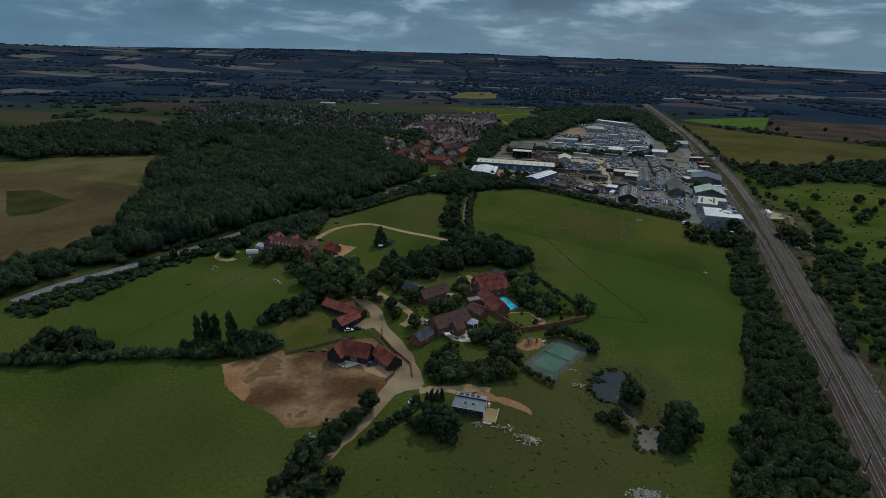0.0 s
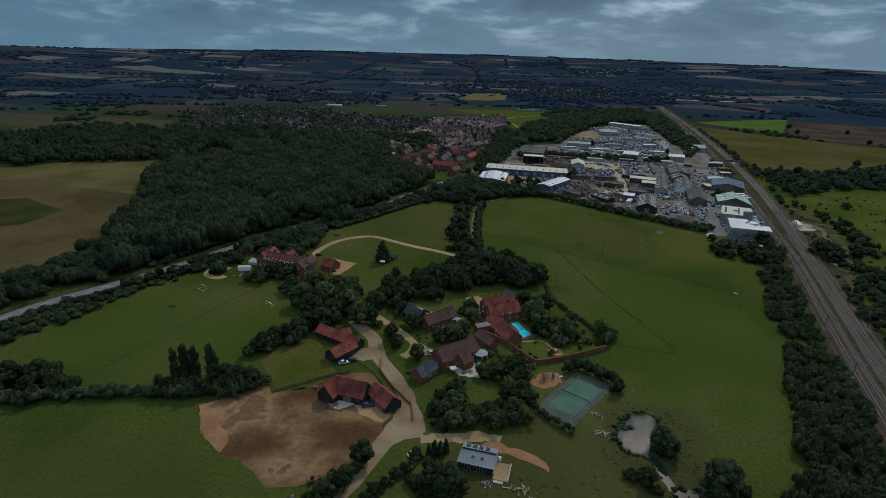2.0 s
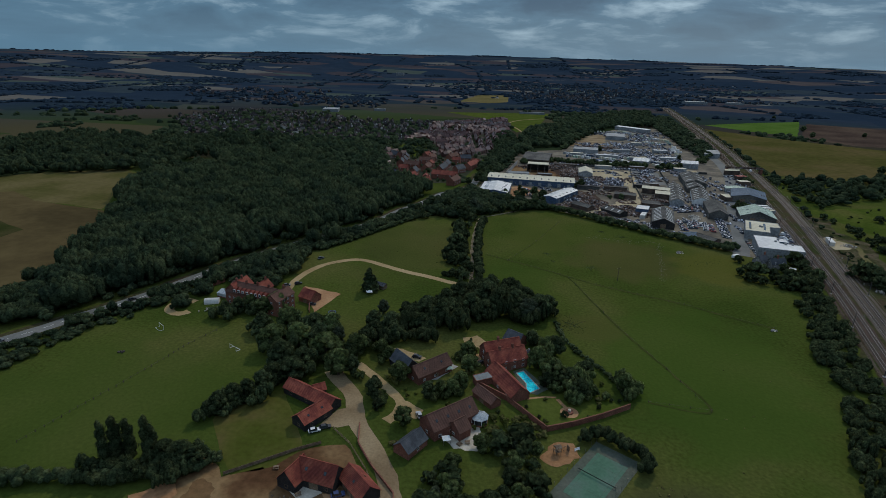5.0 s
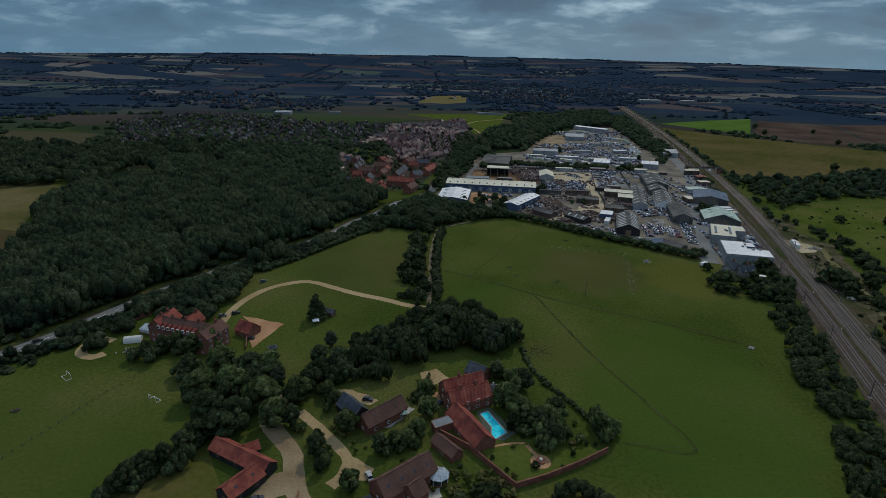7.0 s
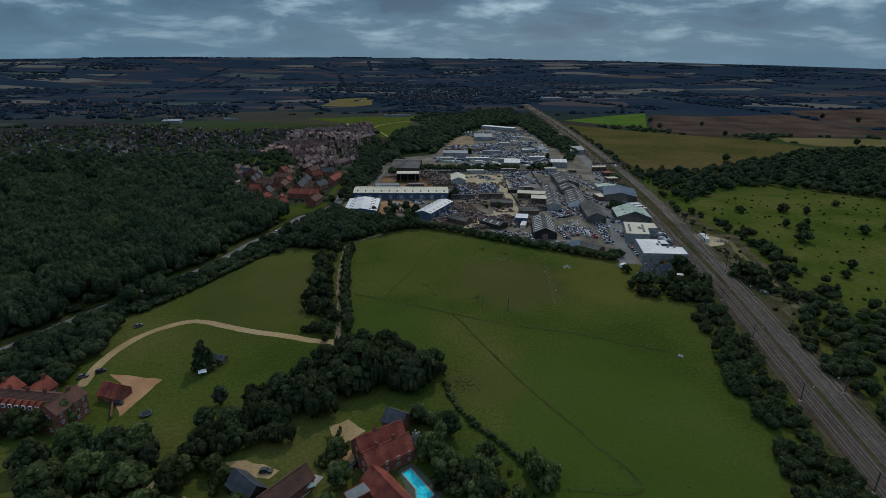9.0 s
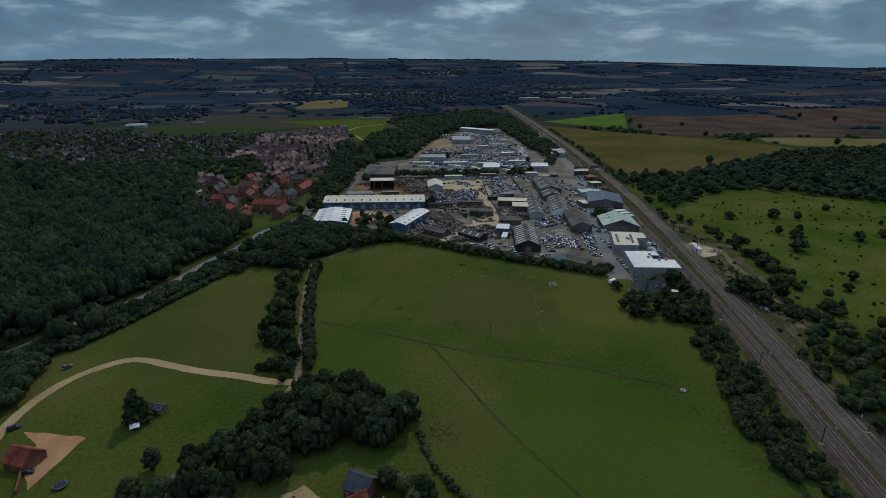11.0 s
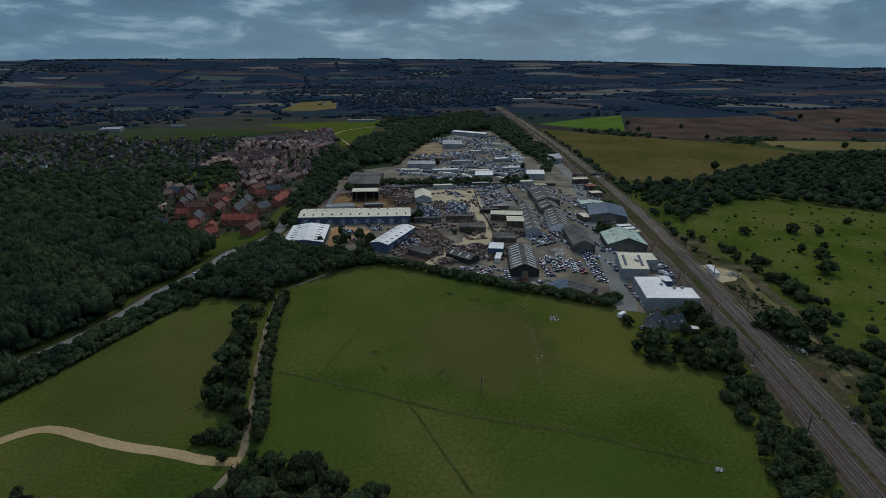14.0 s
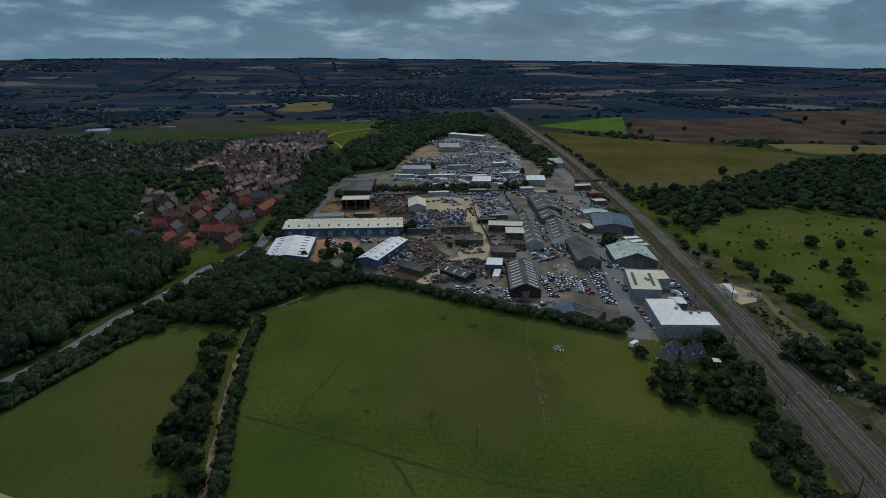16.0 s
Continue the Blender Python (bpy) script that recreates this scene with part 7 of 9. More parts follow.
def gazebo(x, y, w, h, label, mat="white"):
    e = thing("gazebo", x, y, 25, 0, label, "gazebo")
    for sx_ in (-1, 1):
        for sy_ in (-1, 1):
            part("post", boxed(sx_ * w * 0.45 - 0.05, sy_ * w * 0.45 - 0.05, 0, sx_ * w * 0.45 + 0.05, sy_ * w * 0.45 + 0.05, h), "steel", e)
    bm = bmesh.new()
    bmesh.ops.create_cone(bm, cap_ends=True, segments=4, radius1=w * 0.75, radius2=0.1, depth=0.8, matrix=Matrix.Translation((0, 0, h + 0.41)) @ Matrix.Rotation(math.pi / 4, 4, "Z"))
    part("canopy", bm, mat, e)
    return e


gazebo(-27.5, 229.2, 2.6, 2.2, "small white garden gazebo on the terrace")
gazebo(-92.5, 338.5, 3.0, 2.0, "white party tent on the manor lawn")
e = thing("marquee", -168.0, 308.0, 22, 0, "pale rounded garden marquee beside the manor", "marquee")
arch = [(2.2 * math.cos(i * math.pi / 10), 2.5 * math.sin(i * math.pi / 10)) for i in range(11)]
bm = bmesh.new()
ends = [[bm.verts.new((x_, y_, z_)) for y_, z_ in arch] for x_ in (-3.6, 3.6)]
for i in range(10):
    bm.faces.new((ends[0][i + 1], ends[0][i], ends[1][i], ends[1][i + 1]))
bm.faces.new(ends[0])
bm.faces.new(ends[1][::-1])
part("canvas", bm, "render", e)
part("doorway", boxed(-3.66, -0.7, 0, -3.604, 0.7, 1.9), "white", e)
e = thing("glasshouse", -166.0, 316.5, -10, 0, "grey glazed lean-to beside the manor", "greenhouse")
part("plinth", boxed(-3.5, -2.0, 0, 3.5, 2.0, 0.7), "brick", e)
for i in range(7):
    part("pane", boxed(-3.5 + i + 0.04, -1.96, 0.704, -2.5 + i - 0.04, -1.9, 2.3), "glass_pale", e)
    bm = bmesh.new()
    f = [bm.verts.new(p) for p in ((-3.46 + i, -2.1, 2.3), (-2.54 + i, -2.1, 2.3), (-2.54 + i, 2.0, 3.4), (-3.46 + i, 2.0, 3.4), (-3.46 + i, -2.1, 2.36), (-2.54 + i, -2.1, 2.36), (-2.54 + i, 2.0, 3.46), (-3.46 + i, 2.0, 3.46))]
    for q in ((4, 5, 6, 7), (3, 2, 1, 0), (0, 1, 5, 4), (1, 2, 6, 5), (2, 3, 7, 6), (3, 0, 4, 7)):
        bm.faces.new([f[j] for j in q])
    part("roof_pane", bm, "glass_pale", e)
part("back_wall", boxed(-3.5, 1.7, 0.704, 3.5, 1.96, 3.2), "brick", e)
gazebo(-35.0, 273.0, 2.6, 2.2, "green garden parasol on the cottage patio", "metal_green")


def climbing_frame(x, y):
    e = thing("climbing_frame", x, y, 30, 0, "wooden climbing frame with a swing", "playground")
    for sx_ in (-0.9, 0.9):
        for sy_ in (-0.9, 0.9):
            part("post", boxed(sx_ - 0.07, sy_ - 0.07, 0, sx_ + 0.07, sy_ + 0.07, 2.6), "wood", e)
    part("platform", boxed(-1, -1, 1.2, 1, 1, 1.3), "wood", e)
    part("roof", gable_body(1.1, 1.1, 0.1, 0.9), "wood", e).location = (0, 0, 2.604)
    part("beam", boxed(1.0, -0.07, 2.2, 4.2, 0.07, 2.34), "wood", e)
    part("end_leg", boxed(4.06, -0.8, 0, 4.2, 0.8, 2.2), "wood", e)
    part("swing_seat", boxed(2.4, -0.2, 0.5, 2.8, 0.2, 0.55), "tyre", e)
    part("swing_rope", boxed(2.58, -0.015, 0.55, 2.62, 0.015, 2.2), "wood", e)
    return e


e = thing("garden_bench", 16.4, 236.2, 35, 0, "white slatted bench beside the tennis court", "bench")
part("seat", boxed(-1.0, -0.25, 0.42, 1.0, 0.25, 0.48), "white", e)
part("backrest", boxed(-1.0, 0.2, 0.5, 1.0, 0.26, 0.95), "white", e)
for s_ in (-0.9, 0.9):
    part("leg", boxed(s_ - 0.05, -0.22, 0, s_ + 0.05, 0.22, 0.416), "white", e)
e = thing("verandah", -4.6, 291.5, 32, 0, "dark timber verandah with a slate roof", "verandah")
part("roof", gable_body(3.2, 2.6, 2.7, 4.4), "slate", e)
for sx_ in (-3.0, 0.0, 3.0):
    part("post", boxed(sx_ - 0.1, -2.5, 0, sx_ + 0.1, -2.3, 2.696), "bark", e)
part("back_panel", boxed(-3.0, 2.2, 0, 3.0, 2.4, 2.696), "blackboard", e)
sheet("play_area", [(4, 229), (8, 238), (15, 239.5), (17, 233), (10, 226)], 0.05, "topsoil", 0.6, 2, "bark-covered play area beside the court")
climbing_frame(9.7, 233.0)


def heap(name, x, y, rx, ry, count, size, mat, label, seed, category="rubble", z=0.0, planks=False):
    """A heap of broken pieces, or of planks thrown down flat."""
    rng = np.random.default_rng(seed)
    pieces = []
    cube = np.array([(x_, y_, z_) for x_ in (-1, 1) for y_ in (-1, 1) for z_ in (-1, 1)], float)
    quads = np.array([(0, 1, 3), (0, 3, 2), (4, 6, 7), (4, 7, 5), (0, 4, 5), (0, 5, 1), (2, 3, 7), (2, 7, 6), (0, 2, 6), (0, 6, 4), (1, 5, 7), (1, 7, 3)])
    for i in range(count):
        q = np.linalg.qr(rng.normal(size=(3, 3)))[0]
        s = size * rng.uniform(0.4, 1.3, 3)
        if planks:
            a, t = rng.uniform(0, math.pi), rng.normal(0, 0.12)
            c, g = math.cos(a), math.sin(a)
            q = np.array([[c, -g, t], [g, c, 0], [-t * c, t * g, 1]])
            s = size * np.array([rng.uniform(1.2, 3.2), rng.uniform(0.15, 0.4), 0.12])
        u, v = rng.normal(0, 0.42, 2)
        h = max(0.0, 1 - u * u - v * v)
        pieces.append((cube * s @ q.T * 0.5 + np.array([x + u * rx, y + v * ry, z + h * min(rx, ry) * 0.28 * rng.random() + size * 0.2]), quads))
    v, f = joined(pieces)
    return mesh_of(name, v, f, mat, label=label, category=category, kind="stuff")


heap("rubble_heap", 48.5, 148.0, 5.0, 2.8, 300, 0.5, "rubble", "pale heap of broken stone on the grass", 1)
heap("timber_heap", 12.0, 165.6, 5.5, 2.6, 64, 0.9, "timber_pale", "scattered pale timber and rubbish on the grass", 2, "timber", planks=True)
heap("timber_scatter", 4.5, 169.6, 6.0, 2.2, 22, 0.8, "timber_pale", "scattered offcuts below the new house", 3, "timber", planks=True)
heap("rubble_scatter", -6.4, 170.4, 2.2, 1.5, 50, 0.35, "rubble", "white rubble beside the new house", 4)
heap("site_clutter", -66.5, 194.0, 8.0, 0.9, 26, 0.5, "wood", "building clutter along the barn terrace", 5)
heap("site_clutter", -60.0, 150.5, 4.0, 2.0, 16, 0.7, "scrap", "orange and grey site clutter by the hedge", 6)
heap("court_clutter", 30.5, 203.0, 3.0, 2.4, 18, 0.8, "timber_pale", "timber clutter by the pond", 7, "timber", planks=True)
heap("court_clutter", 29.0, 214.0, 2.0, 1.6, 12, 0.8, "timber_pale", "broken benches beside the tennis court", 17, "timber", planks=True)
heap("manor_clutter", -160.0, 300.0, 8.0, 4.0, 50, 0.8, "rubble", "pots and garden things beside the manor", 8)
heap("farmhouse_clutter", -3.5, 297.0, 1.6, 3.5, 30, 0.6, "white", "white garden furniture beside the farmhouse", 9, "furniture")
heap("trough_heap", 115.0, 349.5, 2.2, 1.0, 14, 0.8, "rubble", "pale stones by the pasture fence", 10)
heap("trough_heap", -175.8, 253.7, 1.6, 1.0, 14, 0.7, "bark", "dark feeding trough remains in the paddock", 14)
heap("log_heap", 91.0, 461.5, 2.4, 3.2, 40, 0.7, "rubble", "pale heap of cut logs in the pasture", 11)
e = thing("excavator", -58.5, 158.5, 40, 0, "small orange tracked digger at the site edge", "digger")
for s in (-1, 1):
    part("track", boxed(-1.1, s * 0.75 - 0.2, 0, 1.1, s * 0.75 + 0.2, 0.5, bevel=0.12), "tyre", e)
part("body", boxed(-1.0, -0.8, 0.52, 0.7, 0.8, 1.3, bevel=0.1), "topsoil", e)
part("cab", boxed(-0.2, -0.7, 1.304, 0.9, 0.1, 2.4, bevel=0.08), "glass", e)
part("boom", boxed(0.7, 0.15, 1.2, 3.0, 0.4, 1.5, bevel=0.05), "topsoil", e)
part("bucket", boxed(2.7, -0.2, 0.3, 3.2, 0.7, 1.2, bevel=0.1), "topsoil", e)


def pole(x, y, h=8.5, rz=20):
    e = thing("power_pole", x, y, rz, 0, "wooden power pole standing in the pasture", "pole")
    bm = bmesh.new()
    bmesh.ops.create_cone(bm, cap_ends=True, segments=8, radius1=0.17, radius2=0.11, depth=h, matrix=Matrix.Translation((0, 0, h / 2)))
    part("pole", bm, "bark", e)
    part("crossarm", boxed(-0.9, -0.07, h - 0.5, 0.9, 0.07, h - 0.35), "bark", e)
    for x_ in (-0.8, 0, 0.8):
        part("insulator", boxed(x_ - 0.05, -0.05, h - 0.35, x_ + 0.05, 0.05, h - 0.12), "white", e)
    return e


pole(43.9, 396.8)

# ---- the trading estate ----
def shutters(e, half, depth, face, count, h=4.0, w=3.4, mat="metal_grey"):
    """Roller shutter doors along a long wall."""
    for i in range(count):
        u = -half + (i + 0.5) * 2 * half / count
        y = sorted((face * (depth - 0.05), face * (depth + 0.05)))
        part("shutter_door", boxed(u - w / 2, y[0], 0, u + w / 2, y[1], h), mat, e)


w1 = gabled("warehouse", (-66.0, 653.5), (23.0, 652.5), 26.0, 6.2, 8.2, "metal_blue", "metal_cream", "long blue warehouse with a cream profiled roof", "warehouse", skylights=12, sky_mat="glass", wins=14)
shutters(w1, 44.0, 13.0, -1, 9)
gabled("warehouse", (-53.0, 579.0), (-53.0, 620.0), 27.0, 5.6, 7.6, "metal_blue", "metal_white", "blue warehouse with a white ribbed roof", "warehouse", skylights=7, sky_mat="glass")
w3 = gabled("warehouse", (-0.5, 572.0), (19.5, 612.5), 13.5, 5.8, 7.2, "metal_blue", "metal_white", "narrow blue warehouse with a white roof", "warehouse", skylights=6, sky_mat="glass")
shutters(w3, 22.0, 6.75, -1, 4)
gabled("workshop", (95.3, 559.5), (89.4, 518.5), 17.0, 5.0, 8.6, "blackboard", "asbestos", "old dark workshop with a dark corrugated roof", "workshop", skylights=9, doors=((2, 0.0, 4.0, 4.0),))
gabled("workshop", (124.8, 673.0), (114.2, 596.0), 12.0, 5.0, 7.8, "metal_grey", "asbestos", "very long workshop with a dark corrugated roof", "workshop", skylights=7)
gabled("workshop", (152.0, 735.0), (148.9, 684.0), 21.0, 5.6, 9.0, "asbestos", "asbestos", "broad workshop with a dark corrugated roof", "workshop", skylights=3)
gabled("workshop", (146.0, 681.0), (144.5, 660.0), 17.0, 4.5, 8.0, "asbestos", "asbestos", "short workshop with a dark pitched roof", "workshop", skylights=2)
gabled("workshop", (144.9, 653.0), (137.0, 606.0), 15.0, 5.0, 8.0, "metal_white", "asbestos", "workshop with dark roof and white end wall", "workshop", skylights=6)
gabled("workshop", (145.5, 603.0), (140.9, 561.0), 15.0, 5.0, 8.4, "asbestos", "asbestos", "dark-roofed sheet workshop beside parked cars", "workshop")
gabled("showroom", (193.2, 664.2), (184.0, 630.0), 30.0, 5.6, 8.6, "asbestos", "metal_bluegrey", "large shed with a blue-grey sheet roof", "warehouse", doors=((2, 4.0, 4.5, 4.0), (2, -5.0, 4.5, 4.0)))
gabled("shed", (188.5, 686.0), (187.5, 675.0), 22.0, 4.0, 5.6, "metal_grey", "metal_green", "low shed with a pale green roof", "shed")
gabled("works", (176.0, 588.0), (171.6, 560.5), 27.0, 4.8, 9.6, "asbestos", "metal_green", "works with a pale green pitched roof", "warehouse", rooflights=3, doors=((2, 3.0, 3.6, 3.6), (2, -4.0, 3.6, 3.6)))
flat_block("works", [(147.0, 511.2), (163.3, 508.5), (168.0, 524.0), (175.7, 524.0), (178.0, 537.5), (155.5, 541.5)], 6.4, "metal_grey", "metal_cream", "cream flat-roofed works with dark rooflights", "warehouse", 0.4, 2, 2)
flat_block("works", [(142.6, 467.1), (171.0, 464.4), (173.6, 479.0), (160.6, 481.0), (163.0, 496.0), (148.2, 497.0)], 7.0, "metal_grey", "metal_white", "white L-shaped flat-roofed works", "warehouse", 0.3, 0, 4)
flat_block("office", [(164.5, 498.0), (172.5, 497.0), (174.0, 506.0), (166.0, 507.0)], 3.2, "metal_blue", "metal_white", "low blue and white unit between the works", "office", 0.2)
gabled("car_showroom", (99.6, 493.0), (110.0, 500.5), 11.0, 3.4, 4.8, "metal_grey", "metal_bluegrey", "low grey-blue car workshop behind the hedge", "workshop")
gabled("car_showroom", (110.5, 498.6), (121.5, 487.0), 9.5, 3.4, 4.8, "shed_wall", "asbestos", "low dark car workshop with many windows", "workshop", wins=6)
flat_block("paint_store", [(73.1, 558.7), (83.3, 557.0), (86.4, 570.0), (76.2, 571.5)], 5.0, "metal_blue", "metal_white", "blue shed with a white flat roof", "shed", 0.15)
flat_block("store", [(75.0, 544.4), (78.8, 543.8), (82.4, 555.5), (78.6, 556.2)], 3.0, "render", "metal_white", "small white flat-roofed store", "shed", 0.1)
gabled("yard_shed", (90.5, 650.0), (116.0, 645.5), 12.0, 5.2, 6.6, "shed_wall", "metal_cream", "open yard shed with a cream roof", "shed")
gabled("yard_shed", (100.0, 630.0), (113.0, 628.0), 14.0, 5.2, 6.2, "shed_wall", "metal_cream", "yard shed with a stained cream roof", "shed")
flat_block("brick_store", [(60.0, 612.0), (80.0, 610.0), (81.0, 622.0), (61.0, 624.0)], 4.0, "shed_wall", "asbestos", "long dark flat-roofed brick store", "shed", 0.3)
flat_block("brick_store", [(82.0, 585.0), (98.0, 583.0), (99.0, 597.0), (83.0, 599.0)], 3.6, "shed_wall", "asbestos", "dark flat-roofed brick store", "shed", 0.3)
gabled("open_shed", (48.0, 560.0), (62.0, 545.0), 10.0, 3.6, 5.4, "blackboard", "asbestos", "dark shed with a corrugated roof in the scrap yard", "shed", skylights=3)
gabled("open_shed", (22.0, 570.0), (36.0, 558.0), 9.0, 3.2, 4.8, "shed_wall", "asbestos", "low dark shed in the scrap yard", "shed")
flat_block("store_wall", [(-48.9, 678.2), (-25.2, 680.4), (-25.6, 690.0), (-49.2, 689.0)], 4.6, "concrete", "felt", "long grey block store behind the warehouse", "shed", 0.2)
e = thing("waste_canopy", -17.0, 710.0, 1.0, 0, "tall open waste shed with a cream roof", "shed")
part("roof", boxed(-12, 5, 9.0, 12, 19, 9.5), "metal_cream", e)
part("back_wall", boxed(-12, 18.6, 0, 12, 19, 8.996), "blackboard", e)
for s in (-1, 1):
    part("side_wall", boxed(s * 11.8 - 0.2, 5.2, 0, s * 11.8 + 0.2, 18.6, 8.996), "blackboard", e)
for x in (-8, 0, 8):
    part("column", boxed(x - 0.3, 5.1, 0, x + 0.3, 5.7, 8.996), "steel", e)
sheet("waste_yard", [(-46, 690), (60, 690), (62, 735), (35, 748), (-48, 748)], 0.065, "dirt", 2.0, 8, "orange-brown stained waste yard")
fence("yard_screen", [(-51, 676), (-48, 705), (-44, 760)], "tall pale screen fence of the waste yard", 5.0, 8.0, "concrete", solid=True)
gabled("yard_shed", (37.1, 733.0), (36.8, 705.0), 15.0, 4.8, 7.6, "metal_grey", "metal_cream", "yard shed with a pale pitched roof", "shed")
flat_block("depot", [(25.9, 873.0), (59.6, 871.6), (61.0, 893.4), (27.6, 894.8)], 6.0, "metal_grey", "metal_grey", "long grey depot shed", "warehouse", 0.2)
flat_block("depot", [(97.8, 800.1), (117.5, 799.2), (122.6, 825.0), (102.5, 826.0)], 6.0, "metal_grey", "metal_white", "pale-roofed depot shed in the yards", "warehouse", 0.2, 3)
flat_block("depot", [(156.1, 803.1), (176.8, 802.2), (181.9, 826.2), (161.7, 827.1)], 6.0, "metal_grey", "metal_white", "white-roofed depot shed by the estate road", "warehouse", 0.2, 3)
gabled("depot", (-37.0, 803.0), (-4.0, 801.0), 60.0, 4.5, 8.0, "shed_wall", "asbestos", "wide depot with a low dark roof", "warehouse")
flat_block("depot", [(204.6, 895.3), (226.7, 902.3), (233.1, 940.0), (214.6, 934.0)], 6.0, "metal_grey", "metal_grey", "grey depot shed beside the railway", "warehouse", 0.2)
flat_block("depot", [(199.9, 775.8), (217.9, 777.7), (223.2, 800.0), (207.9, 800.7)], 5.0, "shed_wall", "metal_cream", "buff-roofed shed beside the railway", "warehouse", 0.2)
flat_block("depot", [(82.0, 1035.0), (112.0, 1033.0), (116.0, 1075.0), (86.0, 1077.0)], 6.0, "metal_grey", "metal_grey", "grey depot shed at the far yards", "warehouse", 0.2)
flat_block("depot", [(110.0, 1190.0), (165.0, 1150.0), (172.0, 1165.0), (118.0, 1206.0)], 6.0, "metal_grey", "metal_white", "long white shed at the far yards", "warehouse", 0.2)
gabled("railway_cottage", (136.2, 447.0), (142.4, 452.6), 6.6, 3.8, 7.2, "cottage_wall", "slate", "grey gabled cottage with a slate roof", "house", chimneys=(0.6,), wins=2, storeys=2, gable_win=True)
gabled("railway_cottage", (143.4, 446.4), (152.6, 448.8), 6.0, 3.6, 6.8, "cottage_wall", "slate", "slate-roofed wing of the grey cottage", "house", chimneys=(0.0,), wins=2, storeys=2, gable_win=True)
flat_block("garden_canopy", [(152.5, 441.0), (157.5, 439.8), (158.2, 443.0), (153.2, 444.2)], 2.4, "wood", "metal_white", "small pale-blue roofed garden shed", "shed", 0.05)
for x, y, h in ((48.0, 1000.0, 4.0), (90.0, 985.0, 3.0)):
    sheet("far_yard", [(x - 30, y - 60), (x + 25, y - 60), (x + 40, y + 90), (x - 10, y + 90)], 0.065 + h / 1000, "gravel" if x < 60 else "yard", 3.0, 15, "pale sandy ground of the far yards")

CONTAINER_MATS = ["metal_grey", "metal_white", "metal_cream", "metal_blue", "metal_green", "metal_white"]
boxes_made = {}


def container(x, y, rz, mat, high):
    """A shipping container or site cabin with doors and a ribbed body."""
    if mat in boxes_made:
        return copy_thing(boxes_made[mat], pose(x, y, high, 0, 0, rz))
    e = thing("container", x, y, rz, high, "ribbed steel storage container in the yard", "container", "yard containers")
    part("body", boxed(-3.0, -1.2, 0.05, 2.94, 1.2, 2.6, bevel=0.04), mat, e)
    for s in (-0.6, 0.6):
        part("door", boxed(2.944, s - 0.55, 0.15, 3.02, s + 0.55, 2.5), mat, e)
    boxes_made[mat] = e
    return e


rc = random.Random(31)
for x0, y0, x1, y1, n in CONTAINER_ROWS:
    d = math.degrees(math.atan2(y1 - y0, x1 - x0))
    for i in range(n):
        u = (i + 0.5) / n
        container(x0 + (x1 - x0) * u + rc.uniform(-0.6, 0.6), y0 + (y1 - y0) * u + rc.uniform(-2, 2), d + rc.choice((90, 90, 0)) + rc.uniform(-4, 4), rc.choice(CONTAINER_MATS), 0.05)
HEAPS[0], HEAPS[1] = (38.0, 668.0, 13.0, 26.0), (65.0, 680.0, 12.0, 28.0)
for i, (x, y, rx, ry) in enumerate(HEAPS):
    heap("scrap_heap", x, y, rx, ry, 620 if i < 2 else 130, 1.4 if i < 2 else 1.7, "junk" if i < 2 or i % 4 == 3 else "scrap", "heap of crushed cars and scrap metal" if i < 2 else "rusty heap of scrap in the yard", 50 + i, "scrap")

cars_made = {}
CAR_NAMES = ["white", "silver", "black", "dark grey", "dark blue", "red", "pale silver", "slate blue"]


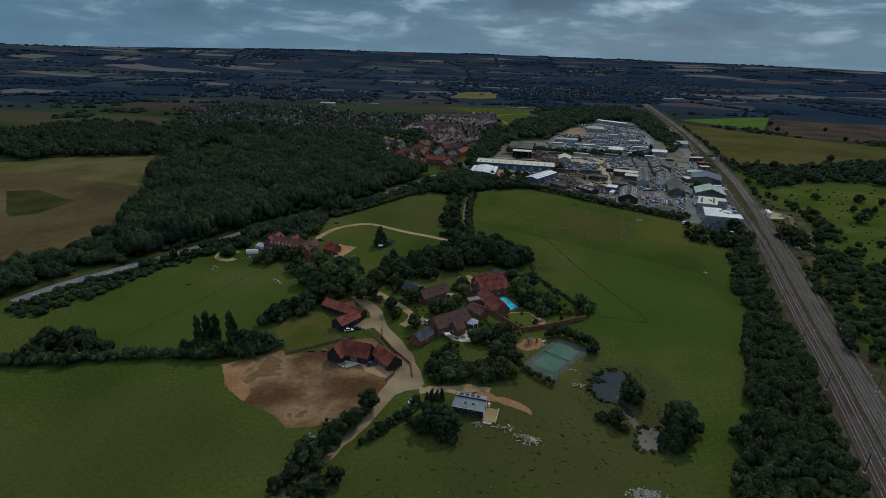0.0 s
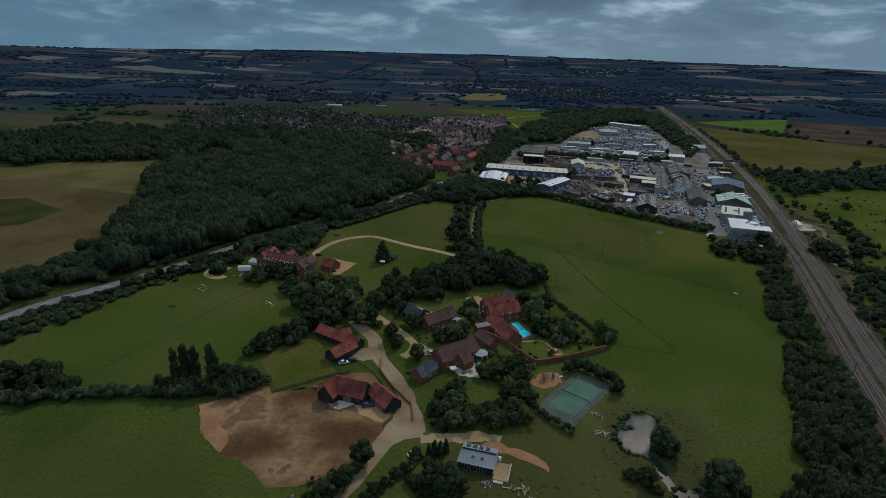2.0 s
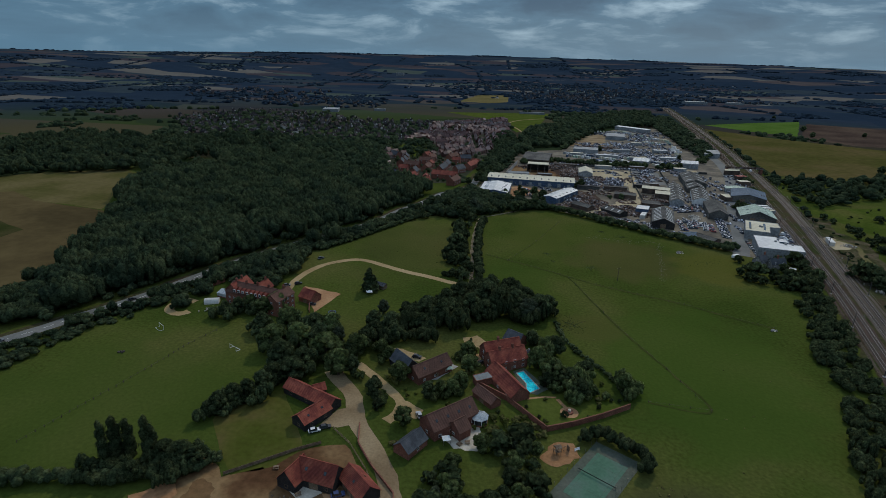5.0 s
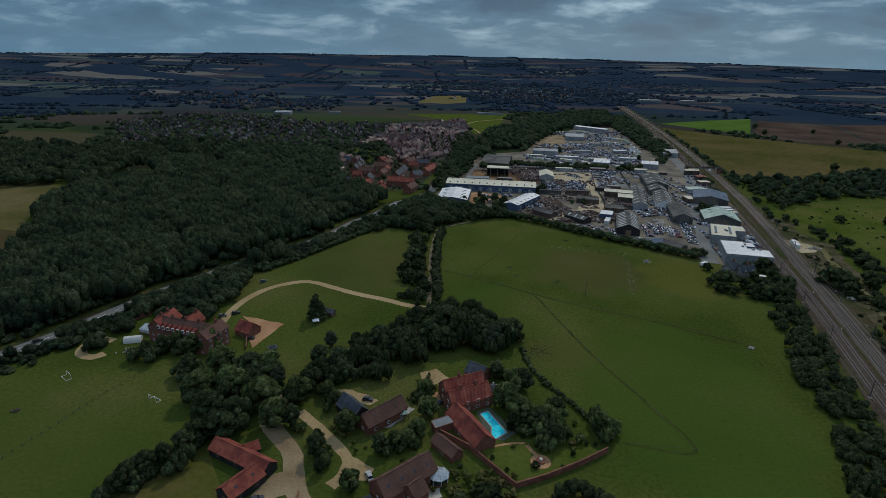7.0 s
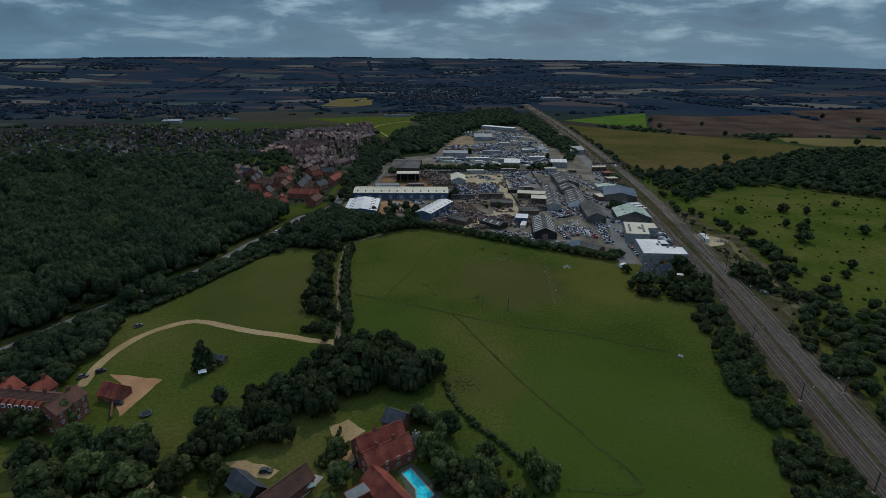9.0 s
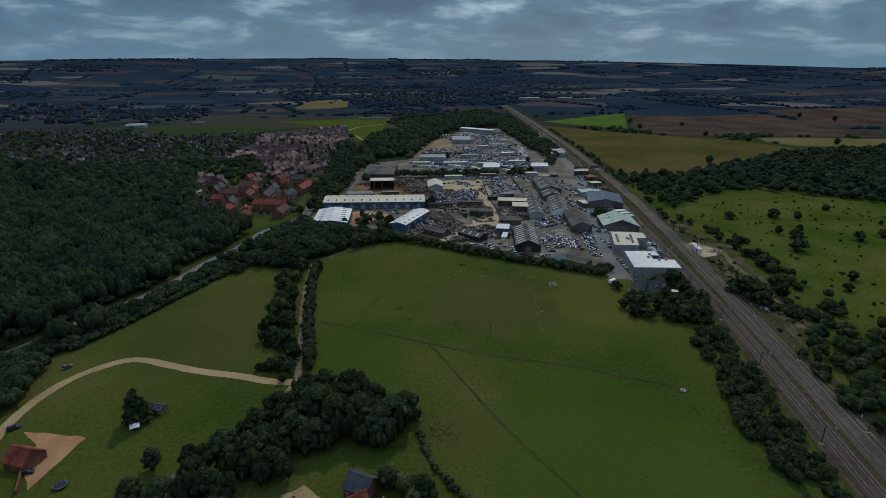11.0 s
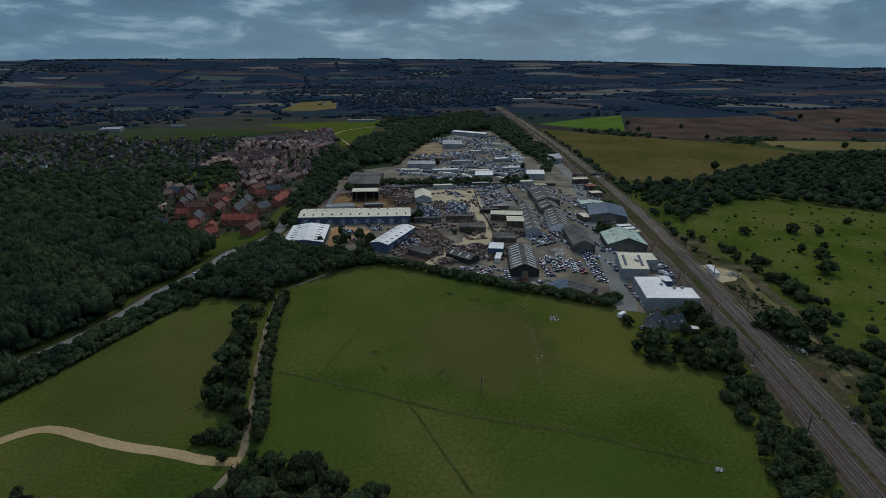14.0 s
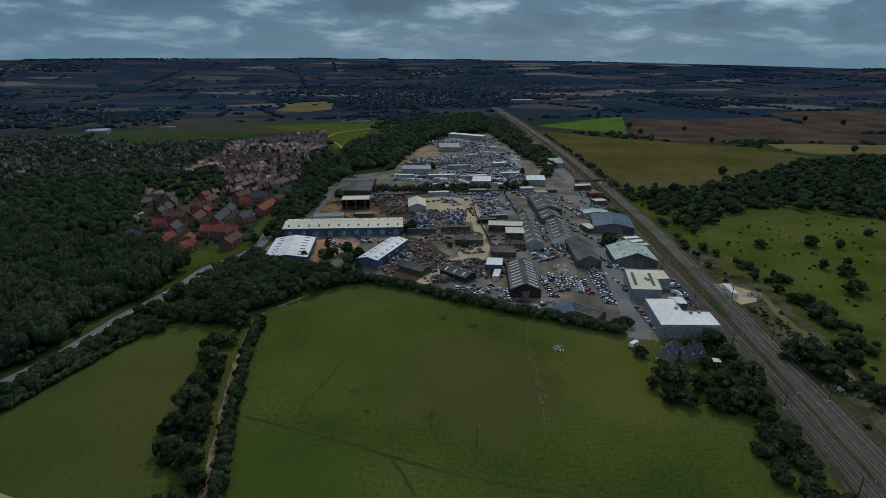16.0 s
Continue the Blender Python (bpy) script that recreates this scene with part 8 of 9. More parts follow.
def car(x, y, rz, paint, van=False):
    """A car or van: body, cabin glass, lights, wheels."""
    key = (paint, van)
    if key in cars_made:
        return copy_thing(cars_made[key], pose(x, y, 0.1, 0, 0, rz))
    kind = "van" if van else "car"
    e = thing(kind, x, y, rz, 0.1, CAR_NAMES[paint] + (" panel van parked on the yard" if van else " car parked on hard ground"), kind, "parked vehicles")
    mat = "paint%d" % paint
    L, W, H = (2.6, 0.95, 1.15) if van else (2.15, 0.88, 0.82)
    body = bmesh.new()
    prof = [(-L, 0.32), (L, 0.32), (L, 0.62), (L * 0.96, H * 0.92), (L * 0.45, H), (-L * 0.9, H * 1.03), (-L, H * 0.8)]
    left = [body.verts.new((px_, -W, pz)) for px_, pz in prof]
    right = [body.verts.new((px_, W, pz)) for px_, pz in prof]
    body.faces.new(left)
    body.faces.new(right[::-1])
    for i in range(len(prof)):
        j = (i + 1) % len(prof)
        body.faces.new((left[j], left[i], right[i], right[j]))
    bmesh.ops.bevel(body, geom=body.edges[:], offset=0.05, segments=1, affect="EDGES")
    part("body", body, mat, e)
    top = 2.2 if van else 1.45
    cab = bmesh.new()
    x0, x1, x2, x3 = (-L * 0.98, L * 0.62, L * 0.3, -L * 0.97) if van else (-L * 0.86, L * 0.48, L * 0.12, -L * 0.62)
    lo = [cab.verts.new(p) for p in ((x0, -W * 0.96, H + 0.004), (x1, -W * 0.96, H + 0.004), (x1, W * 0.96, H + 0.004), (x0, W * 0.96, H + 0.004))]
    hi = [cab.verts.new(p) for p in ((x3, -W * 0.8, top), (x2, -W * 0.8, top), (x2, W * 0.8, top), (x3, W * 0.8, top))]
    cab.faces.new(hi)
    for i in range(4):
        j = (i + 1) % 4
        cab.faces.new((lo[i], lo[j], hi[j], hi[i]))
    part("cabin", cab, mat if van else "glass", e)
    part("roof_panel", boxed(x3 + 0.05, -W * 0.78, top + 0.002, x2 - 0.05, W * 0.78, top + 0.05, bevel=0.02), mat, e)
    for sx_ in (-0.62, 0.62):
        for sy_ in (-1, 1):
            wh = bmesh.new()
            bmesh.ops.create_cone(wh, cap_ends=True, segments=12, radius1=0.32, radius2=0.32, depth=0.22, matrix=Matrix.Translation((sx_ * L, sy_ * W * 0.93, 0.32)) @ Matrix.Rotation(math.pi / 2, 4, "X"))
            part("wheel", wh, "tyre", e)
    cars_made[key] = e
    return e


rk = random.Random(9)
for x0, y0, x1, y1, n, turn in CAR_ROWS_A + CAR_ROWS_B + CAR_ROWS_C:
    d = math.degrees(math.atan2(y1 - y0, x1 - x0))
    for i in range(int(n)):
        u = (i + 0.5) / n
        if y0 > 640:
            continue
        car(x0 + (x1 - x0) * u + rk.uniform(-0.3, 0.3), y0 + (y1 - y0) * u + rk.uniform(-0.3, 0.3), d + turn + rk.choice((0, 180)) + rk.uniform(-4, 4), rk.choice((0, 0, 2, 3, 3, 4, 4, 5, 6, 6, 1, 7, 7, 7)))
for x, y in VANS:
    car(x, y, rk.uniform(0, 360), rk.choice((0, 0, 6)), True)
for x, y, r, c in ((-73.4, 224.4, 32, 0), (-70.6, 227.0, 32, 2), (-40.0, 241.4, 120, 1), (-54.3, 198.6, 30, 4), (-31.0, 177.2, 30, 0), (-140.3, 383.2, 60, 3), (-117.0, 318.5, 20, 2), (-51.0, 281.0, 0, 2), (-23.0, 283.0, 60, 2), (-209.0, 300.0, 68, 2), (-112.0, 537.0, 70, 0), (-103.5, 566.0, 240, 2), (-233.0, 248.0, 75, 3), (-136, 342, 40, 2), (-141, 338, 30, 3), (132.0, 447.0, 40, 2)):
    car(x, y, r, c)
e = thing("caravan", 127.0, 460.5, 35, 0, "white touring caravan at the pasture's edge", "caravan")
part("body", boxed(-2.6, -1.1, 0.45, 2.6, 1.1, 2.5, bevel=0.18), "white", e)
for s in (-1, 1):
    part("window", boxed(-1.4, s * 1.1 - 0.012, 1.3, 1.4, s * 1.1 + 0.012, 1.9), "glass", e)
    part("wheel", boxed(-0.35, s * 1.0 - 0.1, 0, 0.35, s * 1.0 + 0.1, 0.6, bevel=0.1), "tyre", e)
part("drawbar", boxed(2.6, -0.06, 0.4, 3.8, 0.06, 0.5), "steel", e)


# ---- yards: ground, clutter and wrecks ----
sheet("brick_court", [(-38, 585), (-16, 600), (-8, 622), (-30, 636), (-40, 630)], 0.066, "redsand", 1.0, 4, "buff brick court between the blue warehouses")
sheet("sand_yard", [(36, 690), (84, 668), (96, 740), (60, 765), (34, 742)], 0.067, "yard_sand", 2.0, 6, "sandy yard among the scrap")
sheet("sand_yard_low", [(30, 540), (66, 560), (86, 600), (78, 640), (58, 590), (28, 560)], 0.068, "yard_sand", 2.0, 6, "sandy turning ground in the scrap yard")
sheet("oily_yard", [(14, 552), (36, 545), (52, 590), (40, 625), (24, 640), (12, 600)], 0.07, "plough", 2.0, 6, "oily brown ground of the scrap yard")
sheet("oily_yard_far", [(12, 690), (34, 680), (34, 760), (0, 765), (-6, 750)], 0.071, "plough", 2.0, 6, "oily dark ground of the far scrap yard")
sheet("car_park", [(100, 512), (132, 496), (146, 572), (128, 592), (106, 580)], 0.066, "yard", 1.0, 5, "worn paved car park")
sheet("dark_yard", [(86, 690), (122, 690), (122, 760), (90, 765)], 0.069, "asphalt", 1.5, 6, "dark asphalt vehicle yard")


def wrecks(name, areas, seed, label, mat="junk"):
    """Rows of old vehicles and plant, small rough shapes."""
    rng = np.random.default_rng(seed)
    tri = np.array([(0, 1, 5), (0, 5, 4), (1, 2, 6), (1, 6, 5), (2, 3, 7), (2, 7, 6), (3, 0, 4), (3, 4, 7), (4, 5, 6), (4, 6, 7)])
    pieces = []
    for cx, cy, rx, ry, turn, n, size in areas:
        if turn > 90:
            rx, ry = max(rx, ry), min(rx, ry)
        for i in range(n):
            u, v = rng.uniform(-1, 1, 2)
            u, v = round(u * rx / 5.4) * 5.4 + rng.normal(0, 0.5), round(v * ry / 3.0) * 3.0 + rng.normal(0, 0.4)
            a = math.radians(turn) + rng.normal(0, 0.12)
            c, s_ = math.cos(a), math.sin(a)
            L, W, H = size * rng.uniform(0.8, 1.2), size * 0.42, size * rng.uniform(0.3, 0.5)
            o = np.array([cx + u * math.cos(math.radians(turn)) - v * math.sin(math.radians(turn)), cy + u * math.sin(math.radians(turn)) + v * math.cos(math.radians(turn)), 0.08])
            rot = np.array([[c, -s_, 0], [s_, c, 0], [0, 0, 1]])
            for x0, x1, k, z0, z1, t in ((-L, L, 1.0, 0.0, H, 0.97), (-L * 0.7, L * 0.35, 0.92, H, H * 1.75, 0.75)):
                q = np.array([(x0, -W * k, z0), (x1, -W * k, z0), (x1, W * k, z0), (x0, W * k, z0), (x0 * t, -W * k * t, z1), (x1 * t, -W * k * t, z1), (x1 * t, W * k * t, z1), (x0 * t, W * k * t, z1)])
                pieces.append((q @ rot.T + o, tri))
    v, f = joined(pieces)
    return mesh_of(name, v, f, mat, label=label, category="vehicles", kind="stuff")


wrecks("yard_vehicles", [(129.5, 612, 2.6, 46, 98, 34, 2.1), (153.5, 588, 2.0, 34, 98, 22, 2.1), (159, 640, 2.0, 44, 102, 26, 2.1), (173, 700, 2.4, 40, 103, 22, 2.1), (148, 545, 2.0, 24, 102, 12, 2.1), (108, 770, 40, 6, 5, 60, 2.4), (20, 775, 30, 5, 3, 30, 2.4), (150, 760, 12, 12, 5, 26, 2.2), (176, 720, 6, 30, 97, 26, 2.1), (190, 690, 4, 16, 97, 12, 2.2), (-20, 610, 6, 14, 95, 12, 2.1), (70, 530, 10, 6, 150, 20, 2.1), (98, 506, 8, 4, 40, 14, 2.1), (175.5, 514, 1.5, 12, 95, 10, 2.1), (104, 722, 16, 26, 8, 50, 2.1), (100, 690, 12, 10, 8, 18, 2.1), (62, 735, 12, 12, 20, 16, 2.2), (128, 700, 5, 30, 95, 30, 2.1), (133, 640, 3, 40, 95, 24, 2.1), (118, 588, 12, 10, 30, 34, 2.1), (160, 690, 5, 40, 96, 20, 2.1), (205, 745, 6, 25, 96, 16, 2.2), (198, 715, 4, 20, 100, 12, 2.1)], 3, "rows of parked vehicles filling the back yards")
wrecks("scrap_vehicles", [(40, 575, 14, 18, 30, 50, 2.2), (10, 575, 8, 12, 40, 24, 2.2), (24, 725, 14, 14, 20, 40, 2.4), (-20, 690, 14, 6, 0, 20, 2.4), (60, 660, 10, 6, 5, 24, 2.2), (95, 575, 6, 10, 90, 16, 2.0), (70, 600, 8, 8, 15, 20, 2.0), (80, 700, 6, 14, 95, 16, 2.2), (108, 612, 8, 6, 5, 16, 2.0), (106, 715, 14, 22, 8, 40, 2.1), (60, 560, 14, 14, 40, 40, 2.0), (30, 600, 10, 22, 20, 46, 2.2), (46, 630, 10, 12, 10, 22, 2.2), (16, 745, 20, 16, 0, 60, 2.2), (75, 570, 8, 14, 60, 26, 2.0), (100, 605, 10, 8, 10, 22, 2.0), (96, 625, 10, 6, 10, 14, 2.2), (70, 640, 10, 8, 5, 20, 2.2)], 4, "rusty wrecks and plant in the scrap yards", "scrap")
wrecks("far_yard_vehicles", [(60, 940, 26, 40, 10, 110, 2.6), (110, 940, 22, 60, 100, 150, 2.6), (150, 980, 16, 70, 100, 130, 2.6), (130, 870, 40, 22, 5, 110, 2.8), (60, 860, 36, 16, 5, 80, 2.8), (80, 815, 34, 14, 5, 70, 2.6), (150, 835, 26, 16, 5, 50, 2.6), (120, 1090, 40, 50, 30, 130, 2.8), (40, 1120, 20, 70, 60, 90, 2.3), (170, 1130, 24, 40, 100, 70, 2.6)], 5, "dense pale vehicles and cabins in the far yards")
for i, (x, y, rx, ry, m) in enumerate(((20, 705, 14, 10, "scrap"), (50, 700, 10, 8, "scrap"), (84, 560, 5, 10, "scrap"), (44, 548, 8, 6, "scrap"), (14, 620, 8, 10, "scrap"), (108, 760, 10, 6, "junk"), (122, 560, 4, 6, "rubble"), (35, 660, 8, 6, "scrap"), (-30, 740, 12, 8, "scrap"), (108, 655, 6, 8, "scrap"))):
    heap("yard_heap", x, y, rx, ry, 110, 1.5, m, "low heap of scrap and pallets in the yards", 120 + i, "scrap")
for pts, lab in (([(86, 600), (86, 690), (92, 765)], "dark sheet fence between two yards"), ([(-28, 560), (10, 548), (14, 590), (22, 640)], "dark palisade fence of the scrap yard"), ([(122, 690), (126, 770)], "grey palisade fence beside the long workshop"), ([(6, 766), (60, 772), (120, 775), (180, 770)], "long dark fence across the estate"), ([(30, 680), (36, 690), (30, 700)], "sheet fence of the waste yard"), ([(86, 560), (90, 600), (118, 596)], "grey fence round the workshop yard")):
    fence("yard_fence", pts, lab, 2.4, 6.0, "asbestos", solid=True)
grow(["oak", "ash"], [(66, 785, 8), (76, 783, 9), (88, 784, 8), (98, 786, 9), (110, 784, 8), (140, 788, 9), (152, 788, 9), (132, 786, 8), (50, 786, 8), (170, 612, 7), (173, 606, 7), (167, 604, 6), (30, 652, 8), (27, 646, 7), (-78, 640, 9), (-76, 655, 10), (-74, 670, 9), (-70, 690, 10), (-84, 628, 8), (64, 900, 8), (24, 940, 9), (165, 860, 8)], 44, 1.1)

# trees standing among the yards
ry = random.Random(66)
spots = [(x, y + ry.uniform(-2, 2), ry.uniform(2.2, 4.2), ry.uniform(4.5, 8.5)) for x in range(-2, 150, 4) for y in (781, 785) if ry.random() < 0.75 and not 112 < x < 124]
spots += [(x + ry.gauss(0, 3), y + ry.gauss(0, 3), ry.uniform(1.8, 3.6), ry.uniform(3.5, 7.5)) for x, y, n in ((27, 648, 9), (-30, 592, 5), (-10, 582, 5), (172, 608, 8), (64, 605, 3), (-60, 560, 6), (200, 668, 7), (207, 690, 6), (214, 735, 6), (-38, 770, 12), (-30, 835, 12), (190, 850, 10), (200, 875, 12), (14, 905, 10), (128, 478, 4), (150, 455, 8)) for i in range(n)]
thicket("yard_trees", spots, "leaf", 67, "dark trees and scrub among the yards", lobes=5, clumps=30)

flat_block("scrap_wall", [(52.0, 642.0), (75.0, 642.0), (75.5, 647.0), (52.5, 647.0)], 4.5, "shed_wall", "asbestos", "dark brick bay wall below the scrap pile", "shed", 0.2)
flat_block("scrap_wall", [(26.0, 640.5), (48.0, 640.5), (48.3, 643.5), (26.3, 643.5)], 4.0, "asbestos", "asbestos", "dark sheet bay wall below the scrap pile", "shed", 0.2)
# long low stores and lean-tos packed into the yards
for x, y, w, d, h, rz, wall_m, roof_m, lab in ((14, 760, 26, 7, 4.0, 3, "shed_wall", "asbestos", "long dark lean-to store in the yards"), (60, 764, 20, 6, 4.0, 3, "metal_grey", "metal_cream", "pale lean-to store in the yards"), (100, 772, 18, 6, 4.0, 3, "shed_wall", "metal_grey", "grey lean-to store in the yards"), (150, 775, 14, 8, 4.5, 4, "metal_grey", "metal_cream", "cream-roofed store in the yards"), (92, 668, 16, 5, 3.4, 4, "blackboard", "asbestos", "low dark store beside the haul road"), (104, 680, 14, 5, 3.2, 4, "shed_wall", "metal_grey", "low grey store beside the haul road"), (12, 668, 12, 8, 5.0, 2, "shed_wall", "asbestos", "dark store behind the blue warehouse"), (-8, 690, 16, 6, 4.0, 2, "shed_wall", "felt", "flat felt-roofed store by the waste yard"), (160, 758, 12, 10, 4.5, 6, "metal_grey", "yard_sand", "buff-roofed workshop by the estate road"), (168, 640, 8, 14, 4.0, 8, "shed_wall", "metal_cream", "small cream-roofed unit by the estate road"), (206, 722, 12, 9, 4.0, 8, "shed_wall", "metal_cream", "small pale unit beside the railway"), (212, 752, 12, 10, 4.0, 8, "shed_wall", "tile", "red-roofed unit beside the railway"), (190, 612, 12, 5, 3.2, 8, "metal_grey", "metal_white", "white lorry bay beside the green works"), (190, 604, 12, 5, 3.2, 8, "metal_grey", "metal_white", "white lorry bay beside the green works"), (190, 596, 12, 5, 3.2, 8, "metal_grey", "metal_cream", "cream lorry bay beside the green works"), (70, 848, 30, 7, 4.0, 4, "metal_grey", "metal_white", "white store in the far yards"), (110, 842, 22, 7, 4.0, 4, "metal_grey", "metal_cream", "cream store in the far yards"), (150, 856, 22, 7, 4.0, 4, "metal_grey", "metal_white", "white store in the far yards"), (30, 850, 18, 7, 4.0, 4, "metal_grey", "metal_cream", "pale store in the far yards"), (95, 905, 24, 8, 4.0, 8, "metal_grey", "metal_grey", "grey store in the far yards"), (150, 920, 20, 8, 4.0, 14, "metal_grey", "metal_white", "white store in the far yards"), (125, 985, 16, 7, 4.0, 14, "metal_grey", "metal_cream", "pale store in the far yards")):
    a = radians(rz)
    flat_block("store", [(x + i * math.cos(a) - j * math.sin(a), y + i * math.sin(a) + j * math.cos(a)) for i, j in ((-w / 2, -d / 2), (w / 2, -d / 2), (w / 2, d / 2), (-w / 2, d / 2))], h, wall_m, roof_m, lab, "shed", 0.15)

# ---- housing ----
def town_house(kind):
    half, w, eav, rid, wall, roof, lab, chim = [
        (5.0, 8.0, 5.0, 8.2, "brick", "tile", "red brick house with a tiled roof", (0.8,)),
        (9.0, 8.5, 5.2, 8.6, "brick", "tile_brown", "terrace of brick houses with a brown roof", (-0.5, 0.5)),
        (6.5, 8.5, 5.2, 9.0, "brick", "slate", "brick house with a grey slate roof", (-0.8,)),
        (14.0, 9.0, 5.4, 9.0, "brick", "tile", "long red brick terrace with a tiled roof", (-0.66, 0.0, 0.66))][kind]
    return gabled("house", (-half, 0), (half, 0), w, eav, rid, wall, roof, lab, "house", "housing estate", chimneys=chim, wins=2 + kind % 3, storeys=2, gable_win=False)


houses = [None] * 4


def put_house(kind, x, y, rz):
    m = pose(x, y, 0, 0, 0, rz)
    if houses[kind] is None:
        houses[kind] = town_house(kind)
        houses[kind].matrix_world = m
    else:
        copy_thing(houses[kind], m)


rh = random.Random(12)
sheet("housing_ground", TOWN_RED, 0.03, "gardens", 4.0, 20, "mixed paving and gardens of the housing estate")
taken = []
# the nearest rows of the estate, by their ridges
ROWS = ((3, -94.6, 712.8, 78), (3, -112.6, 645.0, -7), (0, -129.5, 627.0, 97), (0, -126.0, 611.0, 60), (0, -149.6, 611.0, 70), (0, -146.5, 620.8, 70), (0, -145.5, 631.4, 70), (2, -149.2, 654.0, 90), (1, -98.8, 622.0, 78), (2, -124.1, 676.7, 85), (2, -123.5, 691.0, 88), (2, -123.5, 707.3, 88), (2, -177.1, 700.6, 95), (2, -177.7, 715.5, 95), (2, -181.9, 737.8, 100), (1, -141.7, 683.5, 88), (0, -142.4, 705.1, 88), (1, -150.6, 722.0, 0), (0, -116.7, 736.0, 0), (1, -161.0, 690.0, -7), (0, -165.0, 668.0, 0), (1, -150.0, 742.0, 80), (2, -108.0, 752.0, 10))
for k, x, y, rz in ROWS:
    taken.append((x, y))
    put_house(k, x, y, rz)
for x, y in scatter(NEAR_TOWN, 17.0, 52, [(MAIN_ROAD, 14)]):
    k = rh.choice((0, 0, 1, 2, 3))
    if all(math.hypot(x - a, y - b) > (24 if k == 3 else 18) for a, b in taken):
        taken.append((x, y))
        put_house(k, x, y, rh.choice((62, 62, 152)) + rh.uniform(-6, 6))
for x, y in scatter(NEAR_TOWN, 15.0, 53):
    if rh.random() < 0.4 and all(math.hypot(x - a, y - b) > 9 for a, b in taken):
        plant(rh.choice(["oak", "shrub"]), x, y, rh.uniform(3, 6), rh)


# allotments and a dark belt of trees inside the town
TOWN_GREEN = [(-290, 900), (-221, 862), (-200, 930), (-160, 830), (-158, 775), (-180, 762), (-221, 778), (-270, 760), (-300, 800)]
sheet("town_green", TOWN_GREEN, 0.06, "lawn", 3.0, 12, "dark allotments and grass inside the town")
thicket("town_green_trees", [(x, y, rh.uniform(3, 6), rh.uniform(4, 9)) for x, y in scatter(TOWN_GREEN, 10.0, 68) if rh.random() < 0.7], "leaf_wood", 69, "dark trees round the town allotments", lobes=4, clumps=20)
thicket("estate_garden_trees", [(x, y, rh.uniform(1.6, 3.4), rh.uniform(2.5, 6.5)) for x, y in scatter(NEAR_TOWN, 9.0, 70) if rh.random() < 0.5 and all(math.hypot(x - a, y - b) > 9.5 for a, b in taken)], "leaf", 72, "small garden trees among the nearest houses", lobes=4, clumps=20)


def far_houses(name, spots, seed, label, wall="town_wall", roof="town_roof", size=1.0):
    """Small houses with pitched roofs, walls and roofs in two meshes."""
    rng = random.Random(seed)
    walls, roofs = [], []
    wf = np.array([(0, 1, 5), (0, 5, 4), (2, 3, 7), (2, 7, 6), (1, 2, 6), (1, 6, 5), (5, 6, 9), (3, 0, 4), (3, 4, 7), (7, 4, 8)])
    rf_ = np.array([(0, 1, 5), (0, 5, 4), (2, 3, 4), (2, 4, 5)])
    for x, y, z, *turn in spots:
        h, d, e_, r = size * rng.uniform(2.8, 4.8), size * rng.uniform(2.6, 3.3), size * rng.uniform(4.4, 5.2), size * rng.uniform(7.2, 8.4)
        a = 1.08 + 1.2 * noise.noise((x / 90, y / 90, 3.0)) + rng.choice((0, 0, math.pi / 2)) + rng.uniform(-0.08, 0.08)
        a = turn[0] if turn else a
        c, s = math.cos(a), math.sin(a)
        rot = np.array([[c, -s, 0], [s, c, 0], [0, 0, 1]])
        o = np.array([x, y, z])
        wv = np.array([(-h, -d, 0), (h, -d, 0), (h, d, 0), (-h, d, 0), (-h, -d, e_), (h, -d, e_), (h, d, e_), (-h, d, e_), (-h, 0, r), (h, 0, r)])
        k = 0.4
        rv = np.array([(-h - k, -d - k, e_ - 0.3), (h + k, -d - k, e_ - 0.3), (h + k, d + k, e_ - 0.3), (-h - k, d + k, e_ - 0.3), (-h - k, 0, r + 0.15), (h + k, 0, r + 0.15)])
        walls.append((wv @ rot.T + o, wf))
        roofs.append((rv @ rot.T + o, rf_))
        cx_ = h * rng.choice((-0.7, 0.7))
        cv = np.array([(cx_ + i, j, zz) for zz in (r - 0.6, r + 1.3) for i, j in ((-0.5, -0.5), (0.5, -0.5), (0.5, 0.5), (-0.5, 0.5))])
        cf = np.array([(0, 1, 5), (0, 5, 4), (1, 2, 6), (1, 6, 5), (2, 3, 7), (2, 7, 6), (3, 0, 4), (3, 4, 7), (4, 5, 6), (4, 6, 7)])
        walls.append((cv @ rot.T + o, cf))
    for nm, pieces, mat in ((name, walls, wall), (name + "_roofs", roofs, roof)):
        v, f = joined(pieces)
        mesh_of(nm, v, f, mat, label=label, category="houses", kind="stuff")


def streets(poly, seed, away=()):
    """Houses in short rows, each block with its own direction: x, y, z, turn."""
    rng = random.Random(seed)
    blocks = [(x, y, rng.choice((0.25, 1.08, 1.08, 1.75, 2.4))) for x, y in scatter(poly, 58.0, seed)]
    for bx, by, a in blocks:
        c, s = math.cos(a), math.sin(a)
        for row in (-36, -21, -9, 9, 21, 36):
            for i in range(-5, 6):
                u, v = i * 8.6 + rng.uniform(-0.6, 0.6), row + rng.uniform(-1, 1)
                x, y = bx + c * u - s * v, by + s * u + c * v
                nearest = min(blocks, key=lambda b: (b[0] - x) ** 2 + (b[1] - y) ** 2)
                if nearest[:2] == (bx, by) and inside(x, y, poly) and rng.random() < 0.84 and not any(near_line(x, y, l, w) for l, w in away):
                    yield x, y, 0.0, a + (math.pi / 2 if rng.random() < 0.15 else 0)


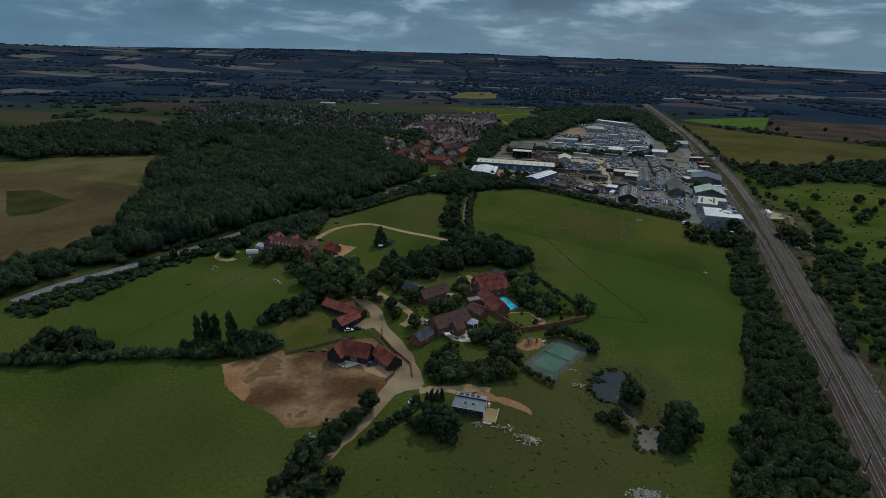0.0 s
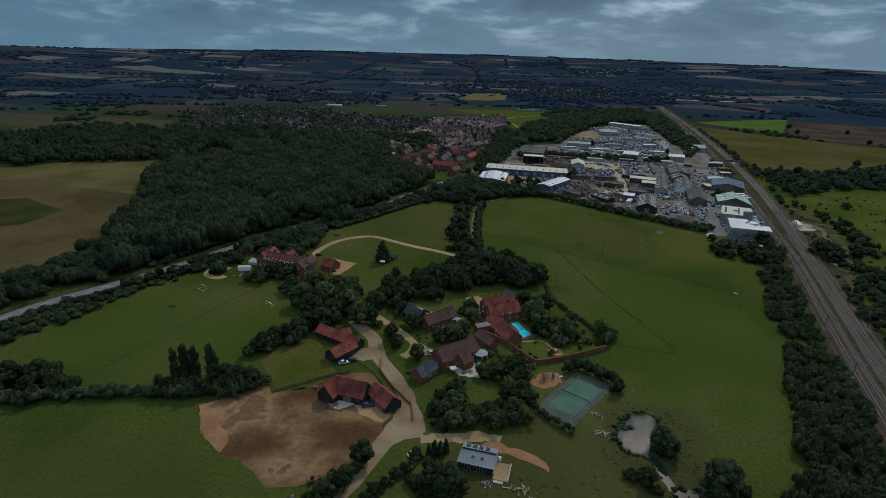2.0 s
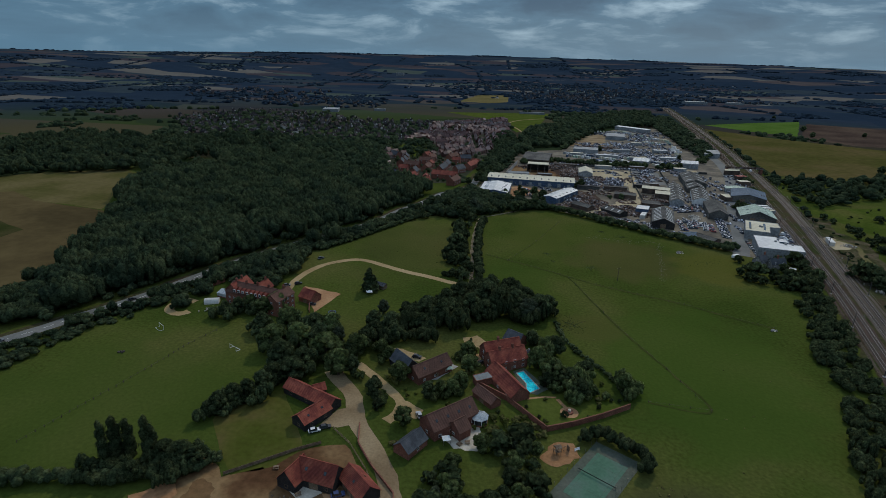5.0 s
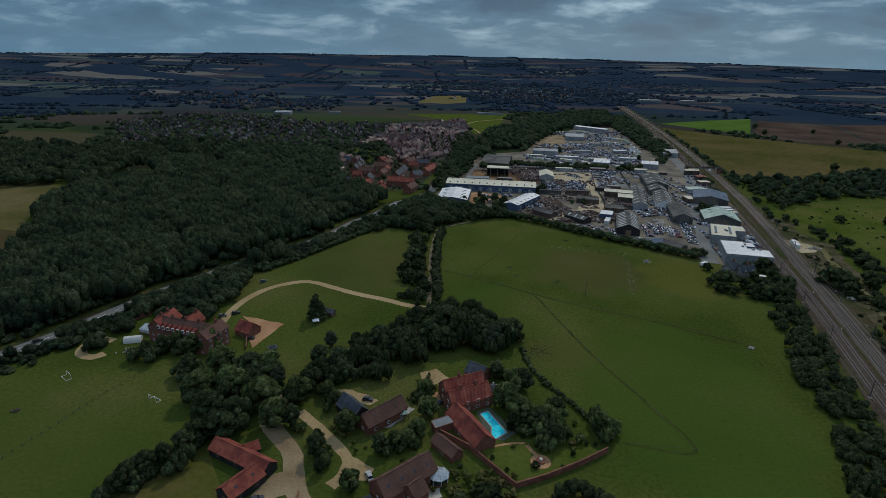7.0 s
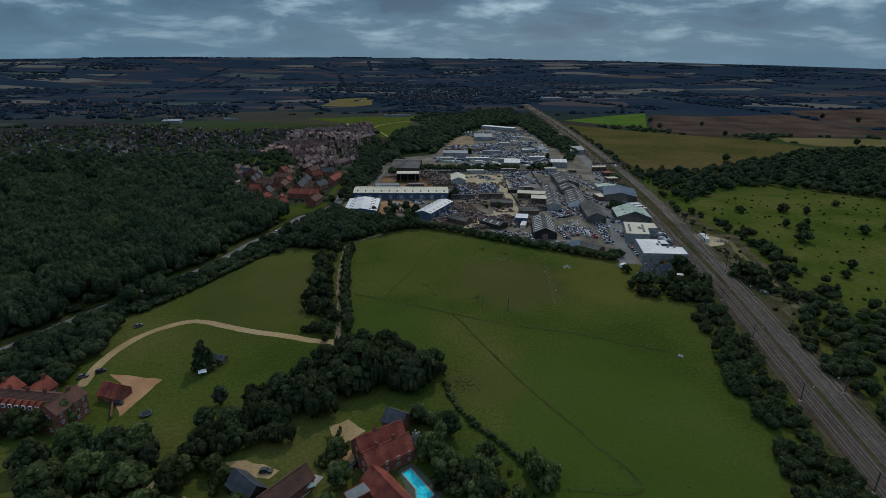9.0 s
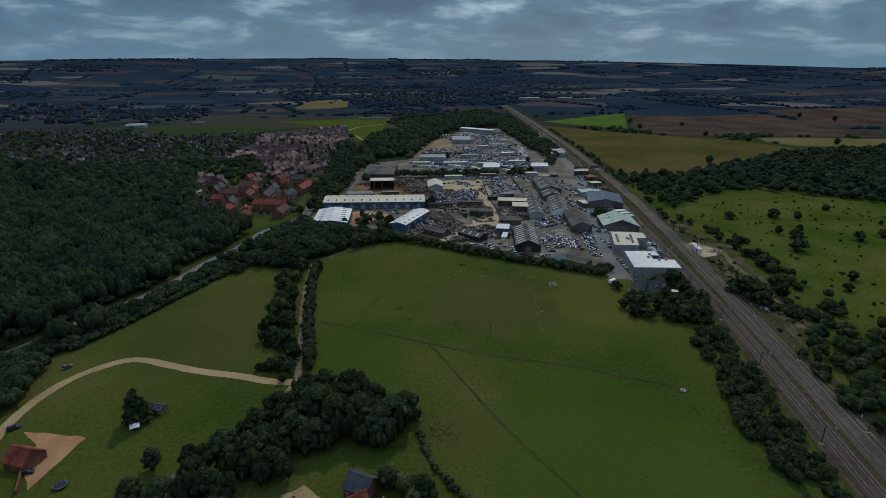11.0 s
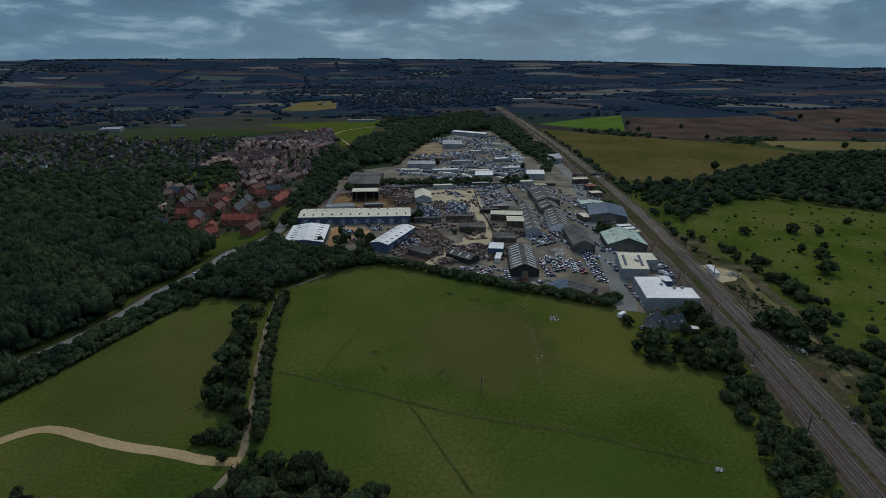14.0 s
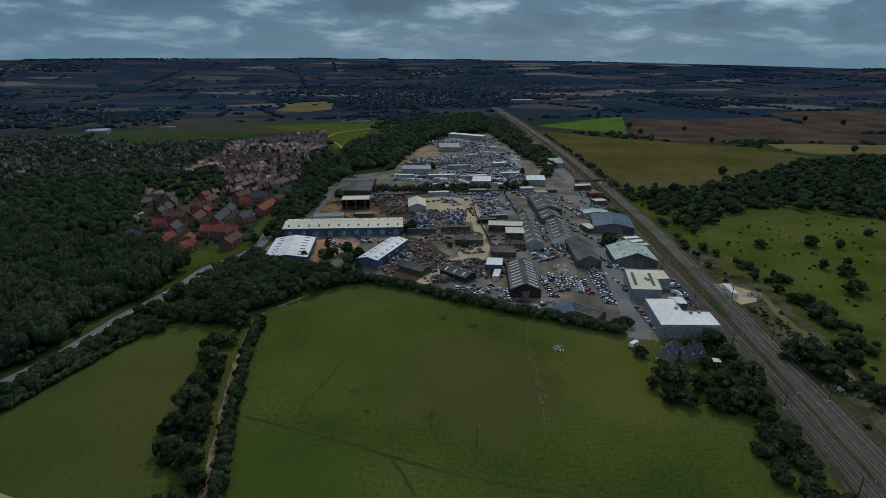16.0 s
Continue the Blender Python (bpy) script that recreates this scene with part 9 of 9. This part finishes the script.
def placed(poly, spacing, seed, share=0.85, away=()):
    rng = random.Random(seed)
    return [(x, y, 0.0) for x, y in scatter(poly, spacing, seed, away) if rng.random() < share]


far_houses("town_houses", [p for p in streets(TOWN_RED, 61, [(MAIN_ROAD, 12)]) if not inside(p[0], p[1], NEAR_TOWN) and not inside(p[0], p[1], TOWN_GREEN)], 1, "dense red brick housing beyond the estate")
far_houses("west_town_houses", [p for p in placed(TOWN_WEST, 17.0, 62, 0.7) if not inside(p[0], p[1], TOWN_GREEN)], 2, "dark brick housing among trees in the west", "far_wall", "far_roof", 0.78)
spread = []
for cx, cy, sx_, sy_, n in ((60, 2050, 230, 260, 190), (230, 2500, 420, 300, 160), (-320, 2500, 260, 200, 90), (-650, 1450, 220, 120, 90), (520, 2150, 240, 60, 60), (-900, 1700, 260, 160, 70), (500, 3000, 400, 200, 80)):
    for i in range(n):
        x, y = rh.gauss(cx, sx_ * 0.5), rh.gauss(cy, sy_ * 0.5)
        spread.append((x, y, far_height(x, y) * 0.97))
far_houses("village_houses", spread, 3, "scattered far village houses among trees", "far_wall", "far_roof", 0.9)
greens = [(x + rh.uniform(-8, 8), y + rh.uniform(-8, 8), rh.uniform(2.5, 5), rh.uniform(3, 8)) for x, y in scatter(TOWN_WEST, 13.0, 63)]
greens += [(x, y, rh.uniform(2.5, 5), rh.uniform(3, 8)) for x, y in scatter(TOWN_RED, 17.0, 64) if not inside(x, y, NEAR_TOWN)]
greens += [(x + rh.uniform(-14, 14), y + rh.uniform(-14, 14), rh.uniform(5, 9), rh.uniform(5, 10)) for x, y, z in spread for k in range(2)]
far_trees("town_trees", [p for p in greens if p[1] < 1330], 9, "garden trees among the town houses", "leaf_wood")
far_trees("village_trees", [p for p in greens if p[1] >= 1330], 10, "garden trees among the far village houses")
for x, y, w, d, h, r, lab in ((HALL[0], HALL[1], 34, 40, 6, 15, "wide white-roofed hall in the western town"), (HALL[0] + 95, HALL[1] + 60, 26, 10, 4, 15, "white-roofed hall in the western town"), (BLOCK[0], BLOCK[1], 40, 16, 16, 5, "tall pale block far off"), (-60, 1415, 60, 8, 4, 3, "long white pavilion beside the park"), (430, 2020, 70, 30, 7, 10, "long pale warehouse far off"), (560, 2060, 50, 24, 6, 10, "pale warehouse far beyond the fields")):
    a = radians(r)
    pts = [(x + i * math.cos(a) - j * math.sin(a), y + i * math.sin(a) + j * math.cos(a)) for i, j in ((-w / 2, -d / 2), (w / 2, -d / 2), (w / 2, d / 2), (-w / 2, d / 2))]
    flat_block("hall", pts, h, "felt", "metal_grey", lab, "building", 0.3).location.z = max(0.0, far_height(x, y) - 1.0)
strip("park_path", [(-60, 1075), (-75, 1130), (-95, 1180), (-80, 1260), (-20, 1330)], 3.0, 0.06, "sand", 0.2, 10, "pale path curving through the park")

# ---- the railway ----
TRACKS = [(RAIL_W, 2.05), (RAIL_W, -2.05), (RAIL_E, 2.05), (RAIL_E, -2.05)]
for course, offset in TRACKS:
    for gauge in (-0.72, 0.72):
        verts, faces = [], []
        for a, b in sides(curve_through(course, 12.0), offset + gauge + 0.07, -(offset + gauge) + 0.07):
            i = len(verts)
            verts += [(a.x, a.y, 0.3), (a.x, a.y, 0.52), (b.x, b.y, 0.52), (b.x, b.y, 0.3)]
            if i:
                faces += [(i - 4, i, i + 1, i - 3), (i - 3, i + 1, i + 2, i - 2), (i - 2, i + 2, i + 3, i - 1)]
        mesh_of("rail", verts, faces, "steel", label="shiny worn steel running rail", kind="structure")
for course, offset in TRACKS:
    pieces = []
    cube = np.array([(x_, y_, z_) for x_ in (-0.13, 0.13) for y_ in (-1.3, 1.3) for z_ in (0.28, 0.40)], float)
    tri = np.array([(0, 1, 3), (0, 3, 2), (4, 6, 7), (4, 7, 5), (0, 4, 5), (0, 5, 1), (2, 3, 7), (2, 7, 6), (1, 5, 7), (1, 7, 3)])
    fine_line = curve_through(course[1:9], 0.75)
    for (a, b), p, q in zip(sides(fine_line, offset, -offset), fine_line, fine_line[1:]):
        d = (q - p).normalized()
        rot = np.array([[d.x, -d.y, 0], [d.y, d.x, 0], [0, 0, 1]])
        pieces.append((cube @ rot.T + np.array([a.x, a.y, 0]), tri))
    v, f = joined(pieces)
    mesh_of("sleepers", v, f, "sleeper", label="closely spaced concrete sleepers under the rails", category="sleepers", kind="stuff")
strip("rail_path_west", RAIL_W, 1.4, 0.11, "ballast", 0.15, 10, "narrow worn path beside the tracks", offset=5.6)
strip("rail_path_east", RAIL_E, 1.4, 0.11, "clean_ballast", 0.15, 10, "narrow worn path beside the tracks", offset=-5.8)


def mast(x, y, rz):
    """A lattice mast with a cantilever for the overhead line."""
    e = thing("overhead_mast", x, y, rz, 0, "grey steel railway mast with cantilever arms", "mast", "railway masts")
    part("post", boxed(-0.16, -0.16, 0, 0.16, 0.16, 8.2), "mast", e)
    part("arm", boxed(0.16, -0.05, 6.4, 5.4, 0.05, 6.55), "mast", e)
    part("stay", boxed(0.16, -0.04, 7.4, 3.6, 0.04, 7.48), "mast", e)
    part("insulator", boxed(3.4, -0.08, 6.56, 3.6, 0.08, 7.4), "white", e)
    part("footing", boxed(-0.5, -0.5, -0.1, 0.5, 0.5, 0.45), "concrete", e)
    return e


proto = None
for course, s_ in ((RAIL_W, 1), (RAIL_E, -1)):
    line = curve_through(course, 1.0)
    for i, p in enumerate(line[:-1]):
        if i % 48 == (20 if s_ > 0 else 26) and p.y > 120:
            d = (line[i + 1] - p).normalized()
            q = p + Vector((-d.y, d.x, 0)) * 4.9 * s_
            rz = math.degrees(math.atan2(d.y, d.x)) - 90 * s_
            if proto is None:
                proto = mast(q.x, q.y, rz)
            else:
                copy_thing(proto, pose(q.x, q.y, 0, 0, 0, rz))
wires = bmesh.new()
for course, off in TRACKS:
    run = sides(curve_through(course, 24.0), off, -off)
    for (a, _), (b, _) in zip(run, run[1:]):
        n = Vector((0.02, 0, 0))
        prism(wires, [tuple((a - n)[:2]), tuple((b - n)[:2]), tuple((b + n)[:2]), tuple((a + n)[:2])], 5.6, 5.64)
tagged(part("overhead_wires", wires, "steel"), "thin overhead contact wires above the tracks", "wires", kind="stuff")

# the lineside hut and the bridge
e = thing("relay_hut", 208.0, 516.0, 80, 0, "long white lineside hut with a flat roof", "hut")
part("wall", boxed(-7.0, -1.5, 0, 7.0, 1.5, 2.8), "render", e)
part("roof", boxed(-7.2, -1.7, 2.804, 7.2, 1.7, 3.0, bevel=0.03), "metal_white", e)
for u in (-4, 0, 4):
    part("door", boxed(u - 0.5, -1.54, 0, u + 0.5, -1.502, 2.1), "metal_grey", e)
sheet("hut_yard", [(205, 500), (216, 503), (224, 516), (216, 532), (204, 528)], 0.078, "yard_sand", 0.8, 3, "sandy ground beside the lineside hut")
heap("lineside_clutter", 219.0, 512.0, 6.0, 4.0, 40, 0.9, "rubble", "pale concrete pieces beside the lineside hut", 90)
heap("lineside_clutter", 196.0, 420.0, 3.0, 3.0, 24, 0.7, "rubble", "pale rubbish beside the dirt track", 91)
e = thing("road_bridge", 226.0, 792.0, 8, 0, "dark girder footbridge across the railway", "bridge")
part("deck", boxed(-22, -1.6, 5.8, 22, 1.6, 6.3), "steel", e)
for s in (-1, 1):
    part("parapet", boxed(-22, s * 1.6 - 0.1, 6.304, 22, s * 1.6 + 0.1, 7.8), "scrap", e)
    part("abutment", boxed(s * 20 - 1.5, -2, 0, s * 20 + 1.5, 2, 5.796), "brick", e)

# road paint
dash = bmesh.new()
for (a, _), (b, _) in list(zip(sides(curve_through(MAIN_ROAD, 4.0), 0, 0), sides(curve_through(MAIN_ROAD, 4.0), 0, 0)[1:]))[::2]:
    d = (b - a).normalized()
    n = Vector((-d.y, d.x, 0)) * 0.1
    prism(dash, [tuple((a - n)[:2]), tuple((b - n)[:2]), tuple((b + n)[:2]), tuple((a + n)[:2])], 0.104, 0.11)
tagged(part("road_dashes", dash, "white"), "white dashed centre line of the main road", "road paint", kind="stuff")

# tussocks, thistles and stones in the grass
rg = random.Random(70)
spots = [(x, y, rg.uniform(0.3, 0.7), rg.uniform(0.1, 0.3)) for x, y in scatter(BIG_FIELD, 7.5, 71) if rg.random() < 0.2]
spots += [(x, y, rg.uniform(0.3, 0.9), rg.uniform(0.15, 0.5)) for x, y in scatter([(-40, 110), (60, 110), (70, 200), (34, 186), (10, 178), (-28, 158)], 3.2, 72) if rg.random() < 0.5]
spots += [(x, y, rg.uniform(0.3, 0.7), rg.uniform(0.12, 0.35)) for x, y in scatter([(5, 318), (22, 322), (24, 338), (8, 342)], 1.8, 73)]
spots += [(x, y, rg.uniform(0.3, 0.7), rg.uniform(0.12, 0.35)) for x, y in scatter(FIELD_NW, 7.0, 74) if rg.random() < 0.4]
spots += [(x, y, rg.uniform(0.3, 0.6), rg.uniform(0.12, 0.3)) for x, y in scatter([(86, 430), (112, 440), (118, 458), (98, 468), (84, 450)], 2.6, 77)]
thicket("tussocks", spots, "leaf_grass", 75, "coarse grass tussocks and thistles in the pasture", "grass", lobes=3, clumps=10, base=ICO1)
pieces = []
for i in range(420):
    u = rg.random()
    ax, ay = (80.5 - 9.5 * u, 476 - 74 * u) if rg.random() < 0.62 else (30 + 50 * u, 478 + 3 * math.sin(u * 9))
    pieces.append((ax + rg.gauss(0, 1.1), ay + rg.gauss(0, 2.0), rg.uniform(0.12, 0.42), rg.uniform(0.12, 0.3)))
thicket("pale_weeds", pieces, "weeds", 76, "pale dead weeds in a line across the pasture", "weeds", lobes=3, clumps=4, base=ICO1)

# rings of dark nettles and pale weeds in the pasture
for k, (x, y, r) in enumerate(((1.2, 433.6, 2.6), (28.7, 414.2, 4.6), (40.9, 496.0, 3.4), (54.4, 487.4, 4.4), (5.4, 420.0, 1.6), (15.0, 331.0, 6.0))):
    spots = [(x + r * rg.gauss(0, 0.45), y + r * rg.gauss(0, 0.4), rg.uniform(0.2, 0.55), rg.uniform(0.1, 0.3)) for i in range(int(26 * r))]
    thicket("nettle_patch", spots, "leaf", 300 + k, "low dark patch of nettles in the pasture", "weeds", lobes=3, clumps=8)
